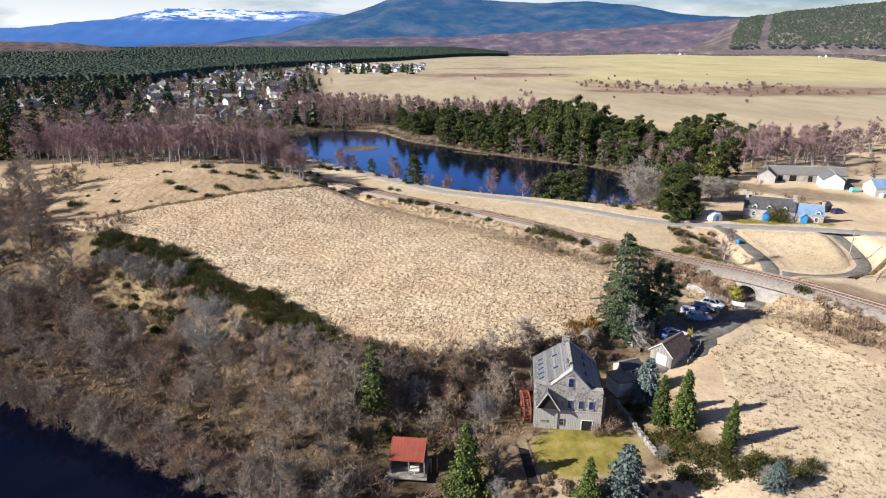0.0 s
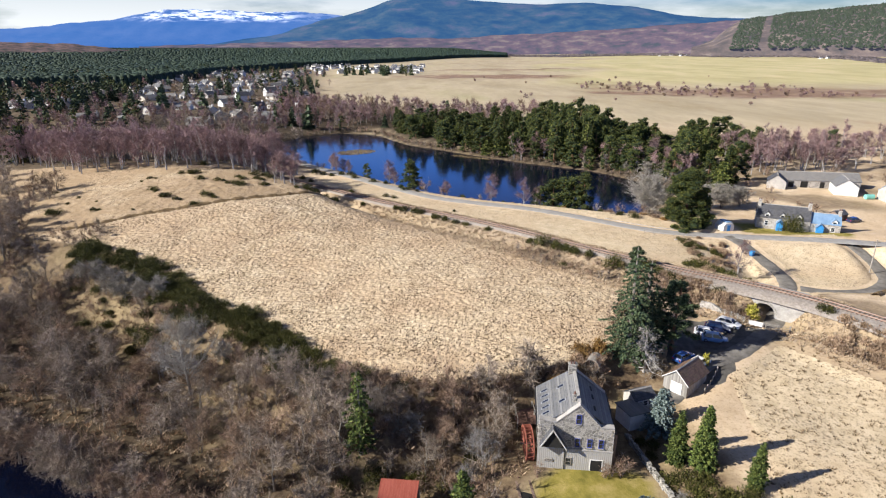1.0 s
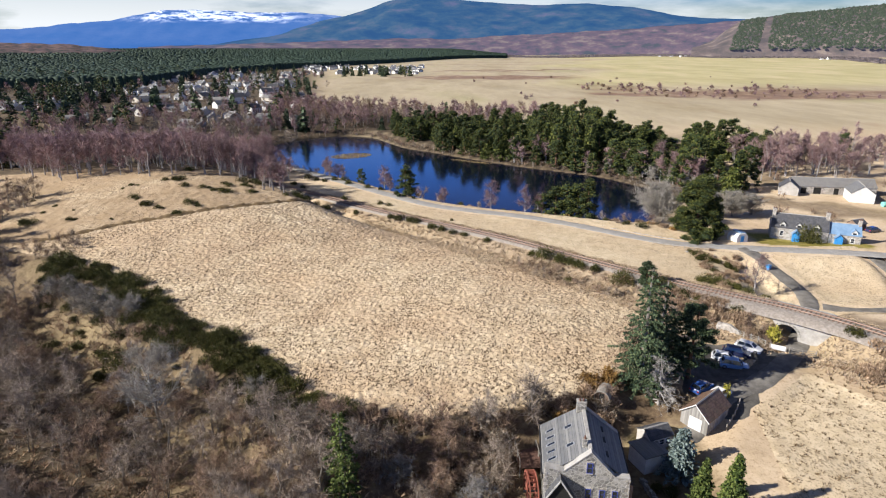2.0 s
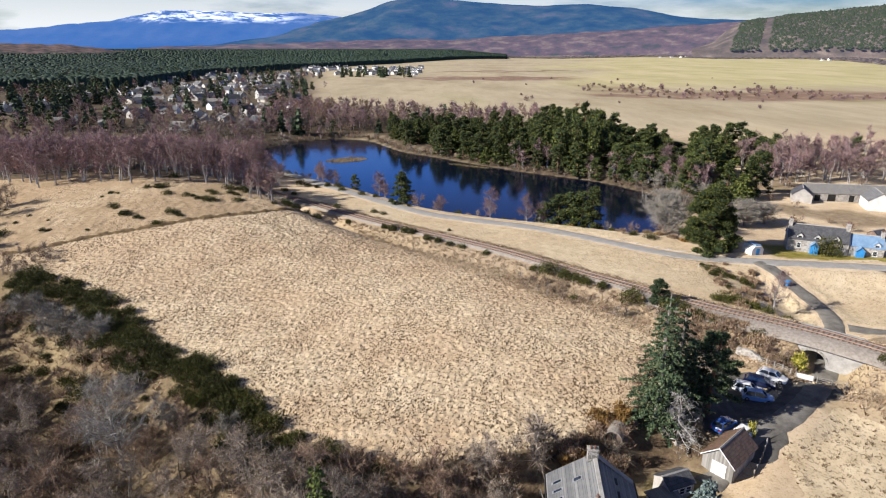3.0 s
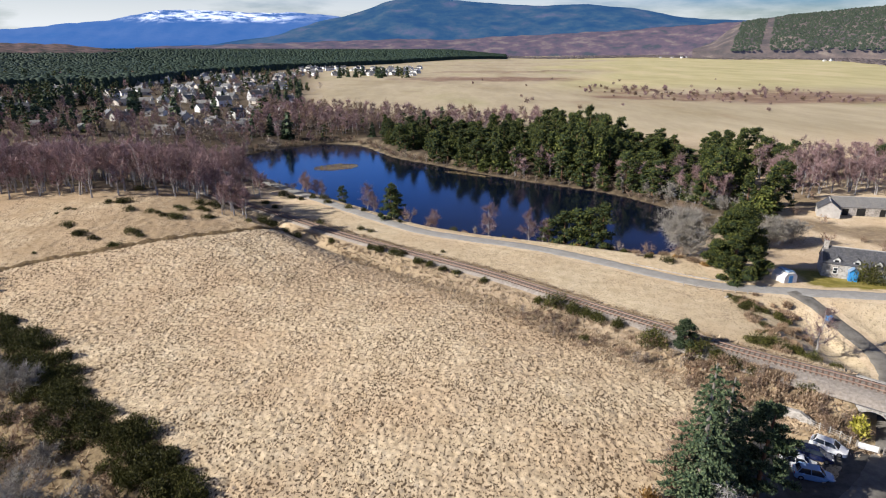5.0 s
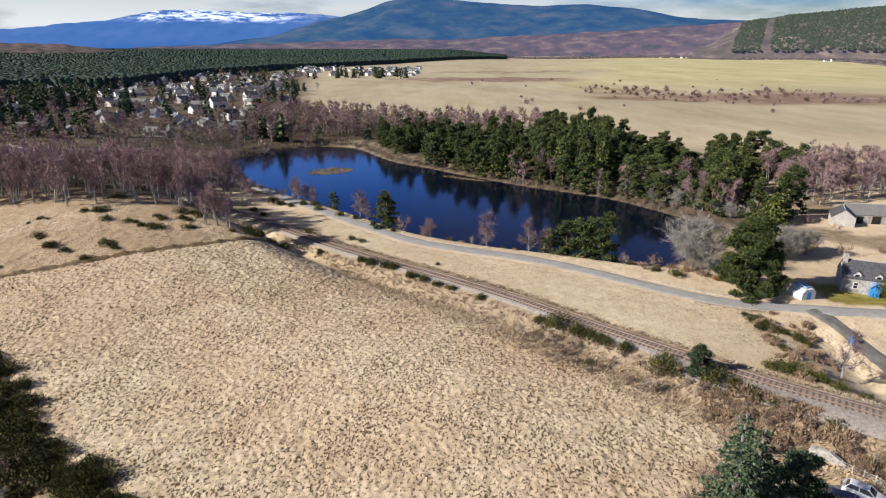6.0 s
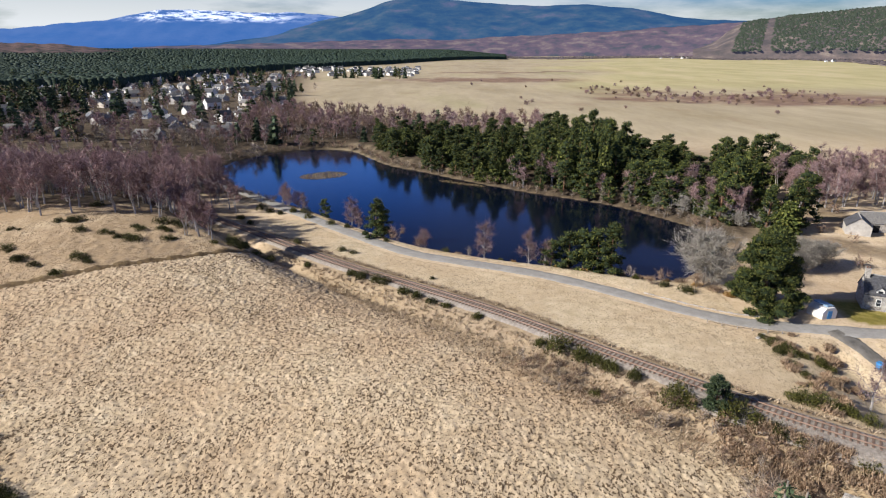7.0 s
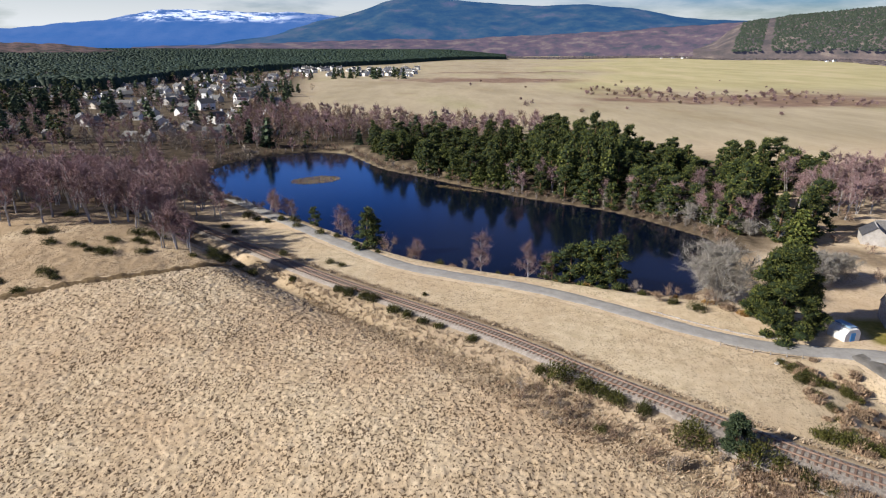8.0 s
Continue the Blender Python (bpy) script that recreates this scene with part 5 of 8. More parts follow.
for x, y, s in ((152, 258, 0.75), (163, 250, 0.8), (205, 262, 0.8), (118, 232, 0.8)):
    PINES.put(x, y, s, label="dark pine beyond the farm")
# thin scrub on the moor
for x, y in scatter(150, (60, 480, 480, 820), lambda x, y: float(bump2(x, y, 275, 580, 70, 55, 1.0) + bump2(x, y, 360, 660, 25, 35, 1.0) + bump2(x, y, 200, 690, 40, 60, 0.8) + bump2(x, y, 420, 540, 60, 18, 0.5)) * rng.uniform(0.2, 1.2) > 0.42, 5):
    MOOR.put(x, y, rng.uniform(0.4, 1.0) ** 1.3)
for x, y in scatter(30, (40, 420, 420, 900), lambda x, y: 0.06 < x / y < 0.62, 20):
    MOOR.put(x, y, rng.uniform(0.4, 0.8), label="single low leafless bush on the plain")


def make_forest():
    n = 34000
    u = rng.uniform(0, 1, n)
    az = rng.uniform(-0.95, 0.11, n)
    r0 = 1250 + 5200 * np.maximum(az + 0.3, 0) ** 1.6 - 480 * ease(-0.22, -0.5, az)
    r = r0 + (3700 - r0) * u ** 2.2
    y = r / np.sqrt(1 + az * az)
    x = az * y
    z = ground_z(x, y)
    h = rng.uniform(8.2, 9.8, n) * (1 + 0.35 * ease(250, 0, r - r0) * rng.uniform(0, 1, n))
    w = rng.uniform(3.4, 5.4, n) * (1 + r / 4200)
    ring = np.arange(5) * 2 * pi / 5
    base = np.stack([x, y, z], -1)
    vv = np.zeros((n, 11, 3))
    for i in range(5):
        a = ring[i] + rng.uniform(0, 1, n)
        low, mid = w * rng.uniform(0.8, 1.0, n), w * rng.uniform(0.55, 0.8, n)
        vv[:, i] = base + np.stack([np.cos(a) * low, np.sin(a) * low, h * 0.05], -1)
        vv[:, 5 + i] = base + np.stack([np.cos(a) * mid, np.sin(a) * mid, h * rng.uniform(0.86, 0.94, n)], -1)
    vv[:, 10] = base + np.stack([rng.normal(size=n) * 0.5, rng.normal(size=n) * 0.5, h], -1)
    tri = [t for i in range(5) for t in ((i, (i + 1) % 5, 5 + i), ((i + 1) % 5, 5 + (i + 1) % 5, 5 + i), (5 + i, 5 + (i + 1) % 5, 10))]
    ff = (np.array(tri)[None] + (np.arange(n) * 11)[:, None, None]).reshape(-1, 3)
    me = arrays("far_forest", vv.reshape(-1, 3), ff, leafy("forest_needles", (0.016, 0.032, 0.021), (0.022, 0.041, 0.025), (0.031, 0.050, 0.029)))
    me.shade_smooth()
    tagged(new("far_forest", me), "wide dark green conifer plantation across the plain", "forest", kind="stuff")


make_forest()


def make_birch_belt():
    """Far birch woods along the foot of the hills: low uneven clumps."""
    n = 9000
    az = rng.uniform(0.0, 0.85, n)
    r = 2700 + 700 * rng.uniform(0, 1, n) + 160 * np.sin(az * 23) - 700 * ease(0.5, 0.75, az)
    y = r / np.sqrt(1 + az * az)
    x = az * y
    base = np.stack([x, y, ground_z(x, y)], -1)
    h, w = rng.uniform(2, 4.5, n) * (1 + 0.5 * np.sin(az * 31) * np.sin(az * 11)), rng.uniform(3, 8, n)
    vv = np.zeros((n, 11, 3))
    for i in range(5):
        a = i * 1.2566 + rng.uniform(0, 1, n)
        vv[:, i] = base + np.stack([np.cos(a) * w * 0.6, np.sin(a) * w * 0.6, h * 0], -1)
        vv[:, 5 + i] = base + np.stack([np.cos(a) * w, np.sin(a) * w, h * rng.uniform(0.4, 0.75, n)], -1)
    vv[:, 10] = base + np.stack([rng.normal(size=n) * 2, rng.normal(size=n) * 2, h], -1)
    tri = [(i, 5 + (i + 1) % 5, 5 + i) for i in range(5)] + [(5 + i, 5 + (i + 1) % 5, 10) for i in range(5)]
    f = (np.array(tri)[None] + (np.arange(n) * 11)[:, None, None]).reshape(-1, 3)
    tagged(new("far_birchwood", arrays("far_birchwood", vv.reshape(-1, 3), f, leafy("far_birch_twigs", (0.075, 0.064, 0.066), (0.115, 0.094, 0.094), (0.165, 0.138, 0.13)))), "purple-brown birch woods along the foot of the hills", "forest", kind="stuff")


make_birch_belt()


# ---------------------------------------------------------------- grass
def make_turf(name, box, step, keep, cell, height, label, mat):
    """A sheet of tussocky turf: rounded humps of matted grass that lean downwind, laid over the ground."""
    gx, gy = np.arange(box[0], box[1], step), np.arange(box[2], box[3], step)
    X, Y = np.meshgrid(gx, gy)
    x, y = X.ravel() + rng.uniform(-0.3, 0.3, X.size) * step, Y.ravel() + rng.uniform(-0.3, 0.3, X.size) * step
    z, rail, edge, pond, river, road, lane = survey(x, y)
    fade = np.clip(keep(x, y, rail, edge, pond, road, lane), 0, 1)
    ix, iy = np.floor(x / cell).astype(int), np.floor(y / cell).astype(int)
    best, hgt = np.full(x.shape, 9.0), np.zeros(x.shape)
    for ox in (-1, 0, 1):
        for oy in (-1, 0, 1):
            a, b = ix + ox, iy + oy
            h1 = np.modf(np.abs(np.sin(a * 127.1 + b * 311.7) * 43758.5))[0]
            h2 = np.modf(np.abs(np.sin(a * 269.5 + b * 183.3) * 43758.5))[0]
            h3 = np.modf(np.abs(np.sin(a * 419.2 + b * 71.9) * 43758.5))[0]
            d = np.hypot((x - (a + h1) * cell) * 0.85, y - (b + h2) * cell) / cell
            near = d < best
            best[near], hgt[near] = d[near], h3[near]
    lump = (0.35 + 0.65 * hgt) * (1 - np.clip(best / 0.72, 0, 1) ** 2) * height
    z = ground_z(x, y) + 0.03 + (lump + rng.uniform(-0.12, 0.12, x.shape) * height) * fade - 0.14 * (1 - fade)
    ok = fade > 0.01
    idx = np.arange(X.size).reshape(X.shape)
    f = np.stack([idx[:-1, :-1], idx[:-1, 1:], idx[1:, 1:], idx[1:, :-1]], -1).reshape(-1, 4)
    f = f[ok[f].all(1)]
    used = np.unique(f)
    remap = np.zeros(X.size, int)
    remap[used] = np.arange(len(used))
    me = arrays(name, np.stack([x, y, z], -1)[used], remap[f], mat)
    me.shade_smooth()
    tagged(new(name, me), label, "grass", kind="stuff")


def turf_material(name, amount, at=0.0, tone=1.0):
    k = Mat(name, 0.95, 0, 0.1)
    big, mid = k.noise(0.045, 4), k.noise(0.5, 4, 0.6)
    drift = k.noise(0.16, 5, 0.65)
    c = k.ramp(mid, (0.3, (0.46, 0.36, 0.235)), (0.52, (0.595, 0.475, 0.325)), (0.74, (0.69, 0.57, 0.405)))
    c = k.mix(k.ramp(big, (0.40, 0.0), (0.62, 0.60)), c, (0.46, 0.325, 0.205))
    # tufts and shaded tussock sides painted as short dark cross-wind flecks, thicker in drifts
    fleck = k.noise(2.9, 3, 0.55, None, (1.2, 0.8, 1.0))
    lim = k.mix(k.ramp(drift, (0.38, 0.0), (0.62, 1.0)), 0.0, 0.07)
    mth = k.n.new("ShaderNodeMath")
    mth.operation = "ADD"
    k.l.new(fleck, mth.inputs[0])
    k.l.new(lim, mth.inputs[1])
    c = k.mix(k.ramp(mth.outputs[0], (0.455 + at, amount), (0.485 + at, 0.0)), c, (0.085, 0.052, 0.03))
    c = k.mix(0.45, c, k.ramp(k.noise(7.5, 3, 0.7), (0.38, 0.5), (0.56, 1.0)), "MULTIPLY")
    if tone < 1:
        c = k.mix(k.ramp(k.noise(0.11, 5, 0.7), (0.42, 0.85), (0.58, 0.30)), c, (0.33, 0.24, 0.148))
    if tone > 1:
        c = k.mix(0.14, c, (0.60, 0.525, 0.35))
    k.bump(k.noise(7.0, 3, 0.7), 0.7, 0.08)
    return k.color(c)


M_HILLTURF = turf_material("hill_straw", 0.85, 0.02, 0.8)
M_TURF, M_VERGE = turf_material("tussock_straw", 0.9), turf_material("verge_straw", 0.55, -0.02, 1.1)
make_turf("field_turf", (-104, 60, 78, 194), 0.23, lambda x, y, rail, edge, pond, road, lane: ease(1.0, -0.6, edge) * ease(6.4, 8.4, rail + 1.5 * rough2(x, y, 3.0)) * ease(1.5, 0, y - 142.8 - (x + 83.6) * 0.47), 0.62, 0.27, "pale straw tussock grass covering the field", M_TURF)
make_turf("hill_turf", (-150, -18, 126, 196), 0.5, lambda x, y, rail, edge, pond, road, lane: ease(1.0, -0.6, edge) * ease(4.5, 6.5, rail) * ease(0, 1.5, y - 143.3 - (x + 83.6) * 0.47) * ease(190, 178, y + 0.25 * (x + 60) + 5 * rough2(x, y, 6.0)), 1.1, 0.34, "brown-flecked rough grass over the low hill", M_HILLTURF)
make_turf("verge_turf", (-40, 96, 108, 205), 0.6, lambda x, y, rail, edge, pond, road, lane: ease(-3.2, -4.4, rail) * ease(2.6, 3.6, road) * ease(1, 2.5, pond) * ease(2.0, 3.0, lane) * ((y < 142) | (x < 58)), 1.0, 0.16, "pale straw grass between railway and road", M_VERGE)
make_turf("meadow_turf", (36, 100, 46, 100), 0.6, lambda x, y, rail, edge, pond, road, lane: ease(3, 5, edge) * ease(37.5, 39, x + 0.25 * (60 - y)) * ease(2.2, 3.4, lane) * ease(4, 6, rail), 1.0, 0.12, "pale straw grass of the meadow beside the house", M_VERGE)


def make_tufts(name, n, box, keep, size, label, mat, blades=10):
    """Loose tufts: sprays of blades that arch outwards."""
    x, y = rng.uniform(box[0], box[1], n), rng.uniform(box[2], box[3], n)
    z, rail, edge, pond, river, road, lane = survey(x, y)
    ok = keep(x, y, rail, edge, pond, road, lane)
    x, y, z = x[ok], y[ok], ground_z(x[ok], y[ok])
    m = len(x)
    sb = np.repeat(size * rng.uniform(0.5, 1.4, m), blades)[:, None]
    b = np.repeat(np.stack([x, y, z], -1), blades, 0)
    t = rng.uniform(0, 2 * pi, (m * blades, 1))
    way = np.concatenate([np.cos(t) * 0.7 + 0.2, np.sin(t) * 0.7, 0.5 + rng.uniform(0, 0.7, t.shape)], 1) * sb
    v, f = slivers(b + np.concatenate([np.cos(t), np.sin(t), t * 0], 1) * sb * 0.3, way, 0.06)
    tagged(new(name, arrays(name, v, f, mat)), label, "grass", kind="stuff")


make_tufts("meadow_tufts", 3200, (36, 95, 50, 100), lambda x, y, rail, edge, pond, road, lane: (edge > 3) & (x + 0.25 * (60 - y) > 38) & (lane > 3), 0.26, "dark brown tufts scattered over the meadow", M_DARKTUFT)
make_tufts("railside_grass", 52000, (-40, 72, 84, 190), lambda x, y, rail, edge, pond, road, lane: (((rail > 3.0) & (rail < 3 + 9 * ease(-36, 10, x))) | ((rail < -2.8) & (rail > -4.6))) & (lane > 2.6), 0.42, "dense straw-brown dead grass along the railway", M_RAILGRASS, 8)
make_tufts("bank_grass", 11000, (-75, 64, 55, 135), lambda x, y, rail, edge, pond, road, lane: ((edge > 0) & (x < 12) & ~((x > -12) & (y < 66))) | ((rail > 3.2) & (rail < 12) & (x > 4) & (lane > 3)), 0.55, "brown dead bracken and grass on the banks", M_DEADGRASS)


# ---------------------------------------------------------------- hills on the horizon
def hill_material(name, stops, snow=None, haze_glow=0.0, haze_tint=(0.2, 0.3, 0.5), scale=0.004):
    k = Mat(name, 0.95, 0, 0.05)
    n = k.noise(scale, 7, 0.65, None, (1, 1, 2.2))
    c = k.ramp(n, *stops)
    c = k.mix(0.5, c, k.ramp(k.noise(scale * 14, 4, 0.7), (0.3, 0.5), (0.7, 1.0)), "MULTIPLY")
    if snow:
        a = k.attr("snow")
        s = k.noise(0.008, 7, 0.75, None, (1, 1, 4.0))
        mth = k.n.new("ShaderNodeMath")
        mth.operation = "MULTIPLY"
        k.l.new(a[0], mth.inputs[0])
        k.l.new(k.ramp(s, (0.46, 0.0), (0.54, 1.0)), mth.inputs[1])
        c = k.mix(mth.outputs[0], c, (0.85, 0.87, 0.9))
    # Emission stands in for the bluish haze of distance over the hills.
    k.b.inputs["Emission Color"].default_value = (*haze_tint, 1)
    k.b.inputs["Emission Strength"].default_value = haze_glow
    return k.color(c)


def hills(name, label, r_foot, r_top, a0, a1, height, mat, rows=14, cols=220, wild=0.05, snow=None, base=30):
    """A range seen from afar: from its foot up to the skyline height(u), u across the view in pixels of its width."""
    u = np.linspace(a0, a1, cols)
    v, s_at = [], []
    for j in range(rows + 3):
        t = j / rows
        r = r_foot + (r_top - r_foot) * t
        for q in u:
            top = height(q) / 1100 * r_top
            az = (q - 784) / 1100 + 0.007
            k = 1 / sqrt(1 + az * az)
            zz = base + (top + 44 - base) * (max(min(t, 1), 0) ** 0.8 if t <= 1 else 1 - (t - 1) * 2) + wild * top * sin(t * pi) * float(rough2(np.array(q * 0.9), np.array(t * 160.0), 19.0))
            if j == 0:
                zz = -20
            v.append((az * k * r, k * r, zz))
            s_at.append(snow(q, zz) if snow else 0.0)
    i = np.arange((rows + 3) * cols).reshape(rows + 3, cols)
    f = np.stack([i[:-1, :-1], i[:-1, 1:], i[1:, 1:], i[1:, :-1]], -1).reshape(-1, 4)
    me = arrays(name, v, f, mat)
    me.shade_smooth()
    if snow:
        at = me.color_attributes.new("snow", "FLOAT_COLOR", "POINT")
        at.data.foreach_set("color", np.repeat(np.array(s_at, np.float32)[:, None], 4, 1).ravel())
    return tagged(new(name, me), label, "hill", kind="structure")


def ridge_line(knots, rough=0.8):
    """A skyline through a few heights, with a little unevenness of tree tops and rock."""
    kx, kh = zip(*knots)

    def height(q):
        t = float(np.interp(q, kx, kh))
        near = 0.5 * (float(np.interp(q - 9, kx, kh)) + float(np.interp(q + 9, kx, kh)))
        return 0.5 * t + 0.5 * near + rough * (0.5 * sin(q / 9.1) + 0.4 * sin(q / 23 + 1) + 0.3 * sin(q / 4.3))

    return height


skyline_snow = ridge_line(((-700, 10), (-200, 20), (0, 24), (60, 27), (130, 34), (200, 39), (245, 47), (290, 55), (330, 58), (400, 58), (465, 55), (530, 58), (600, 52), (760, 44), (900, 30)), 0.9)
skyline_main = ridge_line(((250, 4), (380, 10), (480, 24), (560, 41), (620, 53), (655, 63), (688, 76), (720, 81), (770, 82), (820, 78), (880, 73), (950, 69.5), (1030, 71.5), (1080, 67), (1120, 64), (1160, 56), (1200, 49), (1260, 45), (1340, 42), (1700, 40), (2300, 30)), 0.5)
skyline_foot = ridge_line(((250, 1), (380, 5), (600, 12), (700, 16), (800, 15), (900, 21), (1000, 25), (1100, 30), (1200, 36), (1300, 41), (1400, 43), (2300, 30)), 1.2)
skyline_right = ridge_line(((1225, 0), (1262, 12), (1285, 30), (1305, 41), (1360, 47), (1400, 51), (1450, 53), (1500, 57), (1568, 60), (1800, 62), (2600, 50)), 0.6)
skyline_left = ridge_line(((-900, 10), (-60, 7), (0, 6.5), (60, 7), (120, 6), (170, 2), (230, -4), (330, -12)), 1.1)

hills("backdrop_snow_hill", "distant haze-blue mountain with streaks of snow", 4300, 4850, -700, 900, skyline_snow,
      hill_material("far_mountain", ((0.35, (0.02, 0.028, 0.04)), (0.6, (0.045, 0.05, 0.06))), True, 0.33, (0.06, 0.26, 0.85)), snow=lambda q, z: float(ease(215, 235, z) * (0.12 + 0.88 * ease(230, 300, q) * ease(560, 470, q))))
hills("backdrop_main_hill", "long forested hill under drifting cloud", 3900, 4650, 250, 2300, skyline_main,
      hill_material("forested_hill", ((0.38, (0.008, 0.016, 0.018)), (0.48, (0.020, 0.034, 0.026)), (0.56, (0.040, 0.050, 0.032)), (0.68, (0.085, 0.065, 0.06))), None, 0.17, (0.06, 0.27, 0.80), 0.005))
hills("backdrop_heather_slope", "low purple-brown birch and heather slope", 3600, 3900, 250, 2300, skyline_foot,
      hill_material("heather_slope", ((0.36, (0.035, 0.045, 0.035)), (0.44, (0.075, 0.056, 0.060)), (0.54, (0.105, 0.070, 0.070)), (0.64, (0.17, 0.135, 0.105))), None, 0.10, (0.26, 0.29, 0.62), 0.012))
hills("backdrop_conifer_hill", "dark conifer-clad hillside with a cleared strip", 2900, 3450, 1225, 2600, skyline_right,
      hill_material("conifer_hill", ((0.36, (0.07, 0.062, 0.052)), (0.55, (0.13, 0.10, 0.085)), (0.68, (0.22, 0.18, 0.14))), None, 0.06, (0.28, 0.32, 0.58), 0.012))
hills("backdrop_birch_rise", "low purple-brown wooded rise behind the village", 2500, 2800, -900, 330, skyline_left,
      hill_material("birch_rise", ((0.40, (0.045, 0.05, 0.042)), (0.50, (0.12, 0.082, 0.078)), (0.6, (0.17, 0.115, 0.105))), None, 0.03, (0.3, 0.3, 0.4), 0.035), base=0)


def hill_trees():
    """Conifers standing on the near hillside, with a cleared strip, and grey birches along its foot."""
    n = 13000
    q, t = rng.uniform(1240, 2100, n), rng.uniform(0.02, 1.0, n) ** 0.85
    keep = (np.abs(q - 1350 - 6 * t) > 8.5 - 3 * t) & (q > 1292 + 14 * t)
    q, t = q[keep], t[keep]
    n = len(q)
    r = 2900 + 550 * t
    az = (q - 784) / 1100 + 0.007
    k = 1 / np.sqrt(1 + az * az)
    top = np.array([skyline_right(s) for s in q]) / 1100 * 3450
    z = 30 + (top + 14) * t ** 0.8 + 0.05 * top * np.sin(t * pi) * rough2(q * 0.9, t * 160.0, 19.0)
    base = np.stack([az * k * r, k * r, z - 3], -1)
    h, w = rng.uniform(6.5, 9, n), rng.uniform(6, 9, n)
    vv = np.zeros((n, 6, 3))
    for i in range(5):
        vv[:, i] = base + np.stack([cos(i * 1.2566) * w, sin(i * 1.2566) * w, h * 0.1], -1)
    vv[:, 5] = base + np.stack([rng.normal(size=n), rng.normal(size=n), h], -1)
    tri = np.array([(i, (i + 1) % 5, 5) for i in range(5)])
    f = (tri[None] + (np.arange(n) * 6)[:, None, None]).reshape(-1, 3)
    me = arrays("hill_forest", vv.reshape(-1, 3), f, leafy("hill_needles", (0.040, 0.056, 0.040), (0.048, 0.066, 0.045), (0.058, 0.075, 0.051)))
    me.shade_smooth()
    tagged(new("hill_forest", me), "dark conifers on the distant hillside", "forest", kind="stuff")


hill_trees()


# ---------------------------------------------------------------- building parts
def masonry(name, c1, c2, mortar, size=0.45, rough=0.9):
    """Rubble stone: uneven stones between lighter joints."""
    k = Mat(name, rough)
    vo = k.n.new("ShaderNodeTexVoronoi")
    vo.feature = "DISTANCE_TO_EDGE"
    vo.inputs["Scale"].default_value = 1 / size
    k.l.new(k.tc, vo.inputs["Vector"])
    vc = k.n.new("ShaderNodeTexVoronoi")
    vc.inputs["Scale"].default_value = 1 / size
    k.l.new(k.tc, vc.inputs["Vector"])
    stone = k.mix(0.75, k.ramp(k.noise(1.2, 5, 0.6, k.tc), (0.35, c1), (0.65, c2)), k.ramp(vc.outputs["Color"], (0.2, 0.45), (0.8, 1.1)), "MULTIPLY")
    c = k.mix(k.ramp(vo.outputs["Distance"], (0.02, 1.0), (0.07, 0.0)), stone, mortar)
    k.bump(vo.outputs["Distance"], 0.5, 0.06)
    return k.color(c)


def slates(name, c1, c2, moss=(0.16, 0.15, 0.09), amount=0.45):
    """Slate roof: courses and single slates of slightly different tone, with lichen."""
    k = Mat(name, 0.6, 0.0, 0.4)
    br = k.n.new("ShaderNodeTexBrick")
    br.inputs["Scale"].default_value = 1.0
    br.inputs["Brick Width"].default_value, br.inputs["Row Height"].default_value = 0.32, 0.24
    br.inputs["Mortar Size"].default_value = 0.012
    br.inputs["Color1"].default_value, br.inputs["Color2"].default_value = (*c1, 1), (*c2, 1)
    br.inputs["Mortar"].default_value = (*[q * 0.5 for q in c1], 1)
    mp = k.n.new("ShaderNodeMapping")
    mp.inputs["Rotation"].default_value = (radians(90), 0, 0)
    k.l.new(k.tc, mp.inputs["Vector"])
    k.l.new(mp.outputs[0], br.inputs["Vector"])
    c = k.mix(k.ramp(k.noise(0.8, 6, 0.7, k.tc), (0.48, 0.0), (0.75, amount)), br.outputs["Color"], moss)
    k.bump(br.outputs["Fac"], -0.3, 0.02)
    return k.color(c)


def boards(name, c1, c2, width=0.18, axis=0):
    """Upright boards, each of its own weathered tone."""
    k = Mat(name, 0.85)
    sep = k.n.new("ShaderNodeSeparateXYZ")
    k.l.new(k.tc, sep.inputs[0])
    add = k.n.new("ShaderNodeMath")
    add.operation = "ADD"
    k.l.new(sep.outputs[0], add.inputs[0])
    k.l.new(sep.outputs[1], add.inputs[1])
    fl = k.n.new("ShaderNodeMath")
    fl.operation = "MULTIPLY"
    fl.inputs[1].default_value = 1 / width
    k.l.new(add.outputs[0], fl.inputs[0])
    fr = k.n.new("ShaderNodeMath")
    fr.operation = "FLOOR"
    k.l.new(fl.outputs[0], fr.inputs[0])
    wn_ = k.n.new("ShaderNodeTexWhiteNoise")
    wn_.noise_dimensions = "1D"
    k.l.new(fr.outputs[0], wn_.inputs["W"])
    c = k.ramp(wn_.outputs["Value"], (0.0, c1), (1.0, c2))
    c = k.mix(0.5, c, k.ramp(k.noise(2.0, 5, 0.7, k.tc, (3, 3, 0.4)), (0.3, 0.5), (0.7, 1.0)), "MULTIPLY")
    return k.color(c)


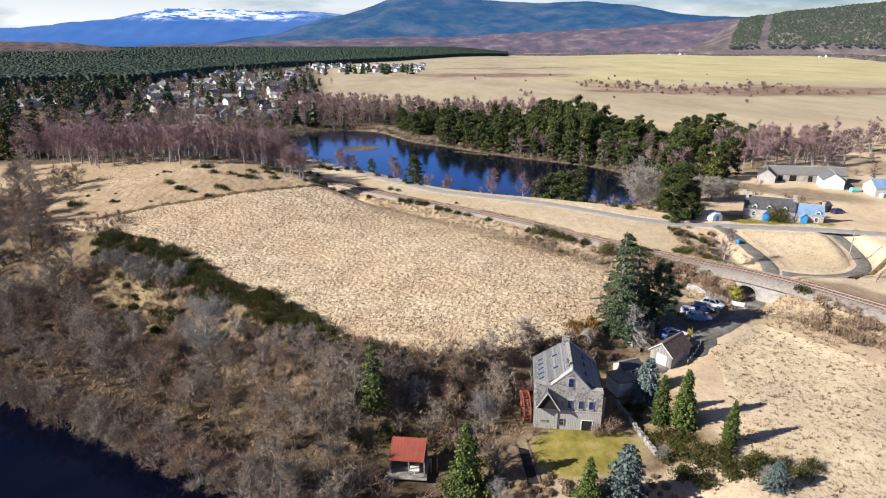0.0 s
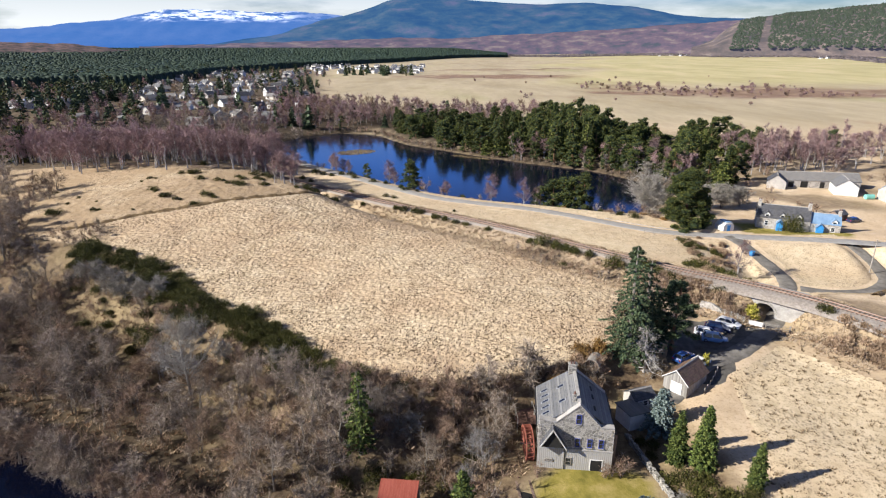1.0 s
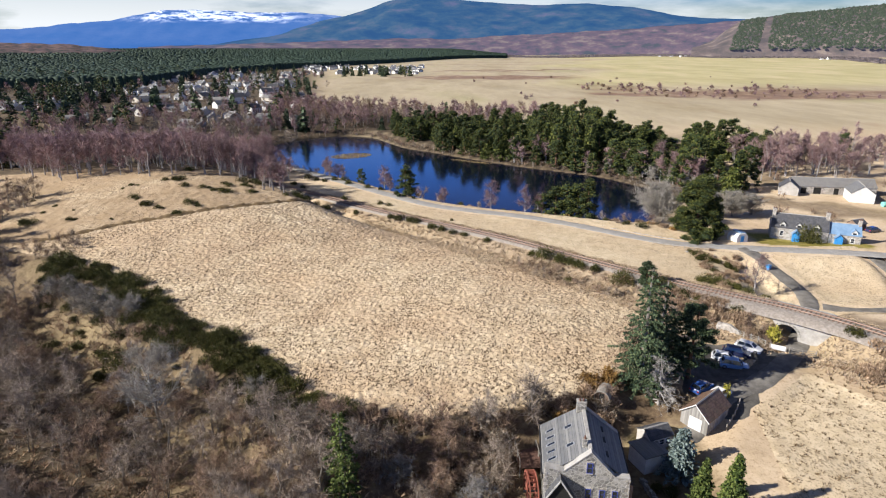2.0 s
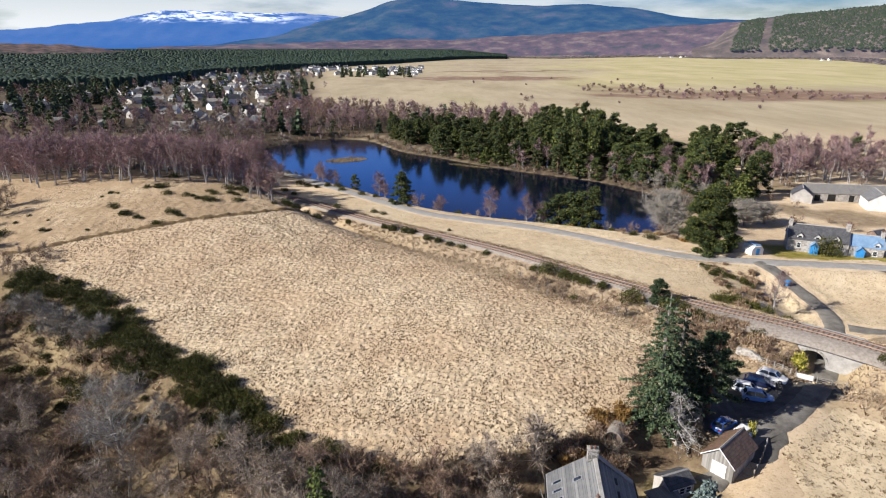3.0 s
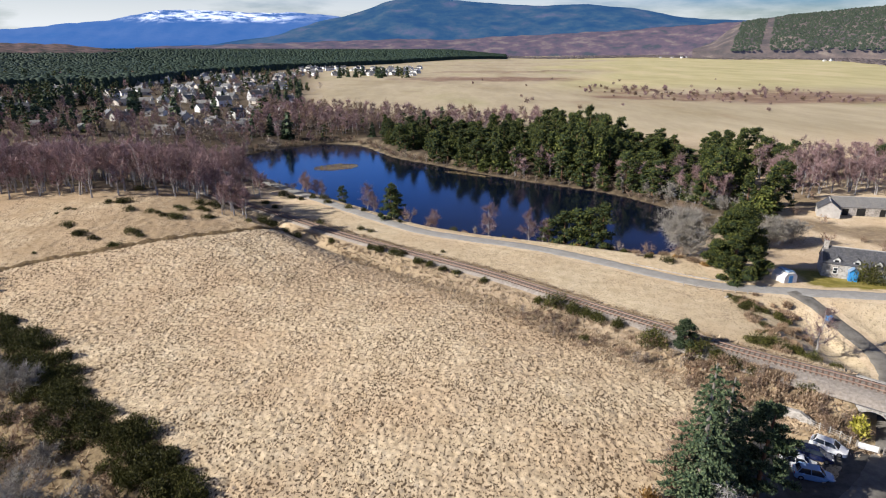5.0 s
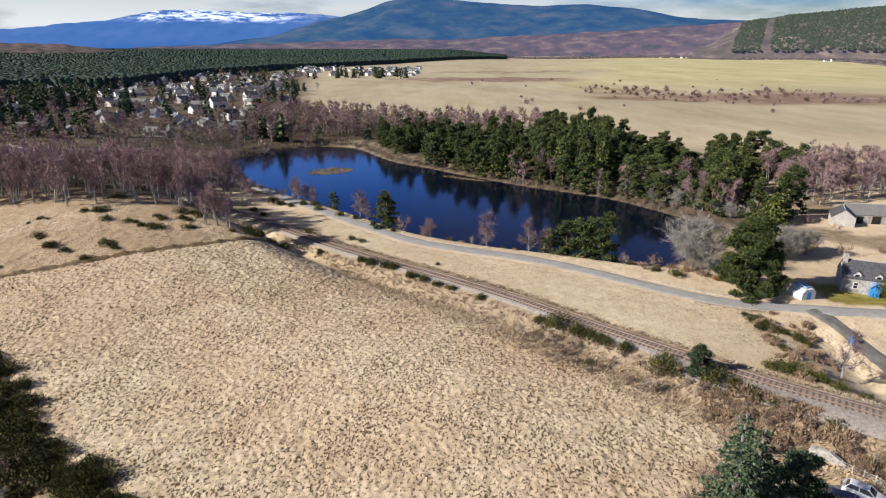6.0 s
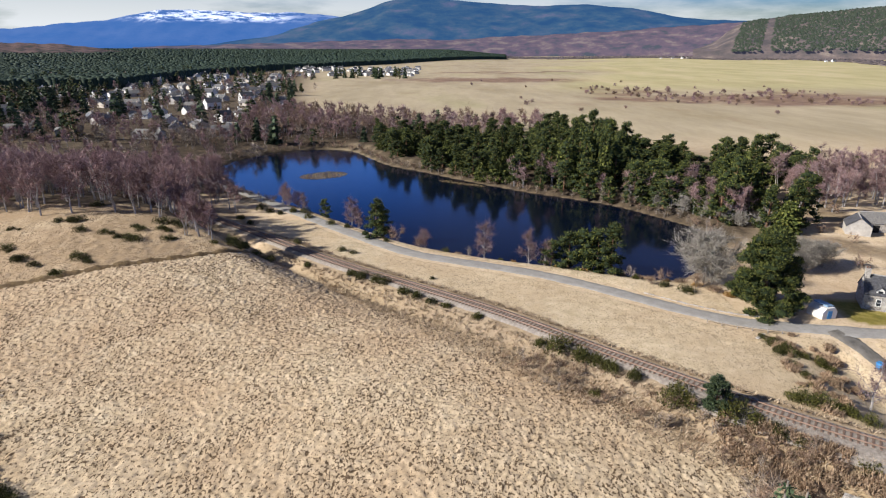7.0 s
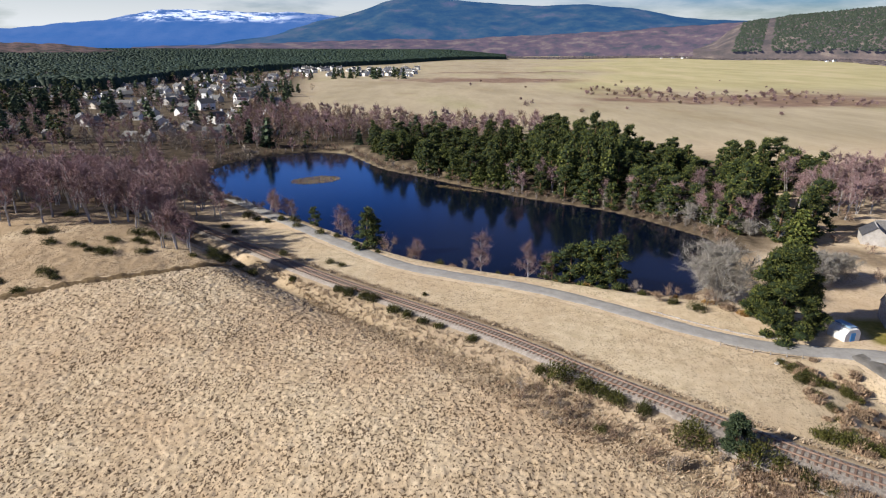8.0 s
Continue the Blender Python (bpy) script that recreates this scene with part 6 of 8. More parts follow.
M_STONE = masonry("grey_granite", (0.20, 0.19, 0.17), (0.35, 0.33, 0.30), (0.40, 0.38, 0.34))
M_COTTAGE = masonry("pale_cottage_stone", (0.30, 0.27, 0.24), (0.44, 0.41, 0.37), (0.46, 0.43, 0.39), 0.4)
M_SLATE = slates("blue_grey_slate", (0.10, 0.102, 0.106), (0.19, 0.188, 0.186), (0.24, 0.235, 0.20), 0.5)
M_DARKSLATE = slates("dark_slate", (0.055, 0.056, 0.062), (0.10, 0.10, 0.11), (0.13, 0.12, 0.09), 0.3)
M_PALEROOF = slates("pale_weathered_roof", (0.16, 0.155, 0.15), (0.23, 0.22, 0.21), (0.25, 0.22, 0.17), 0.5)
M_MOSSROOF = slates("mossy_brown_tiles", (0.11, 0.065, 0.045), (0.20, 0.13, 0.09), (0.10, 0.09, 0.04), 0.7)
M_BLUEROOF = simple("faded_blue_sheet_roof", (0.16, 0.27, 0.42), (0.25, 0.37, 0.52), 0.8, 0.45, 0.1, bump=0.05)
M_REDROOF = simple("faded_red_sheet_roof", (0.30, 0.075, 0.05), (0.42, 0.125, 0.09), 0.7, 0.5, 0.0, bump=0.1, stretch=(6, 0.5, 1))
M_WHITEWALL = simple("white_render", (0.62, 0.61, 0.58), (0.80, 0.79, 0.76), 0.7, 0.8)
M_GREYHARL = simple("grey_harling", (0.36, 0.34, 0.31), (0.52, 0.49, 0.45), 0.8, 0.9)
M_BOARD = boards("silvered_boards", (0.36, 0.345, 0.32), (0.60, 0.58, 0.54), 0.24)
M_GREYBOARD = boards("grey_garage_boards", (0.20, 0.19, 0.175), (0.36, 0.345, 0.32), 0.22)
M_BROWNBOARD = boards("brown_boards", (0.13, 0.085, 0.06), (0.26, 0.19, 0.15), 0.2)
M_DECK = simple("red_brown_decking", (0.11, 0.06, 0.045), (0.20, 0.115, 0.09), 1.2, 0.8)
M_OLDWOOD = simple("old_grey_wood", (0.20, 0.18, 0.155), (0.40, 0.37, 0.33), 1.4, 0.85)
M_PALEWOOD = simple("pale_bleached_timber", (0.42, 0.40, 0.36), (0.62, 0.59, 0.54), 1.4, 0.8)
M_BLUEPAINT = simple("bright_blue_paint", (0.03, 0.22, 0.55), (0.06, 0.33, 0.68), 1.0, 0.45, bump=0.05)
# Blue frame paint, strengthened for the sky mirrored in the panes.
M_NAVY = simple("blue_frame_with_sky_reflection", (0.035, 0.055, 0.26), (0.06, 0.09, 0.36), 1.0, 0.5, bump=0.05)
M_WHITEPAINT = simple("white_paint", (0.70, 0.69, 0.67), (0.82, 0.81, 0.80), 1.5, 0.5, bump=0.05)
# Doorways, loft and culvert mouths are near-black panels: their inner shade as colour.
M_DARK = simple("dark_opening", (0.012, 0.012, 0.012), (0.03, 0.028, 0.025), 1.0, 0.9)
M_IRON = simple("dark_iron", (0.05, 0.05, 0.052), (0.10, 0.095, 0.09), 2.0, 0.55, 0.7)
M_REDWHEEL = simple("red_oxide_timber", (0.20, 0.06, 0.04), (0.32, 0.11, 0.075), 1.2, 0.7)
M_LEAD = simple("dull_lead_sheet", (0.20, 0.205, 0.215), (0.33, 0.335, 0.345), 1.5, 0.5, 0.3, bump=0.05)
M_CONCRETE = simple("weathered_concrete", (0.30, 0.285, 0.265), (0.46, 0.44, 0.41), 0.7, 0.9)


def glass_pane():
    k = Mat("window_glass", 0.06, 0.0, 0.6)
    return k.color(k.ramp(k.noise(0.7, 3, 0.5, k.tc), (0.3, (0.012, 0.016, 0.022)), (0.7, (0.035, 0.042, 0.055))))


M_PANE = glass_pane()


def window(parent, x, y, z, w, h, turn=0.0, frame_mat=None, sill=True, name="window"):
    """A window on a wall: surround, pane set back in it, a glazing bar, and a sill. turn 0 faces -y."""
    fm = frame_mat or M_WHITEPAINT
    m = Matrix.Translation((x, y, z)) @ Matrix.Rotation(turn, 4, "Z")
    t = max(0.07, min(w, h) * 0.1)
    sh = Shape()
    sh.box(-w / 2, -0.07, 0, -w / 2 + t, 0.06, h, m).box(w / 2 - t, -0.07, 0, w / 2, 0.06, h, m)
    sh.box(-w / 2 + t, -0.07, h - t, w / 2 - t, 0.06, h, m).box(-w / 2 + t, -0.07, 0, w / 2 - t, 0.06, t, m)
    sh.box(-w / 2 + t, -0.045, h * 0.5 - 0.025, w / 2 - t, 0.03, h * 0.5 + 0.025, m)
    win = part(name, sh, fm, parent)
    part("pane", Shape().box(-w / 2 + t, -0.02, t, w / 2 - t, 0.02, h - t, m), M_PANE, win)
    if sill:
        part("sill", Shape().box(-w / 2 - 0.08, -0.13, -0.09, w / 2 + 0.08, 0.05, 0, m), M_CONCRETE, win)
    return win


def door(parent, x, y, z, w, h, turn, mat, label=""):
    m = Matrix.Translation((x, y, z)) @ Matrix.Rotation(turn, 4, "Z")
    d = part("door", Shape().box(-w / 2, -0.05, 0, w / 2, 0.04, h, m), mat, parent, label)
    part("door_frame", Shape().box(-w / 2 - 0.1, -0.08, 0, -w / 2, 0.05, h + 0.1, m).box(w / 2, -0.08, 0, w / 2 + 0.1, 0.05, h + 0.1, m).box(-w / 2, -0.08, h, w / 2, 0.05, h + 0.1, m), M_WHITEPAINT, d)
    return d


def gable_walls(parent, L, W, eaves, ridge, mat, deep=0.6):
    """Four walls with gables at both ends; the long side lies along x."""
    sh = Shape()
    prof = [(-W / 2, -deep), (W / 2, -deep), (W / 2, eaves), (0, ridge), (-W / 2, eaves)]
    m = Matrix.Rotation(radians(90), 4, "Z")
    sh.prism(prof, -L / 2, L / 2, m)
    return part("wall", sh, mat, parent)


def gable_roof(parent, L, W, eaves, ridge, mat, over=0.25, thick=0.14, mats=None):
    """Two roof slopes with thickness, an overhang, and a ridge cap."""
    s = (ridge - eaves) / (W / 2)
    out = []
    for sg, mm in ((-1, mat), (1, mats or mat)):
        sh = Shape()
        y1, z1 = sg * (W / 2 + over), eaves - s * over
        p = [(-L / 2 - over, 0, ridge + 0.03), (L / 2 + over, 0, ridge + 0.03), (L / 2 + over, y1, z1 + 0.03), (-L / 2 - over, y1, z1 + 0.03)]
        q = [(a, b, c + thick) for a, b, c in p]
        f = [(0, 1, 2, 3), (7, 6, 5, 4), (0, 4, 5, 1), (1, 5, 6, 2), (2, 6, 7, 3), (3, 7, 4, 0)]
        sh.add(p + q, f)
        out.append(part("roof_slope", sh, mm, parent))
    part("ridge_cap", Shape().prism([(-0.14, ridge + thick - 0.02), (0.14, ridge + thick - 0.02), (0.0, ridge + thick + 0.12)], -L / 2 - over, L / 2 + over, Matrix.Rotation(radians(90), 4, "Z")), M_CONCRETE, parent)
    return out


def chimney(parent, x, y, z0, z1, w=0.9, d=0.6, mat=None, pots=2):
    c = part("chimney", Shape().box(x - w / 2, y - d / 2, z0, x + w / 2, y + d / 2, z1).box(x - w / 2 - 0.06, y - d / 2 - 0.06, z1, x + w / 2 + 0.06, y + d / 2 + 0.06, z1 + 0.14), mat or M_STONE, parent)
    for i in range(pots):
        px = x + (i - (pots - 1) / 2) * 0.4
        part("chimney_pot", Shape().tube([(px, y, z1 + 0.1), (px, y, z1 + 0.5)], [0.13, 0.11], 8), M_DECK, c)
    return c


def at(x, y, turn=0.0, dz=0.0, z=None):
    return pose(x, y, (float(ground_z(x, y)[0]) if z is None else z) + dz, 0, 0, turn)


# ---------------------------------------------------------------- the mill house
def mill_house():
    h = thing("mill_house", at(17.75, 71.6, -7.5, z=-4.45) @ Matrix.Scale(0.96, 4), "tall grey stone mill house with slate roof and boarded lower storey", "house")
    y0, y1 = -4.7, 4.7
    # rubble walls: front and back gables with raised shoulders, long sides
    front = [(-4.6, -0.8), (4.6, -0.8), (4.6, 6.7), (3.0, 6.7), (0.25, 9.7), (-2.5, 7.1), (-4.6, 7.4)]
    part("front_wall", Shape().prism(front, y0, y0 + 0.6), M_STONE, h)
    back = [(-4.4, -0.8), (4.4, -0.8), (4.4, 6.0), (0.25, 9.3), (-4.4, 6.2)]
    part("back_wall", Shape().prism(back, y1 - 0.6, y1), M_STONE, h)
    for x in (-4.45, 3.85):
        part("side_wall", Shape().box(x, y0 + 0.6, -0.8, x + 0.6, y1 - 0.6, 6.05), M_STONE, h)
    # two slopes, the west one paler in the light
    for sx, xe, ze, nm in ((-1, -4.75, 5.95, "west"), (1, 4.75, 5.85, "east")):
        sh = Shape()
        p = [(0.25, y0 + 0.6, 9.28), (0.25, y1 + 0.15, 9.28), (xe, y1 + 0.15, ze), (xe, y0 + 0.6, ze)]
        sh.add(p + [(a, b, c + 0.16) for a, b, c in p], [(0, 1, 2, 3), (7, 6, 5, 4), (0, 4, 5, 1), (1, 5, 6, 2), (2, 6, 7, 3), (3, 7, 4, 0)])
        part("roof_slope", sh, M_SLATE, h)
    part("ridge_cap", Shape().box(0.05, y0 + 0.5, 9.40, 0.45, y1 + 0.15, 9.58), M_CONCRETE, h)
    # stone copings on the gable
    for (xa, za), (xb, zb) in (((-2.5, 7.1), (0.25, 9.7)), ((0.25, 9.7), (3.0, 6.7)), ((-4.6, 7.4), (-2.5, 7.1)), ((3.0, 6.7), (4.6, 6.7))):
        m = Shape().add([(xa, y0 - 0.06, za), (xb, y0 - 0.06, zb), (xb, y0 + 0.72, zb), (xa, y0 + 0.72, za), (xa, y0 - 0.06, za + 0.16), (xb, y0 - 0.06, zb + 0.16), (xb, y0 + 0.72, zb + 0.16), (xa, y0 + 0.72, za + 0.16)], [(3, 2, 1, 0), (4, 5, 6, 7), (0, 1, 5, 4), (1, 2, 6, 5), (2, 3, 7, 6), (3, 0, 4, 7)])
        part("coping", m, M_CONCRETE, h)
    # lead-grey verge on the far end of the east slope
    part("verge", Shape().add([(0.3, y1 - 0.5, 9.5), (4.7, y1 - 0.5, 6.05), (4.7, y1 + 0.2, 6.05), (0.3, y1 + 0.2, 9.5), (0.3, y1 - 0.5, 9.62), (4.7, y1 - 0.5, 6.17), (4.7, y1 + 0.2, 6.17), (0.3, y1 + 0.2, 9.62)], [(3, 2, 1, 0), (4, 5, 6, 7), (0, 1, 5, 4), (1, 2, 6, 5), (2, 3, 7, 6), (3, 0, 4, 7)]), M_CONCRETE, h)
    chimney(h, 0.0, y1 - 0.6, 8.2, 10.4, 1.1, 0.8)
    chimney(h, -0.3, y0 + 1.9, 9.0, 10.0, 0.4, 0.4, None, 1)
    # roof lights on the west slope, in two rows, and the east slope
    s = (9.28 - 5.95) / 5.0
    for x, y, w, d in ((-1.7, -1.4, 0.95, 0.6), (-1.7, 2.0, 0.95, 0.6), (-3.7, -2.4, 1.1, 0.45), (-3.7, -1.1, 1.1, 0.45), (-3.7, 0.2, 1.1, 0.45), (-3.7, 1.5, 1.1, 0.45), (-3.7, 2.8, 1.1, 0.45)):
        z = 9.28 + (x - 0.25) * s + 0.2
        rl = part("roof_light", Shape().add([(x - w / 2, y - d / 2, z - w / 2 * s), (x + w / 2, y - d / 2, z + w / 2 * s), (x + w / 2, y + d / 2, z + w / 2 * s), (x - w / 2, y + d / 2, z - w / 2 * s), (x - w / 2, y - d / 2, z - w / 2 * s - 0.1), (x + w / 2, y - d / 2, z + w / 2 * s - 0.1), (x + w / 2, y + d / 2, z + w / 2 * s - 0.1), (x - w / 2, y + d / 2, z - w / 2 * s - 0.1)], [(0, 1, 2, 3), (7, 6, 5, 4), (4, 5, 1, 0), (5, 6, 2, 1), (6, 7, 3, 2), (7, 4, 0, 3)]), M_LEAD, h)
        k = 0.36
        part("pane", Shape().add([(x - w * k, y - d * k, z - w * k * s + 0.015), (x + w * k, y - d * k, z + w * k * s + 0.015), (x + w * k, y + d * k, z + w * k * s + 0.015), (x - w * k, y + d * k, z - w * k * s + 0.015)], [(0, 1, 2, 3)]), M_PANE, rl)
    for y in (-2.2, 0.4, 2.4):
        z = 9.28 - 2.0 * (9.28 - 5.85) / 4.5 + 0.2
        part("roof_light", Shape().box(2.1, y - 0.45, z - 0.2, 2.5, y + 0.45, z - 0.02), M_IRON, h)
    # windows of the front
    window(h, 0.2, y0 - 0.02, 7.1, 0.65, 1.35, 0, M_NAVY)
    for x in (0.25, 1.75, 3.15):
        window(h, x, y0 - 0.02, 3.75, 0.6, 1.25, 0, M_NAVY)
    # boarded lower storey, board by board, a little proud of the wall
    n = 38
    board = Shape().box(-0.118, -0.03, 0, 0.118, 0.03, 1.0).mesh("board", M_BOARD)
    for i in range(n):
        x = -4.65 + 9.3 * (i + 0.5) / n
        o = new("board", board)
        o.parent = h
        top = 4.0 if x < -1.2 else 3.25
        o.matrix_basis = Matrix.LocRotScale((x, y0 - 0.06 - 0.012 * (i % 2), -0.3), None, (1, 1, top + 0.3 + 0.04 * sin(i * 2.7)))
    part("string_course", Shape().box(-1.25, y0 - 0.16, 3.25, 4.7, y0, 3.42), M_CONCRETE, h)
    part("gutter_pipe", Shape().tube([(-1.25, y0 - 0.16, 0), (-1.25, y0 - 0.16, 3.9)], [0.05, 0.05], 6), M_IRON, h)
    window(h, -3.2, y0 - 0.12, 1.35, 1.0, 0.35, 0, M_OLDWOOD, False)
    window(h, -0.75, y0 - 0.12, 0.95, 0.75, 1.15, 0, M_OLDWOOD, False)
    d = part("doorway", Shape().box(2.05, y0 - 0.11, -0.2, 3.45, y0 - 0.09, 1.95), M_DARK, h, "dark open doorway")
    part("door_frame", Shape().box(1.95, y0 - 0.15, -0.2, 2.05, y0 - 0.08, 2.05).box(3.45, y0 - 0.15, -0.2, 3.55, y0 - 0.08, 2.05).box(2.05, y0 - 0.15, 1.95, 3.45, y0 - 0.08, 2.05), M_WHITEPAINT, d)
    # hoist gable: a small steep roof over a dark loft opening
    hg = part("hoist_gable", Shape().prism([(-4.3, 4.0), (-1.5, 4.0), (-2.9, 6.5)], y0 - 0.9, y0), M_DARK, h, "dark loft opening under a small gable")
    for xa, xb in ((-2.9, -4.45), (-2.9, -1.2)):
        zb = 3.85
        part("gable_roof", Shape().add([(xa, y0 - 1.1, 6.62), (xb, y0 - 1.1, zb), (xb, y0, zb), (xa, y0, 6.62), (xa, y0 - 1.1, 6.76), (xb, y0 - 1.1, zb + 0.14), (xb, y0, zb + 0.14), (xa, y0, 6.76)], [(3, 2, 1, 0), (4, 5, 6, 7), (0, 1, 5, 4), (1, 2, 6, 5), (2, 3, 7, 6), (3, 0, 4, 7)]), M_DARKSLATE, hg)
    for xb, nm in ((-4.5, "west"), (-1.15, "east")):
        zb = 3.8
        part("barge_board", Shape().add([(-2.9, y0 - 1.18, 6.5), (xb, y0 - 1.18, zb), (xb, y0 - 1.1, zb), (-2.9, y0 - 1.1, 6.5), (-2.9, y0 - 1.18, 6.82), (xb, y0 - 1.18, zb + 0.28), (xb, y0 - 1.1, zb + 0.28), (-2.9, y0 - 1.1, 6.82)], [(3, 2, 1, 0), (4, 5, 6, 7), (0, 1, 5, 4), (1, 2, 6, 5), (2, 3, 7, 6), (3, 0, 4, 7)]), M_BOARD, hg)
    # lintels and jambs of dressed stone round the upper windows
    for x, z, w, hh in ((0.2, 7.1, 0.65, 1.35), (0.25, 3.75, 0.6, 1.25), (1.75, 3.75, 0.6, 1.25), (3.15, 3.75, 0.6, 1.25)):
        part("lintel", Shape().box(x - w / 2 - 0.18, y0 - 0.05, z + hh, x + w / 2 + 0.18, y0 + 0.1, z + hh + 0.22), M_COTTAGE, h)
        for sx in (-1, 1):
            part("jamb", Shape().box(x + sx * (w / 2 + 0.07) - 0.07, y0 - 0.04, z, x + sx * (w / 2 + 0.07) + 0.07, y0 + 0.1, z + hh), M_COTTAGE, h)
    # quoins up both front corners
    for x in (-4.6, 4.6):
        for i in range(11):
            e = 0.42 if i % 2 else 0.26
            part("quoin", Shape().box(x - (0.04 if x < 0 else e), y0 - 0.04, 3.5 + i * 0.3, x + (e if x < 0 else 0.04), y0 + (0.26 if i % 2 else 0.42), 3.5 + i * 0.3 + 0.27), M_COTTAGE, h)
    # gutters along the eaves
    for x, z in ((-4.86, 5.98), (4.86, 5.88)):
        part("gutter", Shape().tube([(x, y0 + 0.6, z), (x, y1 + 0.15, z)], [0.09, 0.09], 6), M_IRON, h)
    # lean-to and porch on the east side
    part("side_porch", Shape().box(4.45, y0 + 0.4, -0.6, 5.1, y0 + 1.6, 5.6), M_BROWNBOARD, h, "narrow brown boarded lean-to")
    return h


mill_house()


def water_wheel():
    w = thing("mill_waterwheel", at(12.0, 70.6, 1.5, z=-3.0), "red-painted timber water wheel against the mill wall", "water wheel")
    R = 2.35
    for x in (-0.45, 0.45):
        n = 24
        sh = Shape()
        for i in range(n):
            a0, a1 = 2 * pi * i / n, 2 * pi * (i + 1) / n
            sh.add([(x + d, r * cos(a), r * sin(a)) for d in (-0.05, 0.05) for a in (a0, a1) for r in (R - 0.3, R)], [(0, 1, 3, 2), (4, 6, 7, 5), (0, 4, 5, 1), (2, 3, 7, 6), (1, 5, 7, 3), (0, 2, 6, 4)])
        part("rim", sh, M_REDWHEEL, w)
        for i in range(6):
            a = pi * i / 6
            part("spoke", Shape().tube([(x, -R * 0.9 * cos(a), -R * 0.9 * sin(a)), (x, R * 0.9 * cos(a), R * 0.9 * sin(a))], [0.06, 0.06], 4), M_REDWHEEL, w)
    for i in range(24):
        a = 2 * pi * (i + 0.5) / 24
        part("paddle", Shape().box(-0.42, R - 0.42, -0.025, 0.42, R - 0.02, 0.025, Matrix.Rotation(a, 4, "X")), M_REDWHEEL, w)
    part("axle", Shape().tube([(-0.9, 0, 0), (0.9, 0, 0)], [0.14, 0.14], 8), M_IRON, w)


water_wheel()


def timber_deck():
    """Raised walk and steps on the wheel's side."""
    d = thing("timber_deck", at(12.6, 76.0, 2, z=-2.6), "red-brown timber landing beside the mill wall", "deck")
    for i in range(12):
        part("plank", Shape().box(-1.6, -2.0 + i * 0.34, 0, 1.2, -1.68 + i * 0.34, 0.06), M_DECK, d)
    for x in (-1.5, 1.1):
        for y in (-1.9, 0, 1.9):
            part("post", Shape().box(x - 0.07, y - 0.07, -3.0, x + 0.07, y + 0.07, 1.0), M_OLDWOOD, d)
        part("rail", Shape().box(x - 0.04, -1.95, 0.9, x + 0.04, 1.95, 1.02), M_OLDWOOD, d)
    s = thing("timber_steps", at(10.2, 77.0, 4, z=-4.4), "weathered timber steps down the bank", "steps")
    for x in (-0.55, 0.55):
        part("stringer", Shape().add([(x - 0.05, -3.4, -1.6), (x + 0.05, -3.4, -1.6), (x + 0.05, 3.4, 2.2), (x - 0.05, 3.4, 2.2), (x - 0.05, -3.4, -1.3), (x + 0.05, -3.4, -1.3), (x + 0.05, 3.4, 2.5), (x - 0.05, 3.4, 2.5)], [(3, 2, 1, 0), (4, 5, 6, 7), (0, 1, 5, 4), (1, 2, 6, 5), (2, 3, 7, 6), (3, 0, 4, 7)]), M_OLDWOOD, s)
    for i in range(18):
        y = -3.3 + i * 0.385
        z = -1.35 + (y + 3.4) * 0.559
        part("tread", Shape().box(-0.5, y - 0.13, z, 0.5, y + 0.13, z + 0.05), M_OLDWOOD, s)
    lo = thing("lower_landing", at(11.4, 66.8, 2, z=-4.9), "dark red-brown timber landing below the wheel", "deck")
    for i in range(7):
        part("plank", Shape().box(-1.3, -1.2 + i * 0.34, 0, 1.2, -0.88 + i * 0.34, 0.06), M_DECK, lo)
    for x in (-1.2, 1.1):
        for y in (-1.1, 1.0):
            part("post", Shape().box(x - 0.07, y - 0.07, -2.5, x + 0.07, y + 0.07, 0.9), M_DECK, lo)
    t = thing("tail_race", at(10.9, 61.0, 3, z=float(ground_z(10.9, 61.0)[0])), "narrow timber-sided dark channel below the mill", "channel")
    for x in (-0.9, 0.7):
        part("channel_wall", Shape().box(x, -4.2, -1.5, x + 0.3, 4.2, 0.12), M_BROWNBOARD, t)
    part("channel_bed", Shape().box(-0.6, -4.2, -1.4, 0.7, 4.2, 0.06), M_DARK, t)


timber_deck()


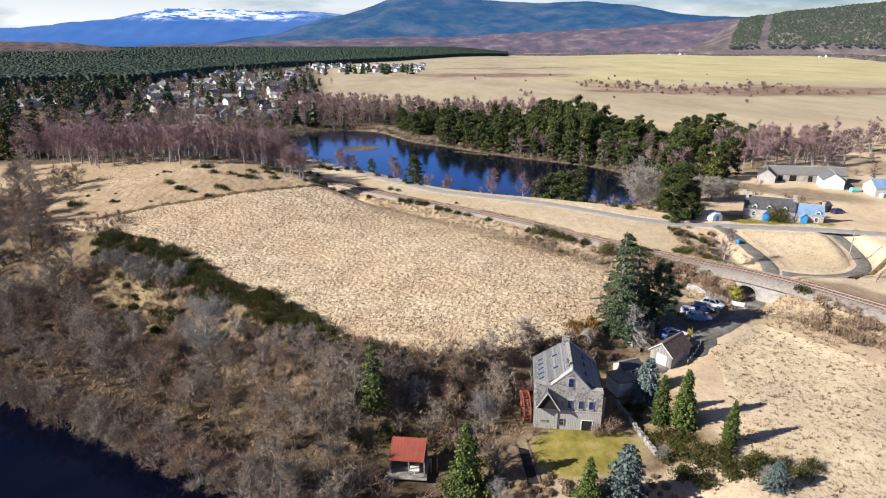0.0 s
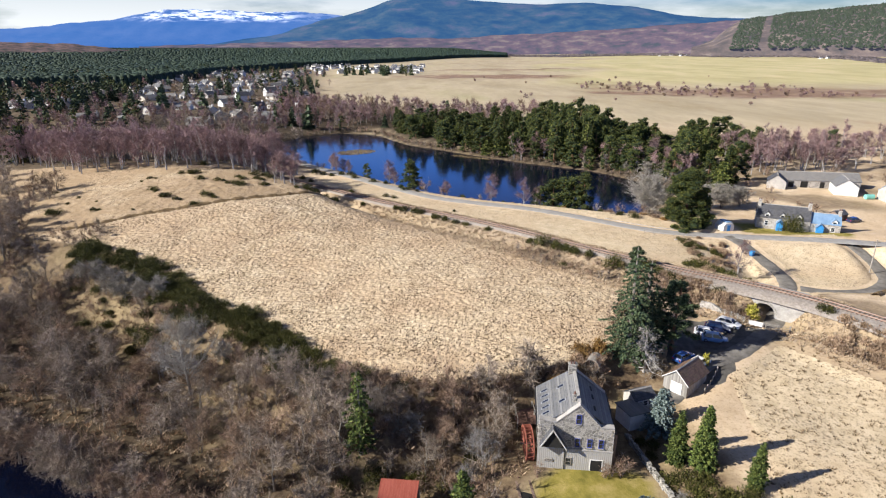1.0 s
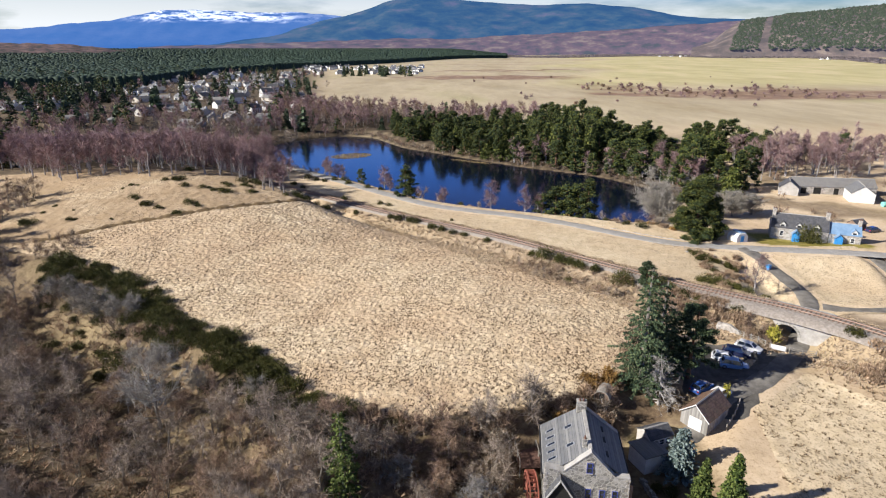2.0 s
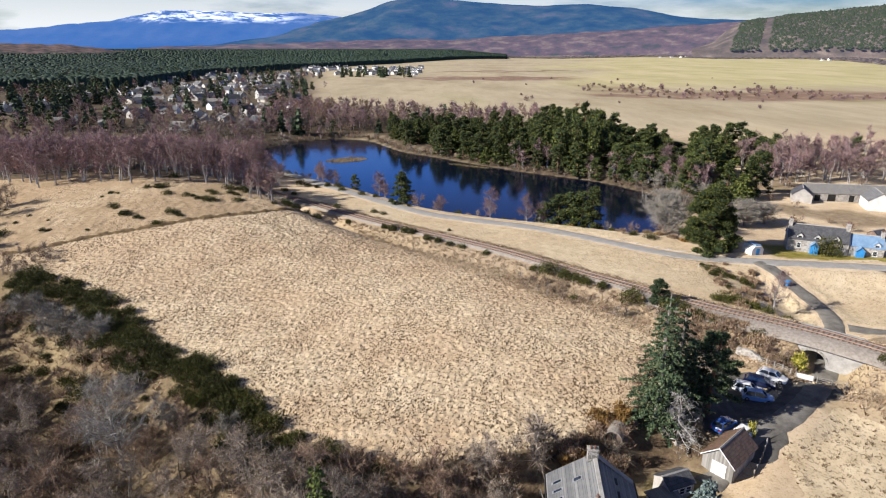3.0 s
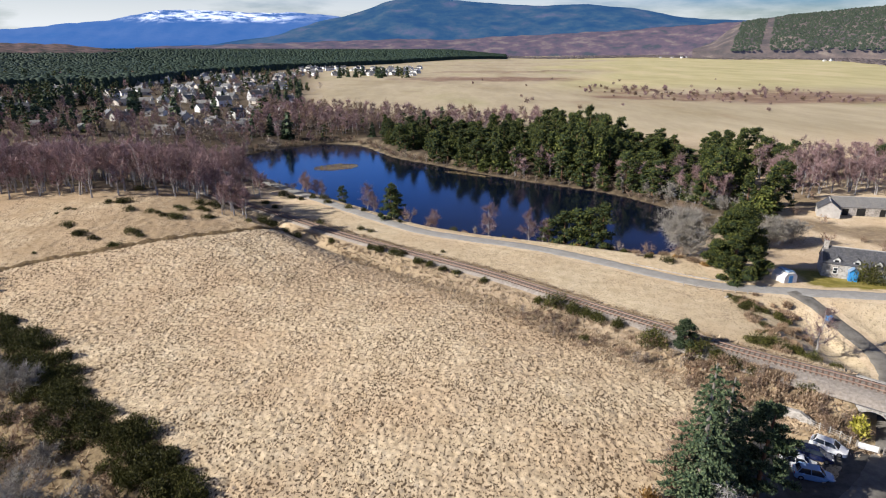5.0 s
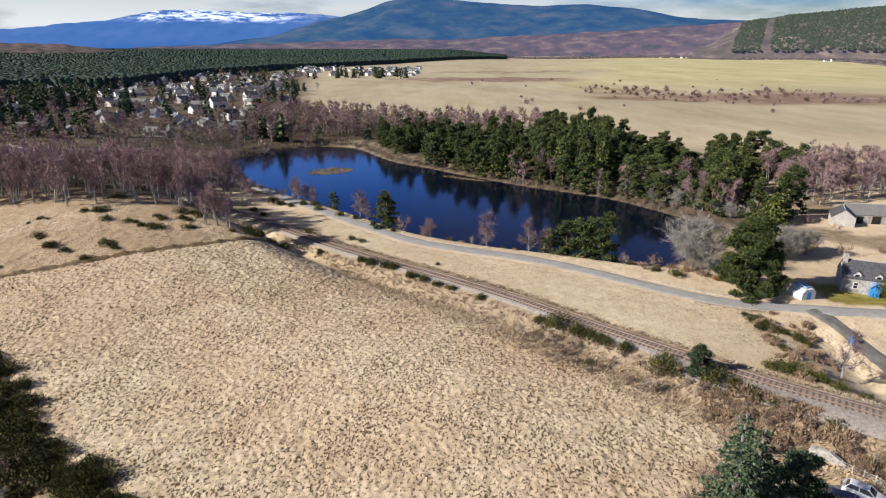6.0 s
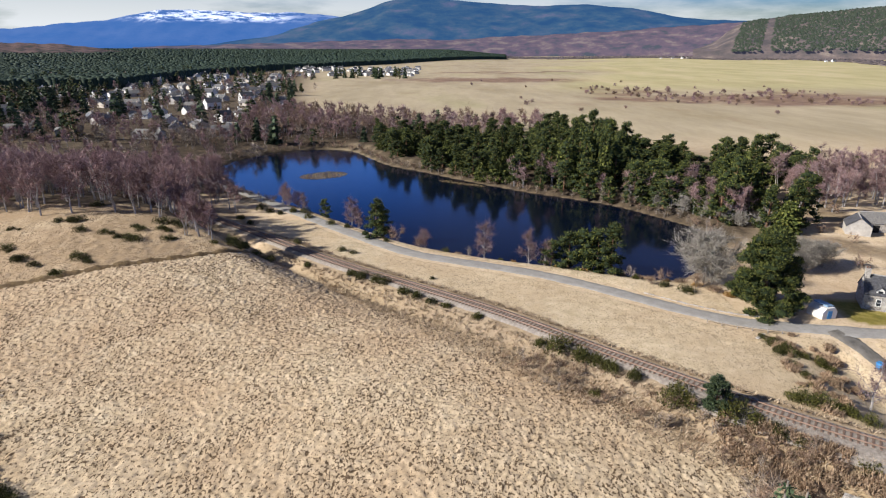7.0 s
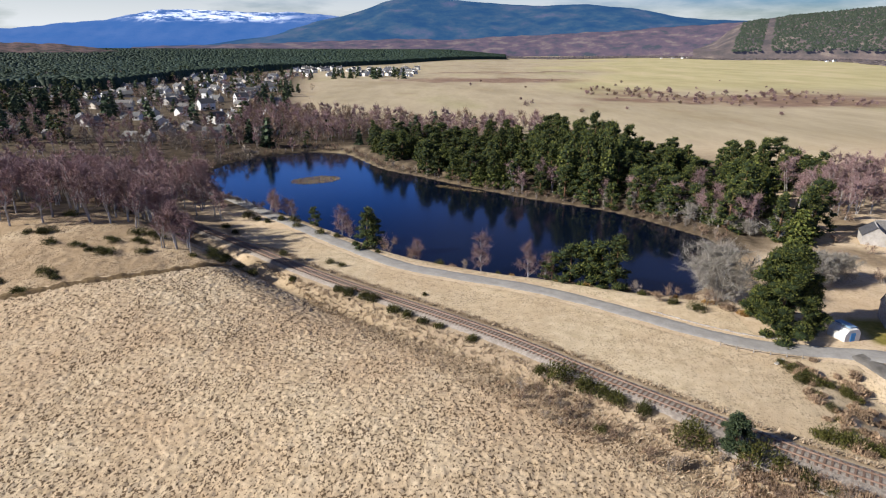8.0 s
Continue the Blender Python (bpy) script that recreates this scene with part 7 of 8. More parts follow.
def boat_hut():
    h = thing("river_hut", at(-4.0, 63.2, -6, z=-7.55), "small open timber hut with faded red roof", "hut")
    part("deck", Shape().box(-2.5, -2.2, 0.35, 2.6, 1.8, 0.5), M_OLDWOOD, h)
    for x in (-2.2, 0.2, 2.2):
        for y in (-1.4, 1.6):
            part("post", Shape().box(x - 0.07, y - 0.07, -1.2, x + 0.07, y + 0.07, 2.6), M_OLDWOOD, h)
    part("back_wall", Shape().box(-2.2, 1.6, 0.5, 2.2, 1.7, 2.8), M_BROWNBOARD, h)
    part("side_wall", Shape().box(-2.25, -0.6, 0.5, -2.15, 1.7, 2.7), M_BROWNBOARD, h)
    for y, zz in ((-2.1, 0.95), (-2.1, 1.35)):
        part("railing", Shape().box(-0.2, y - 0.03, zz, 2.2, y + 0.03, zz + 0.07), M_OLDWOOD, h)
    roof = part("roof", Shape().add([(-2.4, -1.5, 2.55), (2.2, -1.5, 2.55), (2.2, 1.9, 3.6), (-2.4, 1.9, 3.6), (-2.4, -1.5, 2.63), (2.2, -1.5, 2.63), (2.2, 1.9, 3.68), (-2.4, 1.9, 3.68)], [(3, 2, 1, 0), (4, 5, 6, 7), (0, 1, 5, 4), (1, 2, 6, 5), (2, 3, 7, 6), (3, 0, 4, 7)]), M_REDROOF, h)
    for i in range(18):
        x = -2.35 + i * 0.262
        part("roof_rib", Shape().add([(x, -1.52, 2.63), (x + 0.05, -1.52, 2.63), (x + 0.05, 1.92, 3.68), (x, 1.92, 3.68), (x, -1.52, 2.67), (x + 0.05, -1.52, 2.67), (x + 0.05, 1.92, 3.72), (x, 1.92, 3.72)], [(3, 2, 1, 0), (4, 5, 6, 7), (0, 1, 5, 4), (1, 2, 6, 5), (2, 3, 7, 6), (3, 0, 4, 7)]), M_REDROOF, roof)
    part("table", Shape().box(0.3, -1.6, 1.2, 1.5, -0.7, 1.28).box(0.8, -1.3, 0.5, 1.0, -1.0, 1.2), M_WHITEPAINT, h)
    for x in (2.9, 3.7):
        part("mooring_post", Shape().tube([(x, -0.5 + x * 0.2, -1.5), (x, -0.5 + x * 0.2, 2.0)], [0.08, 0.08], 6), M_OLDWOOD, h)
    st = thing("hut_steps", at(-7.2, 60.2, -24, z=-8.2), "narrow timber steps down to the river", "steps")
    for x in (-0.4, 0.4):
        part("stringer", Shape().add([(x - 0.05, -2.2, -1.0), (x + 0.05, -2.2, -1.0), (x + 0.05, 2.2, 1.0), (x - 0.05, 2.2, 1.0), (x - 0.05, -2.2, -0.75), (x + 0.05, -2.2, -0.75), (x + 0.05, 2.2, 1.25), (x - 0.05, 2.2, 1.25)], [(3, 2, 1, 0), (4, 5, 6, 7), (0, 1, 5, 4), (1, 2, 6, 5), (2, 3, 7, 6), (3, 0, 4, 7)]), M_OLDWOOD, st)
    for i in range(11):
        y = -2.0 + i * 0.4
        part("tread", Shape().box(-0.45, y - 0.14, -0.68 + i * 0.182, 0.45, y + 0.14, -0.62 + i * 0.182), M_OLDWOOD, st)
    f = thing("foot_bridge", at(0.2, 58.5, 0, z=-8.5), "small arched red-brown footbridge", "footbridge")
    for y in (-0.55, 0.55):
        pts = [(-1.9 + 3.8 * i / 8, y, 1.5 * sin(pi * i / 8) ** 0.8 + 0.9) for i in range(9)]
        part("handrail", Shape().tube(pts, [0.06] * 9, 5), M_DECK, f)
    for i in range(10):
        x = -1.8 + i * 0.4
        part("plank", Shape().box(x - 0.17, -0.55, 0.2 + 1.3 * sin(pi * (i + 0.5) / 10), x + 0.17, 0.55, 0.27 + 1.3 * sin(pi * (i + 0.5) / 10)), M_DECK, f)


boat_hut()


def garage():
    z = -2.5
    g = thing("garage", at(36.9, 83.0, 40, z=z) @ Matrix.Scale(0.93, 4), "grey timber garage with mossy brown roof and white door", "garage")
    L, W = 6.2, 3.9
    gable_walls(g, L, W, 2.3, 4.0, M_GREYBOARD)
    gable_roof(g, L, W, 2.3, 4.0, M_MOSSROOF, 0.22, 0.1)
    part("door", Shape().box(-L / 2 - 0.06, -1.1, 0, -L / 2 + 0.02, 0.7, 2.0), M_WHITEPAINT, g, "white garage door")
    for s in (-1, 1):
        part("barge_board", Shape().add([(-L / 2 - 0.27, 0, 4.0), (-L / 2 - 0.27, s * 2.2, 2.05), (-L / 2 - 0.22, s * 2.2, 2.05), (-L / 2 - 0.22, 0, 4.0), (-L / 2 - 0.27, 0, 4.16), (-L / 2 - 0.27, s * 2.2, 2.2), (-L / 2 - 0.22, s * 2.2, 2.2), (-L / 2 - 0.22, 0, 4.16)], [(3, 2, 1, 0), (4, 5, 6, 7), (0, 1, 5, 4), (1, 2, 6, 5), (2, 3, 7, 6), (3, 0, 4, 7)]), M_WHITEPAINT, g)
    s1 = thing("garden_shed", at(29.0, 79.3, 20, z=-3.3), "dark-roofed garden workshop with a wide window", "shed")
    gable_walls(s1, 3.4, 2.6, 1.9, 2.7, M_GREYHARL)
    gable_roof(s1, 3.4, 2.6, 1.9, 2.7, M_DARKSLATE, 0.15, 0.08)
    for x in (-0.9, 0, 0.9):
        window(s1, x, -1.33, 0.8, 0.8, 0.9, 0, M_WHITEPAINT, False)
    s2 = thing("low_shed", at(27.2, 76.6, 20, z=-3.7), "low white-walled shed with flat grey roof", "shed")
    part("wall", Shape().box(-1.5, -1.6, -0.5, 1.6, 1.5, 1.9), M_WHITEWALL, s2)
    part("roof", Shape().box(-1.7, -1.8, 1.9, 1.8, 1.7, 2.05), M_PALEROOF, s2)
    b = thing("barrel_hut", at(24.0, 85.6, 62, z=-0.95), "round timber barrel hut with dark doorway", "barrel hut")
    n = 20
    for i in range(n):
        a0, a1 = 2 * pi * i / n, 2 * pi * (i + 0.94) / n
        part("stave", Shape().add([(x, r * cos(a), 1.0 + r * sin(a)) for x in (-1.3, 1.3) for r in (0.98, 1.05) for a in (a0, a1)], [(0, 1, 3, 2), (4, 6, 7, 5), (2, 3, 7, 6), (0, 4, 5, 1), (0, 2, 6, 4), (1, 5, 7, 3)]), M_OLDWOOD, b)
    for x in (-1.1, 1.05):
        ring = [(x, 0.97 * cos(2 * pi * i / n), 1.0 + 0.97 * sin(2 * pi * i / n)) for i in range(n)]
        part("end_wall", Shape().add(ring + [(x + 0.08, y, z) for _, y, z in ring], [tuple(range(n)), tuple(range(2 * n - 1, n - 1, -1))]), M_BROWNBOARD, b)
    part("doorway", Shape().box(-1.16, -0.32, 0.25, -1.12, 0.32, 1.7), M_DARK, b)
    for x in (-0.8, 0.8):
        part("cradle", Shape().box(x - 0.1, -0.8, -0.15, x + 0.1, 0.8, 0.2), M_OLDWOOD, b)
    wall = thing("garden_wall", at(26.6, 67.5, 9, z=-4.2), "low uneven drystone garden wall", "wall")
    for i in range(48):
        y = -5.8 + (i % 24) * 0.5 + (0.22 if i > 23 else 0)
        w, zz = 0.22 + 0.05 * sin(i * 5.1), (-0.3 if i < 24 else 0.12)
        m = Matrix.Rotation(0.12 * sin(i * 7.7), 4, "Z")
        part("stone", Shape().box(-w, -0.24, 0, w, 0.25, 0.42 + 0.08 * sin(i * 3.3), Matrix.Translation((0.06 * sin(i * 4.4), y, zz)) @ m), M_STONE, wall)


garage()


# ---------------------------------------------------------------- cars
def car_paint(name, c):
    k = Mat(name, 0.25, 0.0, 0.5)
    k.b.inputs["Coat Weight"].default_value = 0.6
    return k.color(k.mix(0.12, c, k.ramp(k.noise(3, 4, 0.6, k.tc), (0.3, 0.6), (0.7, 1.0)), "MULTIPLY"))


M_TYRE = simple("tyre_rubber", (0.015, 0.015, 0.015), (0.03, 0.03, 0.03), 4, 0.9)
M_RIM = simple("alloy_rim", (0.35, 0.35, 0.36), (0.5, 0.5, 0.51), 4, 0.35, 0.8)
M_LAMP = simple("lamp_glass", (0.55, 0.55, 0.56), (0.75, 0.75, 0.76), 4, 0.15)
M_REDLAMP = simple("red_lamp_glass", (0.35, 0.02, 0.02), (0.5, 0.04, 0.03), 4, 0.2)


def car(x, y, turn, paint, label, L=4.3, W=1.78, H=1.52, boot=0.55, z=None):
    c = thing("car", at(x, y, turn, z=z) @ Matrix.Scale(0.92, 4), label, "car", "parked cars")
    h = W / 2
    # lower body: outline along x, drawn across, narrowed at the ends
    prof = [(-L / 2, 0.35), (-L / 2 + 0.1, 0.22), (L / 2 - 0.1, 0.22), (L / 2, 0.4), (L / 2 - 0.05, 0.68), (L / 2 - 0.9, 0.92), (-L / 2 + 0.1, 0.98), (-L / 2, 0.8)]
    sh = Shape()
    rows = ((-h, 0.93), (-h + 0.12, 1.0), (h - 0.12, 1.0), (h, 0.93))
    n = len(prof)
    v = [(px * s, yy, 0.22 + (pz - 0.22) * (0.96 if s < 1 else 1)) for yy, s in rows for px, pz in prof]
    f = [tuple(range(n - 1, -1, -1)), tuple(range(3 * n, 4 * n))]
    for r in range(3):
        f += [(r * n + i, r * n + (i + 1) % n, (r + 1) * n + (i + 1) % n, (r + 1) * n + i) for i in range(n)]
    body = part("body", sh.add(v, f), paint, c)
    # cabin: glass with roof and pillars over it
    a, b = -L / 2 + 0.12 + boot * 0.3, L / 2 - 1.0
    ra, rb = a + 0.4, b - 0.75
    g = Shape().add([(a, -h + 0.1, 0.94), (b, -h + 0.1, 0.92), (b, h - 0.1, 0.92), (a, h - 0.1, 0.94), (ra, -h + 0.28, H - 0.05), (rb, -h + 0.28, H - 0.05), (rb, h - 0.28, H - 0.05), (ra, h - 0.28, H - 0.05)], [(4, 5, 6, 7), (0, 1, 5, 4), (1, 2, 6, 5), (2, 3, 7, 6), (3, 0, 4, 7)])
    cabin = g.v[:]
    for nm, fc in (("side_window", (0, 1, 5, 4)), ("windscreen", (1, 2, 6, 5)), ("side_window", (2, 3, 7, 6)), ("rear_window", (3, 0, 4, 7))):
        part(nm, Shape().add([cabin[i] for i in fc], [(0, 1, 2, 3)]), M_PANE, c)
    part("roof", Shape().add([(ra - 0.06, -h + 0.25, H - 0.05), (rb + 0.06, -h + 0.25, H - 0.06), (rb + 0.06, h - 0.25, H - 0.06), (ra - 0.06, h - 0.25, H - 0.05), (ra + 0.1, -h + 0.36, H), (rb - 0.15, -h + 0.36, H), (rb - 0.15, h - 0.36, H), (ra + 0.1, h - 0.36, H)], [(4, 5, 6, 7), (0, 1, 5, 4), (1, 2, 6, 5), (2, 3, 7, 6), (3, 0, 4, 7)]), paint, body)
    for sy in (-1, 1):
        for (p0, p1) in (((a, 0.94), (ra, H - 0.05)), ((b, 0.92), (rb, H - 0.05)), (((a + b) / 2 - 0.1, 0.94), ((ra + rb) / 2, H - 0.05))):
            part("pillar", Shape().tube([(p0[0], sy * (h - 0.095), p0[1]), (p1[0], sy * (h - 0.27), p1[1])], [0.045, 0.04], 4), paint, body)
        part("headlight", Shape().box(L / 2 - 0.28, sy * (h - 0.3) - 0.16, 0.6, L / 2 - 0.03, sy * (h - 0.3) + 0.16, 0.75), M_LAMP, c)
        part("tail_light", Shape().box(-L / 2 - 0.01, sy * (h - 0.25) - 0.12, 0.62, -L / 2 + 0.08, sy * (h - 0.25) + 0.12, 0.86), M_REDLAMP, c)
        part("mirror", Shape().box(b - 0.35, sy * (h + 0.08) - 0.09, 0.92, b - 0.2, sy * (h + 0.08) + 0.09, 1.06), paint, c)
        for wx in (-L / 2 + 0.75, L / 2 - 0.8):
            w = part("tyre", Shape().tube([(wx, sy * (h - 0.2), 0.32), (wx, sy * (h + 0.02), 0.32)], [0.32, 0.32], 14), M_TYRE, c)
            part("rim", Shape().tube([(wx, sy * (h - 0.02), 0.32), (wx, sy * (h + 0.035), 0.32)], [0.2, 0.19], 10), M_RIM, w)
    return c


P_WHITE, P_BLUE, P_NAVY, P_SKY = car_paint("white_car_paint", (0.78, 0.78, 0.78)), car_paint("blue_car_paint", (0.035, 0.10, 0.34)), car_paint("navy_car_paint", (0.015, 0.022, 0.07)), car_paint("light_blue_car_paint", (0.25, 0.38, 0.58))
car(50.7, 99.2, -42, P_WHITE, "white hatchback parked on the gravel")
car(48.6, 98.6, -30, P_NAVY, "dark blue estate car parked on the gravel", 4.5)
car(46.3, 97.6, -24, P_WHITE, "white car parked nose to the lane", 4.3, 1.8, 1.6)
car(46.8, 95.5, -20, P_SKY, "light blue people carrier parked on the gravel", 4.5, 1.82, 1.66)
car(38.6, 88.2, 35, P_BLUE, "bright blue car parked in the trees' shade", 4.2)
car(40.4, 86.6, 35, P_WHITE, "white car parked beside the garage", 4.2)
car(110.5, 156.5, 20, P_NAVY, "dark blue car parked beyond the cottage", 4.4)


# ---------------------------------------------------------------- car park
def car_park():
    P = np.array(spline([(41, 99.5), (46, 101.2), (53, 99.2), (59.3, 97.0), (58.5, 94.6), (52, 93.4), (47.4, 89), (44.8, 85.2), (40.8, 82.4), (38.4, 84.2), (36.6, 88), (38.0, 93), (41, 99.5)], 0.6))
    gx, gy = np.arange(35, 61, 0.5), np.arange(81, 103, 0.5)
    X, Y = np.meshgrid(gx, gy)
    d = inside(P, X.ravel(), Y.ravel())
    z = ground_z(X.ravel(), Y.ravel()) + 0.06 - 0.25 * ease(-0.2, 0.9, d + 0.3 * rough2(X.ravel(), Y.ravel(), 1.1))
    i = np.arange(X.size).reshape(X.shape)
    f = np.stack([i[:-1, :-1], i[:-1, 1:], i[1:, 1:], i[1:, :-1]], -1).reshape(-1, 4)
    f = f[(d[f] < 1.2).all(1)]
    me = arrays("pavement", np.stack([X.ravel(), Y.ravel(), z], -1), f, simple("dark_gravel", (0.07, 0.065, 0.058), (0.15, 0.138, 0.12), 0.7, 0.95, bump=0.5))
    me.shade_smooth()
    tagged(new("pavement", me), "dark worn gravel of the small car park", "car park", kind="structure")


car_park()


# ---------------------------------------------------------------- bridge, fences, lane furniture
def rail_bridge():
    i = int(np.argmin(np.hypot(RAIL[:, 0] - 61.6, RAIL[:, 1] - 106.1)))
    d = tangents(RAIL)[i]
    turn = math.degrees(atan2(d[1], d[0]))
    b = thing("rail_bridge", pose(RAIL[i][0], RAIL[i][1], LANE_Z - 0.1, 0, 0, turn), "small grey stone railway bridge with round arch", "bridge")
    half, spring, R, T = 6.6, 0.85, 1.85, 3.5
    n = 14
    arc = [(-R * cos(pi * k / n), spring + R * sin(pi * k / n) * 0.92) for k in range(n + 1)]
    for y0, y1, nm in ((-4.0, -3.45, "headwall"), (3.0, 3.55, "headwall")):
        sh = Shape()
        outer = [(-half, -1.2), (-R, -1.2)] + arc + [(R, -1.2), (half, -1.2), (half, T - 0.5), (half - 1.2, T), (-half + 1.2, T), (-half, T - 0.5)]
        sh.prism(outer, y0, y1)
        part(nm, sh, M_CONCRETE, b)
        # voussoirs round the arch
        for k in range(n):
            a0, a1 = pi * (k + 0.04) / n, pi * (k + 0.96) / n
            yy = y0 - 0.05 if y0 < 0 else y1 - 0.3
            part("arch_stone", Shape().add([(-r * cos(a), y, spring + r * sin(a) * 0.92) for y in (yy, yy + 0.35) for r in (R, R + 0.42) for a in (a0, a1)], [(0, 2, 3, 1), (4, 5, 7, 6), (0, 1, 5, 4), (2, 6, 7, 3), (0, 4, 6, 2), (1, 3, 7, 5)]), M_STONE, b)
    # barrel and the fill over it
    sh = Shape()
    for y0, y1 in ((-3.45, 3.0),):
        pts = [(-R, -1.2)] + arc + [(R, -1.2)]
        o = len(sh.v)
        for y in (y0, y1):
            sh.v += [(x, y, z) for x, z in pts]
        m = len(pts)
        sh.f += [(o + k, o + k + 1, o + m + k + 1, o + m + k) for k in range(m - 1)]
    part("barrel", sh, M_STONE, b)
    part("deck", Shape().box(-half, -3.45, T - 0.45, half, 3.0, T - 0.12), M_BALLAST, b)
    for s in (-1, 1):
        part("abutment_fill", Shape().box(s * (R + 0.02) if s > 0 else -half, -3.45, -1.2, half if s > 0 else -R - 0.02, 3.0, T - 0.45), M_STONE, b)
        part("wing_wall", Shape().add([(s * half, -4.0, -1.2), (s * (half + 2.6), -6.0, -1.2), (s * (half + 2.6), -5.6, -1.2), (s * half, -3.5, -1.2), (s * half, -4.0, T - 0.9), (s * (half + 2.6), -6.0, 0.3), (s * (half + 2.6), -5.6, 0.3), (s * half, -3.5, T - 0.9)], [(3, 2, 1, 0), (4, 5, 6, 7), (0, 1, 5, 4), (1, 2, 6, 5), (2, 3, 7, 6), (3, 0, 4, 7)]), M_STONE, b)


rail_bridge()


M_SLEEPERGREY = simple("weathered_sleeper", (0.10, 0.09, 0.08), (0.20, 0.18, 0.165), 1.5, 0.9)


def parapet():
    """The low wall of old timber panels with dark gaps beside the track, past the bridge."""
    p, d = even(RAIL, 2.35)
    w = thing("track_parapet", pose(0, 0, 0), "low weathered timber wall with open gaps beside the track", "parapet")
    for i, (q, t) in enumerate(zip(p, d)):
        if 65.5 < q[0] < 108:
            c = (q[0] + t[1] * 2.75, q[1] - t[0] * 2.75)
            m = pose(c[0], c[1], RAIL_Z - 1.15, 3 * sin(i * 2.3), 2.5 * sin(i * 1.7), math.degrees(atan2(t[1], t[0])) + 2 * sin(i * 3.1))
            for k in range(3):
                part("parapet_beam", Shape().box(-0.98, -0.12, 0.28 * k, 0.98, 0.12, 0.28 * k + 0.25, m), M_SLEEPERGREY, w)
            part("parapet_post", Shape().box(1.08, -0.1, -0.3, 1.22, 0.1, 1.2, m), M_SLEEPER, w)


parapet()


def fence(points, label, mat, group="fences", h=1.1, step=1.8, rails=(0.35, 0.7, 1.0), thick=0.05, boarded=False):
    line = spline(points, 0.5)
    p, d = even(line, step)
    f = thing("fence", pose(0, 0, 0), label, "fence", group)
    z = ground_z(p[:, 0], p[:, 1])
    for q, zz in zip(p, z):
        part("post", Shape().box(q[0] - thick, q[1] - thick, zz - 0.4, q[0] + thick, q[1] + thick, zz + h), mat, f)
    for a, b, za, zb in zip(p, p[1:], z, z[1:]):
        for r in rails:
            part("fence_rail", Shape().tube([(a[0], a[1], za + r), (b[0], b[1], zb + r)], [thick * 0.7, thick * 0.7], 4), mat, f)
    return f


fence([(50.6, 103.0), (52.2, 101.2), (54.2, 99.4)], "pale timber paling fence by the car park", M_PALEWOOD, h=1.1, step=1.1, rails=(0.3, 0.6, 0.9), thick=0.04)
fence([(56.8, 98.4), (58.4, 97.4), (60.2, 96.4)], "weathered timber fence beside the lane", M_OLDWOOD)
fence([(38.8, 80.6), (41.2, 83.4), (43.2, 86.0)], "short pale post fence beside the garage", M_OLDWOOD, h=0.9, step=1.2, rails=(0.5,), thick=0.06)
fence([(84, 104), (92, 112), (108, 124)], "dark post fence across the rough pasture", M_BROWNBOARD, rails=(0.4, 0.8), step=2.4)
fence([(-18, 87.5), (-6, 81.5), (8, 83), (20, 87), (29, 92.5)], "sagging post and wire fence along the field", M_OLDWOOD, step=3.0, rails=(0.5, 0.9), thick=0.02)
g = thing("field_gate", at(55.5, 99.0, -30), "white-boarded gate across the lane verge", "gate")
part("gate_board", Shape().box(-1.2, -0.04, 0.25, 0.9, 0.04, 1.05), M_WHITEPAINT, g)
for gx in (-1.3, 0.95):
    part("gate_post", Shape().box(gx - 0.08, -0.08, -0.4, gx + 0.08, 0.08, 1.25), M_OLDWOOD, g)


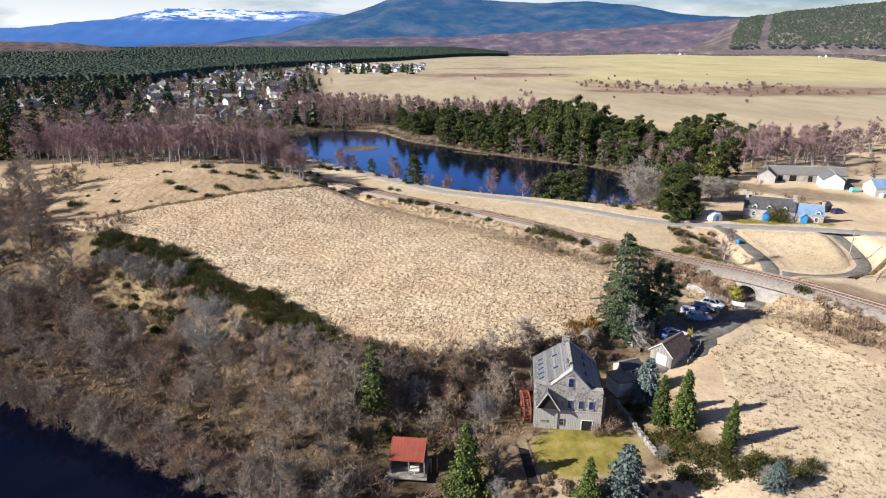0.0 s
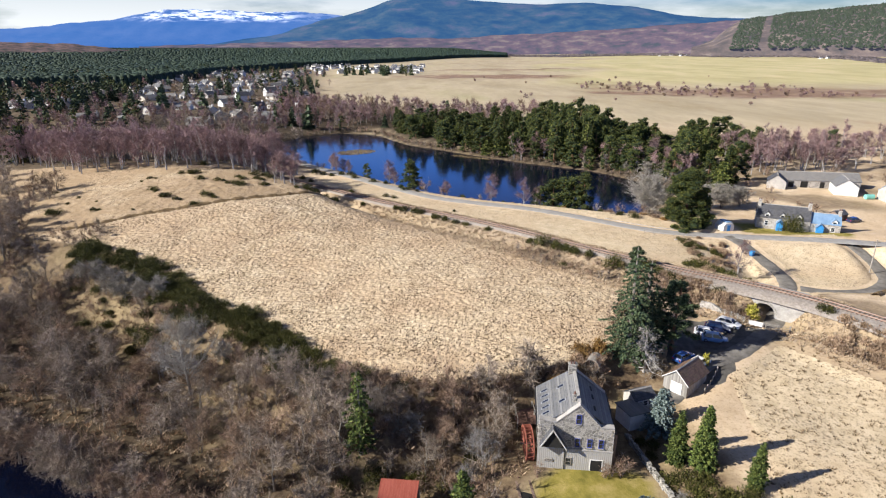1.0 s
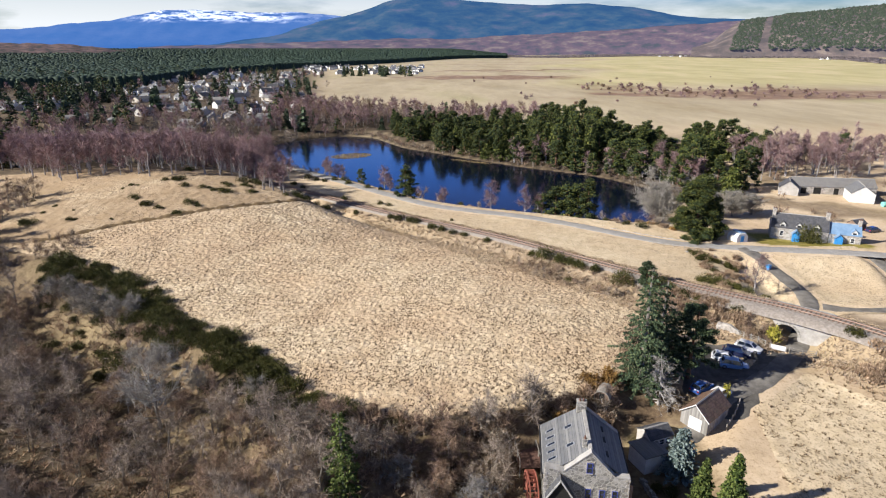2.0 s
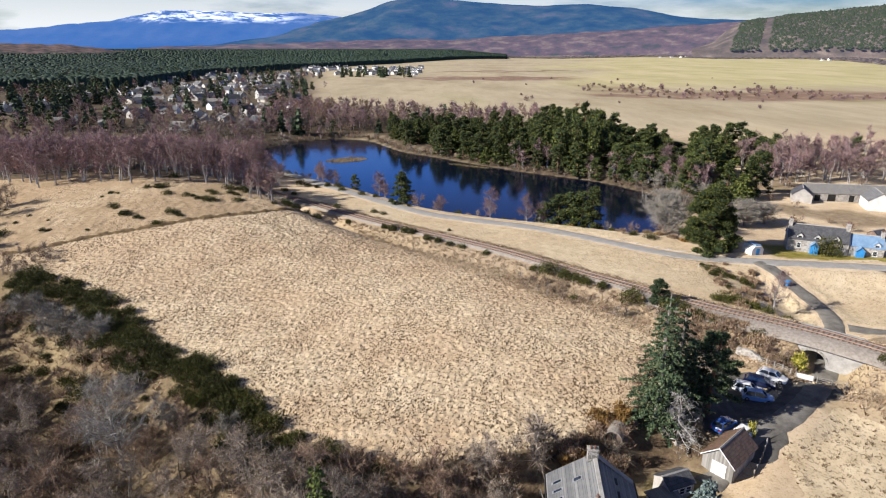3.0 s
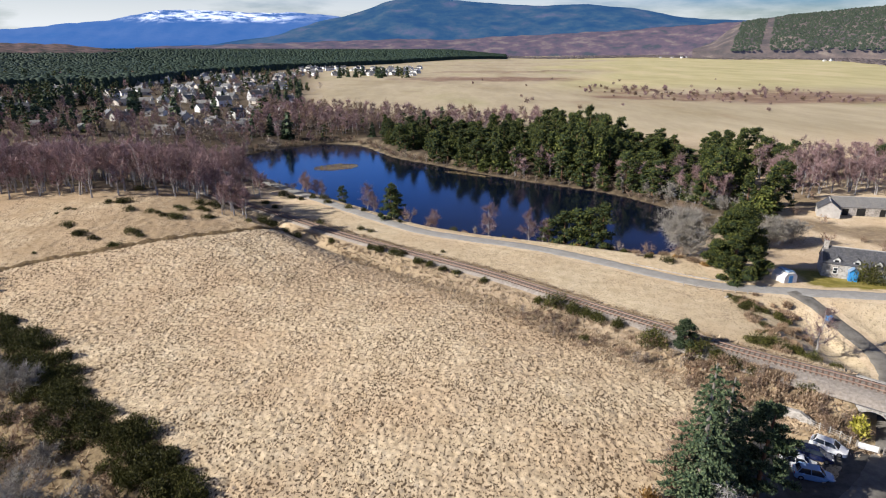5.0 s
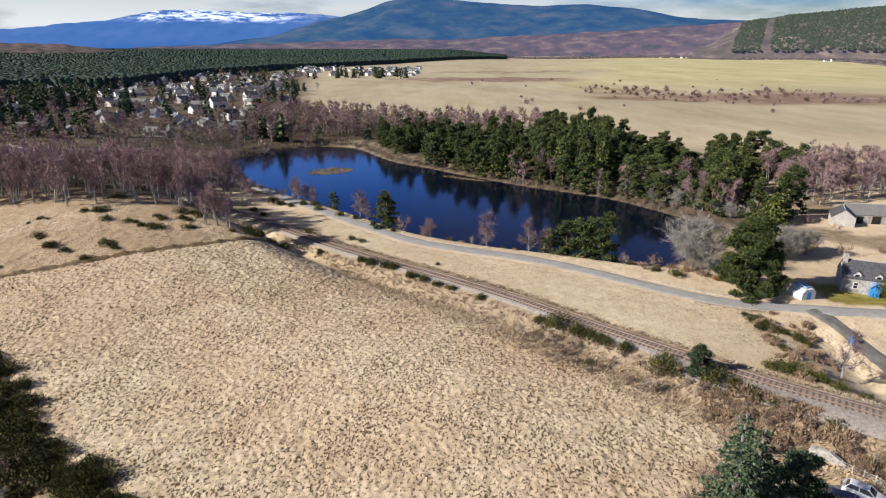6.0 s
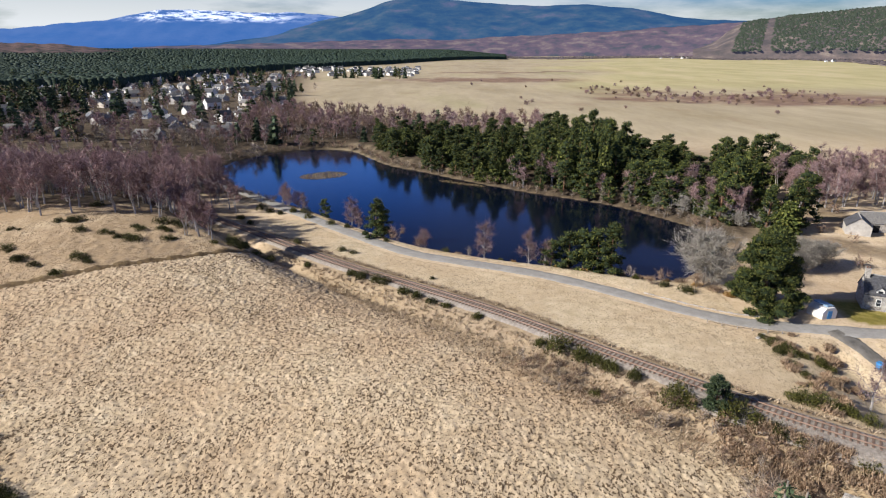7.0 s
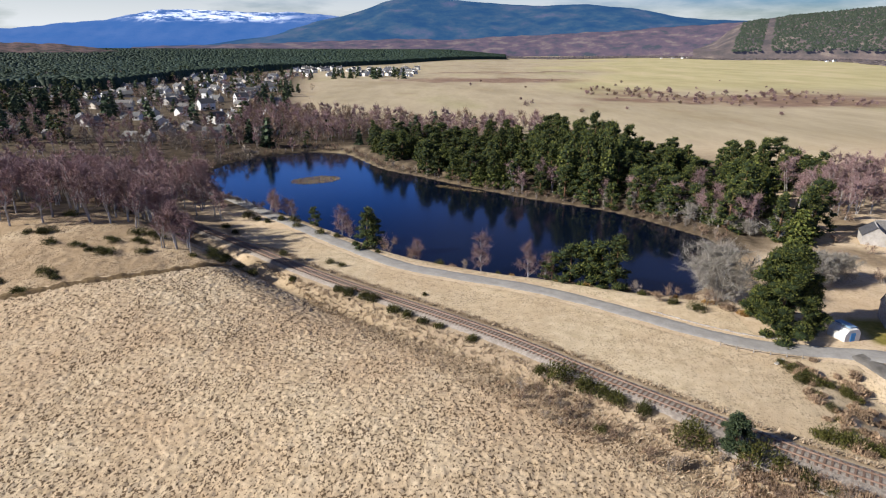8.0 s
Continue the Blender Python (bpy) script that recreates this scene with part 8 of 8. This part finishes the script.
def road_wall():
    w = thing("roadside_wall", pose(0, 0, 0), "low pale stone edging along the road", "wall")
    p, d = even(ROAD, 1.0)
    k = 0
    for q, t in zip(p, d):
        if 42 < q[0] < 61:
            c = (q[0] - t[1] * 3.0, q[1] + t[0] * 3.0)
            m = pose(c[0], c[1], ROAD_Z - 0.4, 0, 0, math.degrees(atan2(t[1], t[0])))
            part("edging_stone", Shape().box(-0.42, -0.10, 0, 0.42, 0.10, 0.50 + 0.06 * sin(k * 2.2), m), M_COTTAGE, w)
            k += 1
    r = thing("guard_rail", pose(0, 0, 0), "short grey guard rail above the culvert", "guard rail")
    for q, t in zip(p[::2], d[::2]):
        if 52 < q[0] < 62:
            c = (q[0] + t[1] * 2.9, q[1] - t[0] * 2.9)
            m = pose(c[0], c[1], ROAD_Z - 0.3, 0, 0, math.degrees(atan2(t[1], t[0])))
            part("post", Shape().box(-0.06, -0.06, -0.4, 0.06, 0.06, 0.95, m), M_OLDWOOD, r)
            part("beam", Shape().box(-0.06, -0.03, 0.68, 2.0, 0.03, 0.80, m), M_OLDWOOD, r)
    c = thing("culvert", at(56.8, 139.0, 128, z=1.0), "small dark stone culvert under the road", "culvert")
    part("culvert_wall", Shape().box(-0.5, -1.2, -0.5, 0.0, -0.6, 1.2).box(-0.5, 0.6, -0.5, 0.0, 1.2, 1.2).box(-0.5, -1.2, 0.9, 0.0, 1.2, 1.3), M_COTTAGE, c)
    part("culvert_mouth", Shape().box(-0.12, -0.6, -0.4, -0.1, 0.6, 0.9), M_DARK, c)
    b = thing("wheeled_bin", at(70.9, 131.5, 30), "blue wheeled bin beside the lane", "bin")
    part("body", Shape().add([(-0.35, -0.3, 0.08), (0.35, -0.3, 0.08), (0.35, 0.3, 0.08), (-0.35, 0.3, 0.08), (-0.45, -0.4, 1.05), (0.45, -0.4, 1.05), (0.45, 0.4, 1.05), (-0.45, 0.4, 1.05)], [(3, 2, 1, 0), (4, 5, 6, 7), (0, 1, 5, 4), (1, 2, 6, 5), (2, 3, 7, 6), (3, 0, 4, 7)]), M_BLUEPAINT, b)
    part("lid", Shape().box(-0.48, -0.43, 1.05, 0.48, 0.46, 1.13), M_BLUEPAINT, b)
    for s in (-1, 1):
        part("wheel", Shape().tube([(s * 0.3, 0.36, 0.1), (s * 0.38, 0.36, 0.1)], [0.11, 0.11], 10), M_TYRE, b)
    for x, y, h, lab in ((92.5, 124, 7.5, "slim pale utility pole beside the side track"), (150, 243, 8.0, "brown utility pole in the meadow"), (152.5, 242.5, 8.0, "brown utility pole in the meadow"), (190, 235, 8.0, "brown utility pole in the meadow")):
        u = thing("utility_pole", at(x, y), lab, "utility pole", "utility poles")
        part("pole", Shape().tube([(0, 0, -0.5), (0, 0, h)], [0.14, 0.1], 8), M_OLDWOOD, u)
        part("cross_arm", Shape().box(-0.8, -0.06, h - 0.6, 0.8, 0.06, h - 0.45), M_OLDWOOD, u)
    rs = thing("culvert_arch", pose(49.6, 104.3, -0.7, 0, 0, -42), "pale stone headwall of a small arched culvert", "culvert")
    n = 10
    arc = [(-0.7 * cos(pi * k / n), 0.15 + 0.85 * sin(pi * k / n)) for k in range(n + 1)]
    part("headwall", Shape().prism([(-2.2, -1.2), (-0.7, -1.2)] + arc + [(0.7, -1.2), (2.2, -1.2), (2.0, 1.2), (0.4, 2.0), (-1.6, 1.9)], -0.3, 0.3), M_COTTAGE, rs)
    part("culvert_mouth", Shape().prism([(-0.72, -1.2)] + arc + [(0.72, -1.2)], 0.18, 0.22), M_DARK, rs)


road_wall()


M_DYKE = simple("dyke_turf", (0.10, 0.065, 0.035), (0.26, 0.18, 0.09), 1.2, 0.95, bump=0.8, bdist=0.1)


def turf_dyke(points):
    """The old turf wall that bounds the field towards the hill."""
    line = spline(points, 0.6)
    t = tangents(line)
    v, f = [], []
    z = ground_z(line[:, 0], line[:, 1])
    for i, (p, d) in enumerate(zip(line, t)):
        hgt = 0.55 + 0.18 * sin(i * 0.9) + 0.12 * sin(i * 2.3)
        for s, dz in ((-0.9, -0.15), (-0.45, hgt * 0.7), (0.0, hgt), (0.45, hgt * 0.65), (0.9, -0.15)):
            v.append((p[0] + d[1] * s, p[1] - d[0] * s, z[i] + dz))
    for i in range(len(line) - 1):
        for k in range(4):
            a = i * 5 + k
            f.append((a, a + 1, a + 6, a + 5))
    me = arrays("turf_dyke", v, f, M_DYKE)
    tagged(new("turf_dyke", me), "low crumbling brown turf dyke along the field", "dyke")


turf_dyke([(-88.5, 141.5), (-83.6, 142.9), (-78, 145.7), (-72.9, 148.8), (-66.7, 151.2), (-59.3, 154.3), (-54.4, 156.7), (-47.9, 159.6), (-41.3, 162.9), (-35.5, 167), (-30.5, 172)])
turf_dyke([(81, 106.5), (88, 112), (97, 119), (110, 127)])


# ---------------------------------------------------------------- cottage, farm
def dormer(parent, x, y, z, mat_roof):
    d = part("dormer", Shape().box(x - 0.6, y - 0.1, z, x + 0.6, y + 1.5, z + 1.0).prism([(x - 0.6, z + 1.0), (x + 0.6, z + 1.0), (x, z + 1.6)], y - 0.1, y + 1.9), M_WHITEWALL, parent)
    for s in (-1, 1):
        part("dormer_roof", Shape().add([(x, y - 0.25, z + 1.62), (x + s * 0.75, y - 0.25, z + 0.9), (x + s * 0.75, y + 2.0, z + 0.9), (x, y + 2.0, z + 1.62), (x, y - 0.25, z + 1.72), (x + s * 0.75, y - 0.25, z + 1.0), (x + s * 0.75, y + 2.0, z + 1.0), (x, y + 2.0, z + 1.72)], [(3, 2, 1, 0), (4, 5, 6, 7), (0, 1, 5, 4), (1, 2, 6, 5), (2, 3, 7, 6), (3, 0, 4, 7)]), mat_roof, d)
    part("pane", Shape().box(x - 0.35, y - 0.14, z + 0.15, x + 0.35, y - 0.11, z + 0.95), M_PANE, d)


def blue_porch(parent, x, y):
    p = part("porch", Shape().box(x - 0.75, y - 1.2, -0.5, x + 0.75, y, 2.0).prism([(x - 0.75, 2.0), (x + 0.75, 2.0), (x, 2.8)], y - 1.2, y), M_BLUEPAINT, parent, "bright blue timber porch")
    for s in (-1, 1):
        part("porch_roof", Shape().add([(x, y - 1.4, 2.82), (x + s * 0.95, y - 1.4, 1.85), (x + s * 0.95, y, 1.85), (x, y, 2.82), (x, y - 1.4, 2.9), (x + s * 0.95, y - 1.4, 1.93), (x + s * 0.95, y, 1.93), (x, y, 2.9)], [(3, 2, 1, 0), (4, 5, 6, 7), (0, 1, 5, 4), (1, 2, 6, 5), (2, 3, 7, 6), (3, 0, 4, 7)]), M_BLUEROOF, p)
    part("door", Shape().box(x - 0.4, y - 1.26, 0, x + 0.4, y - 1.21, 1.9), M_BLUEPAINT, p)


def cottage():
    turn = math.degrees(atan2(-8.2, 17.5))
    c = thing("cottage", pose(88.3, 151.5, 1.15, 0, 0, turn), "long pale stone cottage with dark slate roof", "house")
    L, W = 11.8, 5.8
    gable_walls(c, L, W, 2.9, 5.6, M_COTTAGE)
    gable_roof(c, L, W, 2.9, 5.6, M_DARKSLATE, 0.12, 0.12)
    for x in (-L / 2 + 0.35, L / 2 - 0.3):
        chimney(c, x, 0, 4.9, 6.7, 0.7, 1.3, M_COTTAGE)
    for x in (-3.6, -0.2, 3.4):
        dormer(c, x, -W / 2 + 0.35, 2.7, M_DARKSLATE)
    for x in (-3.6, 1.4, 4.0):
        window(c, x, -W / 2 - 0.02, 0.9, 0.85, 1.3)
    window(c, -L / 2 - 0.02, 0, 3.2, 0.7, 1.0, -pi / 2)
    blue_porch(c, -0.6, -W / 2)
    e = thing("cottage_extension", pose(88.3 + 9.25 * cos(radians(turn)), 151.5 + 9.25 * sin(radians(turn)), 1.15, 0, 0, turn), "lower cottage wing with faded blue roof", "house")
    gable_walls(e, 6.4, 5.4, 2.6, 4.6, M_COTTAGE)
    gable_roof(e, 6.4, 5.4, 2.6, 4.6, M_BLUEROOF, 0.1, 0.1)
    chimney(e, 2.9, 0, 4.0, 5.6, 0.6, 1.0, M_COTTAGE)
    dormer(e, 1.8, -2.4, 2.3, M_BLUEROOF)
    window(e, 1.6, -2.72, 0.8, 0.9, 1.2)
    blue_porch(e, -1.2, -2.7)
    # igloo-like store with a blue door
    s = thing("garden_store", at(71.4, 146.6, 15), "white rounded garden store with blue door and blue cover", "store")
    part("wall", Shape().prism([(-1.5, -0.3), (1.5, -0.3), (1.5, 1.3), (0.9, 2.0), (-0.9, 2.0), (-1.5, 1.3)], -1.5, 1.6), M_WHITEWALL, s)
    part("door", Shape().box(-0.45, -1.56, 0, 0.45, -1.51, 1.5), M_BLUEPAINT, s)
    part("cover", Shape().prism([(-0.2, 2.02), (1.0, 2.0), (1.65, 1.3), (1.7, 1.5), (1.1, 2.2), (-0.2, 2.25)], -1.0, 1.8), M_BLUEROOF, s)
    BROOM.put(88.2, 146.6, 1.3, label="dark green clipped bush against the cottage", sz=2.2)
    k = thing("tool_shed", at(107.5, 158.5, 20), "low dark shed beyond the cottage", "shed")
    gable_walls(k, 3.6, 2.6, 1.8, 2.7, M_BROWNBOARD)
    gable_roof(k, 3.6, 2.6, 1.8, 2.7, M_DARKSLATE, 0.15, 0.08)
    return c


cottage()


def barn(x, y, turn, L, W, eaves, ridge, wall, roof, label, openings=(), chim=False, z=None, name="barn"):
    b = thing(name, at(x, y, turn, z=z), label, "barn" if name == "barn" else "house", "farm buildings")
    gable_walls(b, L, W, eaves, ridge, wall, 1.0)
    gable_roof(b, L, W, eaves, ridge, roof, 0.15, 0.12)
    for ox, w, h in openings:
        part("opening", Shape().box(ox - w / 2, -W / 2 - 0.03, 0, ox + w / 2, -W / 2 - 0.01, h), M_DARK, b)
    if chim:
        chimney(b, L / 2 - 0.4, 0, ridge - 0.6, ridge + 1.0, 0.6, 0.9, M_COTTAGE)
    return b


barn(126.5, 199.0, -10, 24.0, 6.0, 2.4, 4.6, M_COTTAGE, M_PALEROOF, "long old stone steading with patched grey roof", ((-9, 1.6, 2.0), (-5, 2.2, 2.1), (0.5, 1.4, 2.0), (5, 2.0, 2.0), (9, 1.4, 2.0)))
barn(112.2, 197.6, 62, 6.4, 5.4, 2.3, 4.4, M_GREYHARL, M_DARKSLATE, "pale gabled end of the old steading", ((0, 1.0, 1.9),))
barn(128.5, 188.5, 68, 8.5, 6.2, 2.8, 5.0, M_WHITEWALL, M_SLATE, "white-gabled barn with dark slate roof", ((-2, 1.2, 2.0), (1, 1.2, 2.0)))
bb = barn(141.0, 176.5, -8, 15.0, 7.5, 2.6, 4.8, M_GREYHARL, M_BLUEROOF, "pale outbuilding with faded blue roof", ())
for i in range(6):
    part("white_bale", Shape().tube([(-6.0 + i * 1.6, -4.6, -0.1), (-6.0 + i * 1.6, -4.6, 1.4)], [0.7, 0.7], 10), M_WHITEWALL, bb)
tk = thing("water_tank", at(131.3, 180.5, 0), "pale green upturned tank beside the outbuilding", "tank")
part("tank", Shape().tube([(-1.2, 0, 0.7), (1.2, 0, 0.7)], [0.8, 0.8], 12), simple("pale_green_plastic", (0.16, 0.46, 0.40), (0.25, 0.58, 0.5), 1, 0.5), tk)


# ---------------------------------------------------------------- village
M_VWALL2 = simple("cream_render", (0.50, 0.45, 0.38), (0.66, 0.60, 0.52), 0.4, 0.85)


def village_house(L, W, eaves, ridge, wall, roof, label, group, far=False):
    h = thing("village_house", pose(0, 0, -500), label, "house", group)
    gable_walls(h, L, W, eaves, ridge, wall, 1.5)
    gable_roof(h, L, W, eaves, ridge, roof, 0.3, 0.15)
    chimney(h, L / 2 - 0.6, 0, ridge - 0.6, ridge + 1.1, 0.7, 1.0, wall, 0)
    if far:
        for x in (-L * 0.3, L * 0.3):
            part("window", Shape().box(x - 0.8, -W / 2 - 0.03, 0.9, x + 0.8, -W / 2 - 0.01, 2.1), M_PANE, h)
        return h
    for x in (-L * 0.32, L * 0.08, L * 0.34):
        window(h, x, -W / 2 - 0.02, 0.9, 1.3, 1.2, 0, None, False)
    door(h, -L * 0.12, -W / 2 - 0.02, 0, 0.95, 2.05, 0, M_BROWNBOARD)
    window(h, -L / 2 - 0.02, 0, 0.9 if eaves < 3 else 3.2, 1.1, 1.2, -pi / 2, None, False)
    if eaves > 4:
        for x in (-L * 0.3, L * 0.3):
            window(h, x, -W / 2 - 0.02, 3.5, 1.2, 1.2, 0, None, False)
    return h


VH = [village_house(11, 7, 2.4, 4.3, M_WHITEWALL, M_SLATE, "white village bungalow with grey roof", "village houses"),
      village_house(9.5, 6.8, 4.0, 6.2, M_WHITEWALL, M_DARKSLATE, "white two-storey village house with dark slate roof", "village houses"),
      village_house(13, 7.5, 2.3, 4.2, M_GREYHARL, M_PALEROOF, "grey village bungalow with pale tiled roof", "village houses"),
      village_house(9.5, 7, 2.6, 5.0, M_GREYHARL, M_SLATE, "grey harled village house with steep slate roof", "village houses")]


VH += [village_house(11, 7, 2.8, 5.0, M_WHITEWALL, M_SLATE, "white house of the far estate with grey roof", "far estate", True),
       village_house(10, 7.5, 4.8, 7.6, M_WHITEWALL, M_DARKSLATE, "white two-storey house of the far estate", "far estate", True),
       village_house(13, 7.5, 2.4, 4.3, M_VWALL2, M_PALEROOF, "cream bungalow at the back of the village", "village houses", True),
       village_house(10, 7.5, 2.8, 5.2, M_GREYHARL, M_SLATE, "grey house at the back of the village", "village houses", True)]


def set_houses(points, kinds, turn0):
    out = []
    for (x, y), k in zip(points, kinds):
        k = k if y < 430 or k > 3 else 4 + k % 4
        m = at(x, y, turn0 + rng.choice([0, 30, 60, 90, 110, 180]) + rng.uniform(-14, 14))
        out.append((VH[k], m))
    return out


plan = set_houses(HOUSE_SPOTS, rng.choice([0, 0, 1, 2, 2, 3, 3], 160), -55)
plan += set_houses(scatter(72, (-280, -5, 1000, 1330), lambda x, y: -0.212 < x / y < -0.025, 15), rng.choice([4, 5], 80), -50)
plan += set_houses([(230, 2450), (262, 2480), (930, 2600), (975, 2590), (1010, 2580), (1040, 2600), (1270, 2050), (1300, 2060)], [4, 5, 4, 4, 5, 4, 4, 5], 0)
for h, m in plan:
    copy_thing(h, m)
for h in VH:
    for o in [*h.children_recursive, h]:
        bpy.data.objects.remove(o)

# reeds of the small island, weed strips and stumps in the pond
M_REED = leafy("straw_reeds", (0.24, 0.165, 0.07), (0.38, 0.275, 0.125), (0.50, 0.385, 0.20))
n = 1500
ra, rr = rng.uniform(0, 2 * pi, n), np.sqrt(rng.uniform(0, 1, n))
rx = -36.5 + np.cos(ra) * rr * 8.3
ry = 273.5 + np.sin(ra) * rr * 6.5 + 0.3 * np.cos(ra) * rr * 8
v, f = slivers(np.stack([rx, ry, rx * 0 - 0.3], -1), np.stack([rng.normal(size=n) * 0.3, rng.normal(size=n) * 0.3, rng.uniform(0.35, 0.65, n)], -1), 0.22)
isl = tagged(new("reed_island", arrays("reed_island", v, f, M_REED)), "low island of straw-yellow reeds in the pond", "reeds", kind="stuff")
n = 700
wu = rng.uniform(0, 1, n)
wx, wy = 7.5 + 15 * wu + rng.normal(size=n) * 0.9, 264 - 9 * wu + rng.normal(size=n) * 0.8
keep = inside(POND, wx, wy) < -2
wx, wy = wx[keep], wy[keep]
v, f = slivers(np.stack([wx, wy, wx * 0 - 0.2], -1), np.stack([rng.normal(size=len(wx)) * 0.3, rng.normal(size=len(wx)) * 0.3, rng.uniform(0.2, 0.4, len(wx))], -1), 0.16)
tagged(new("weed_strip", arrays("weed_strip", v, f, M_REED)), "thin strip of straw-brown water weed in the pond", "reeds", kind="stuff")
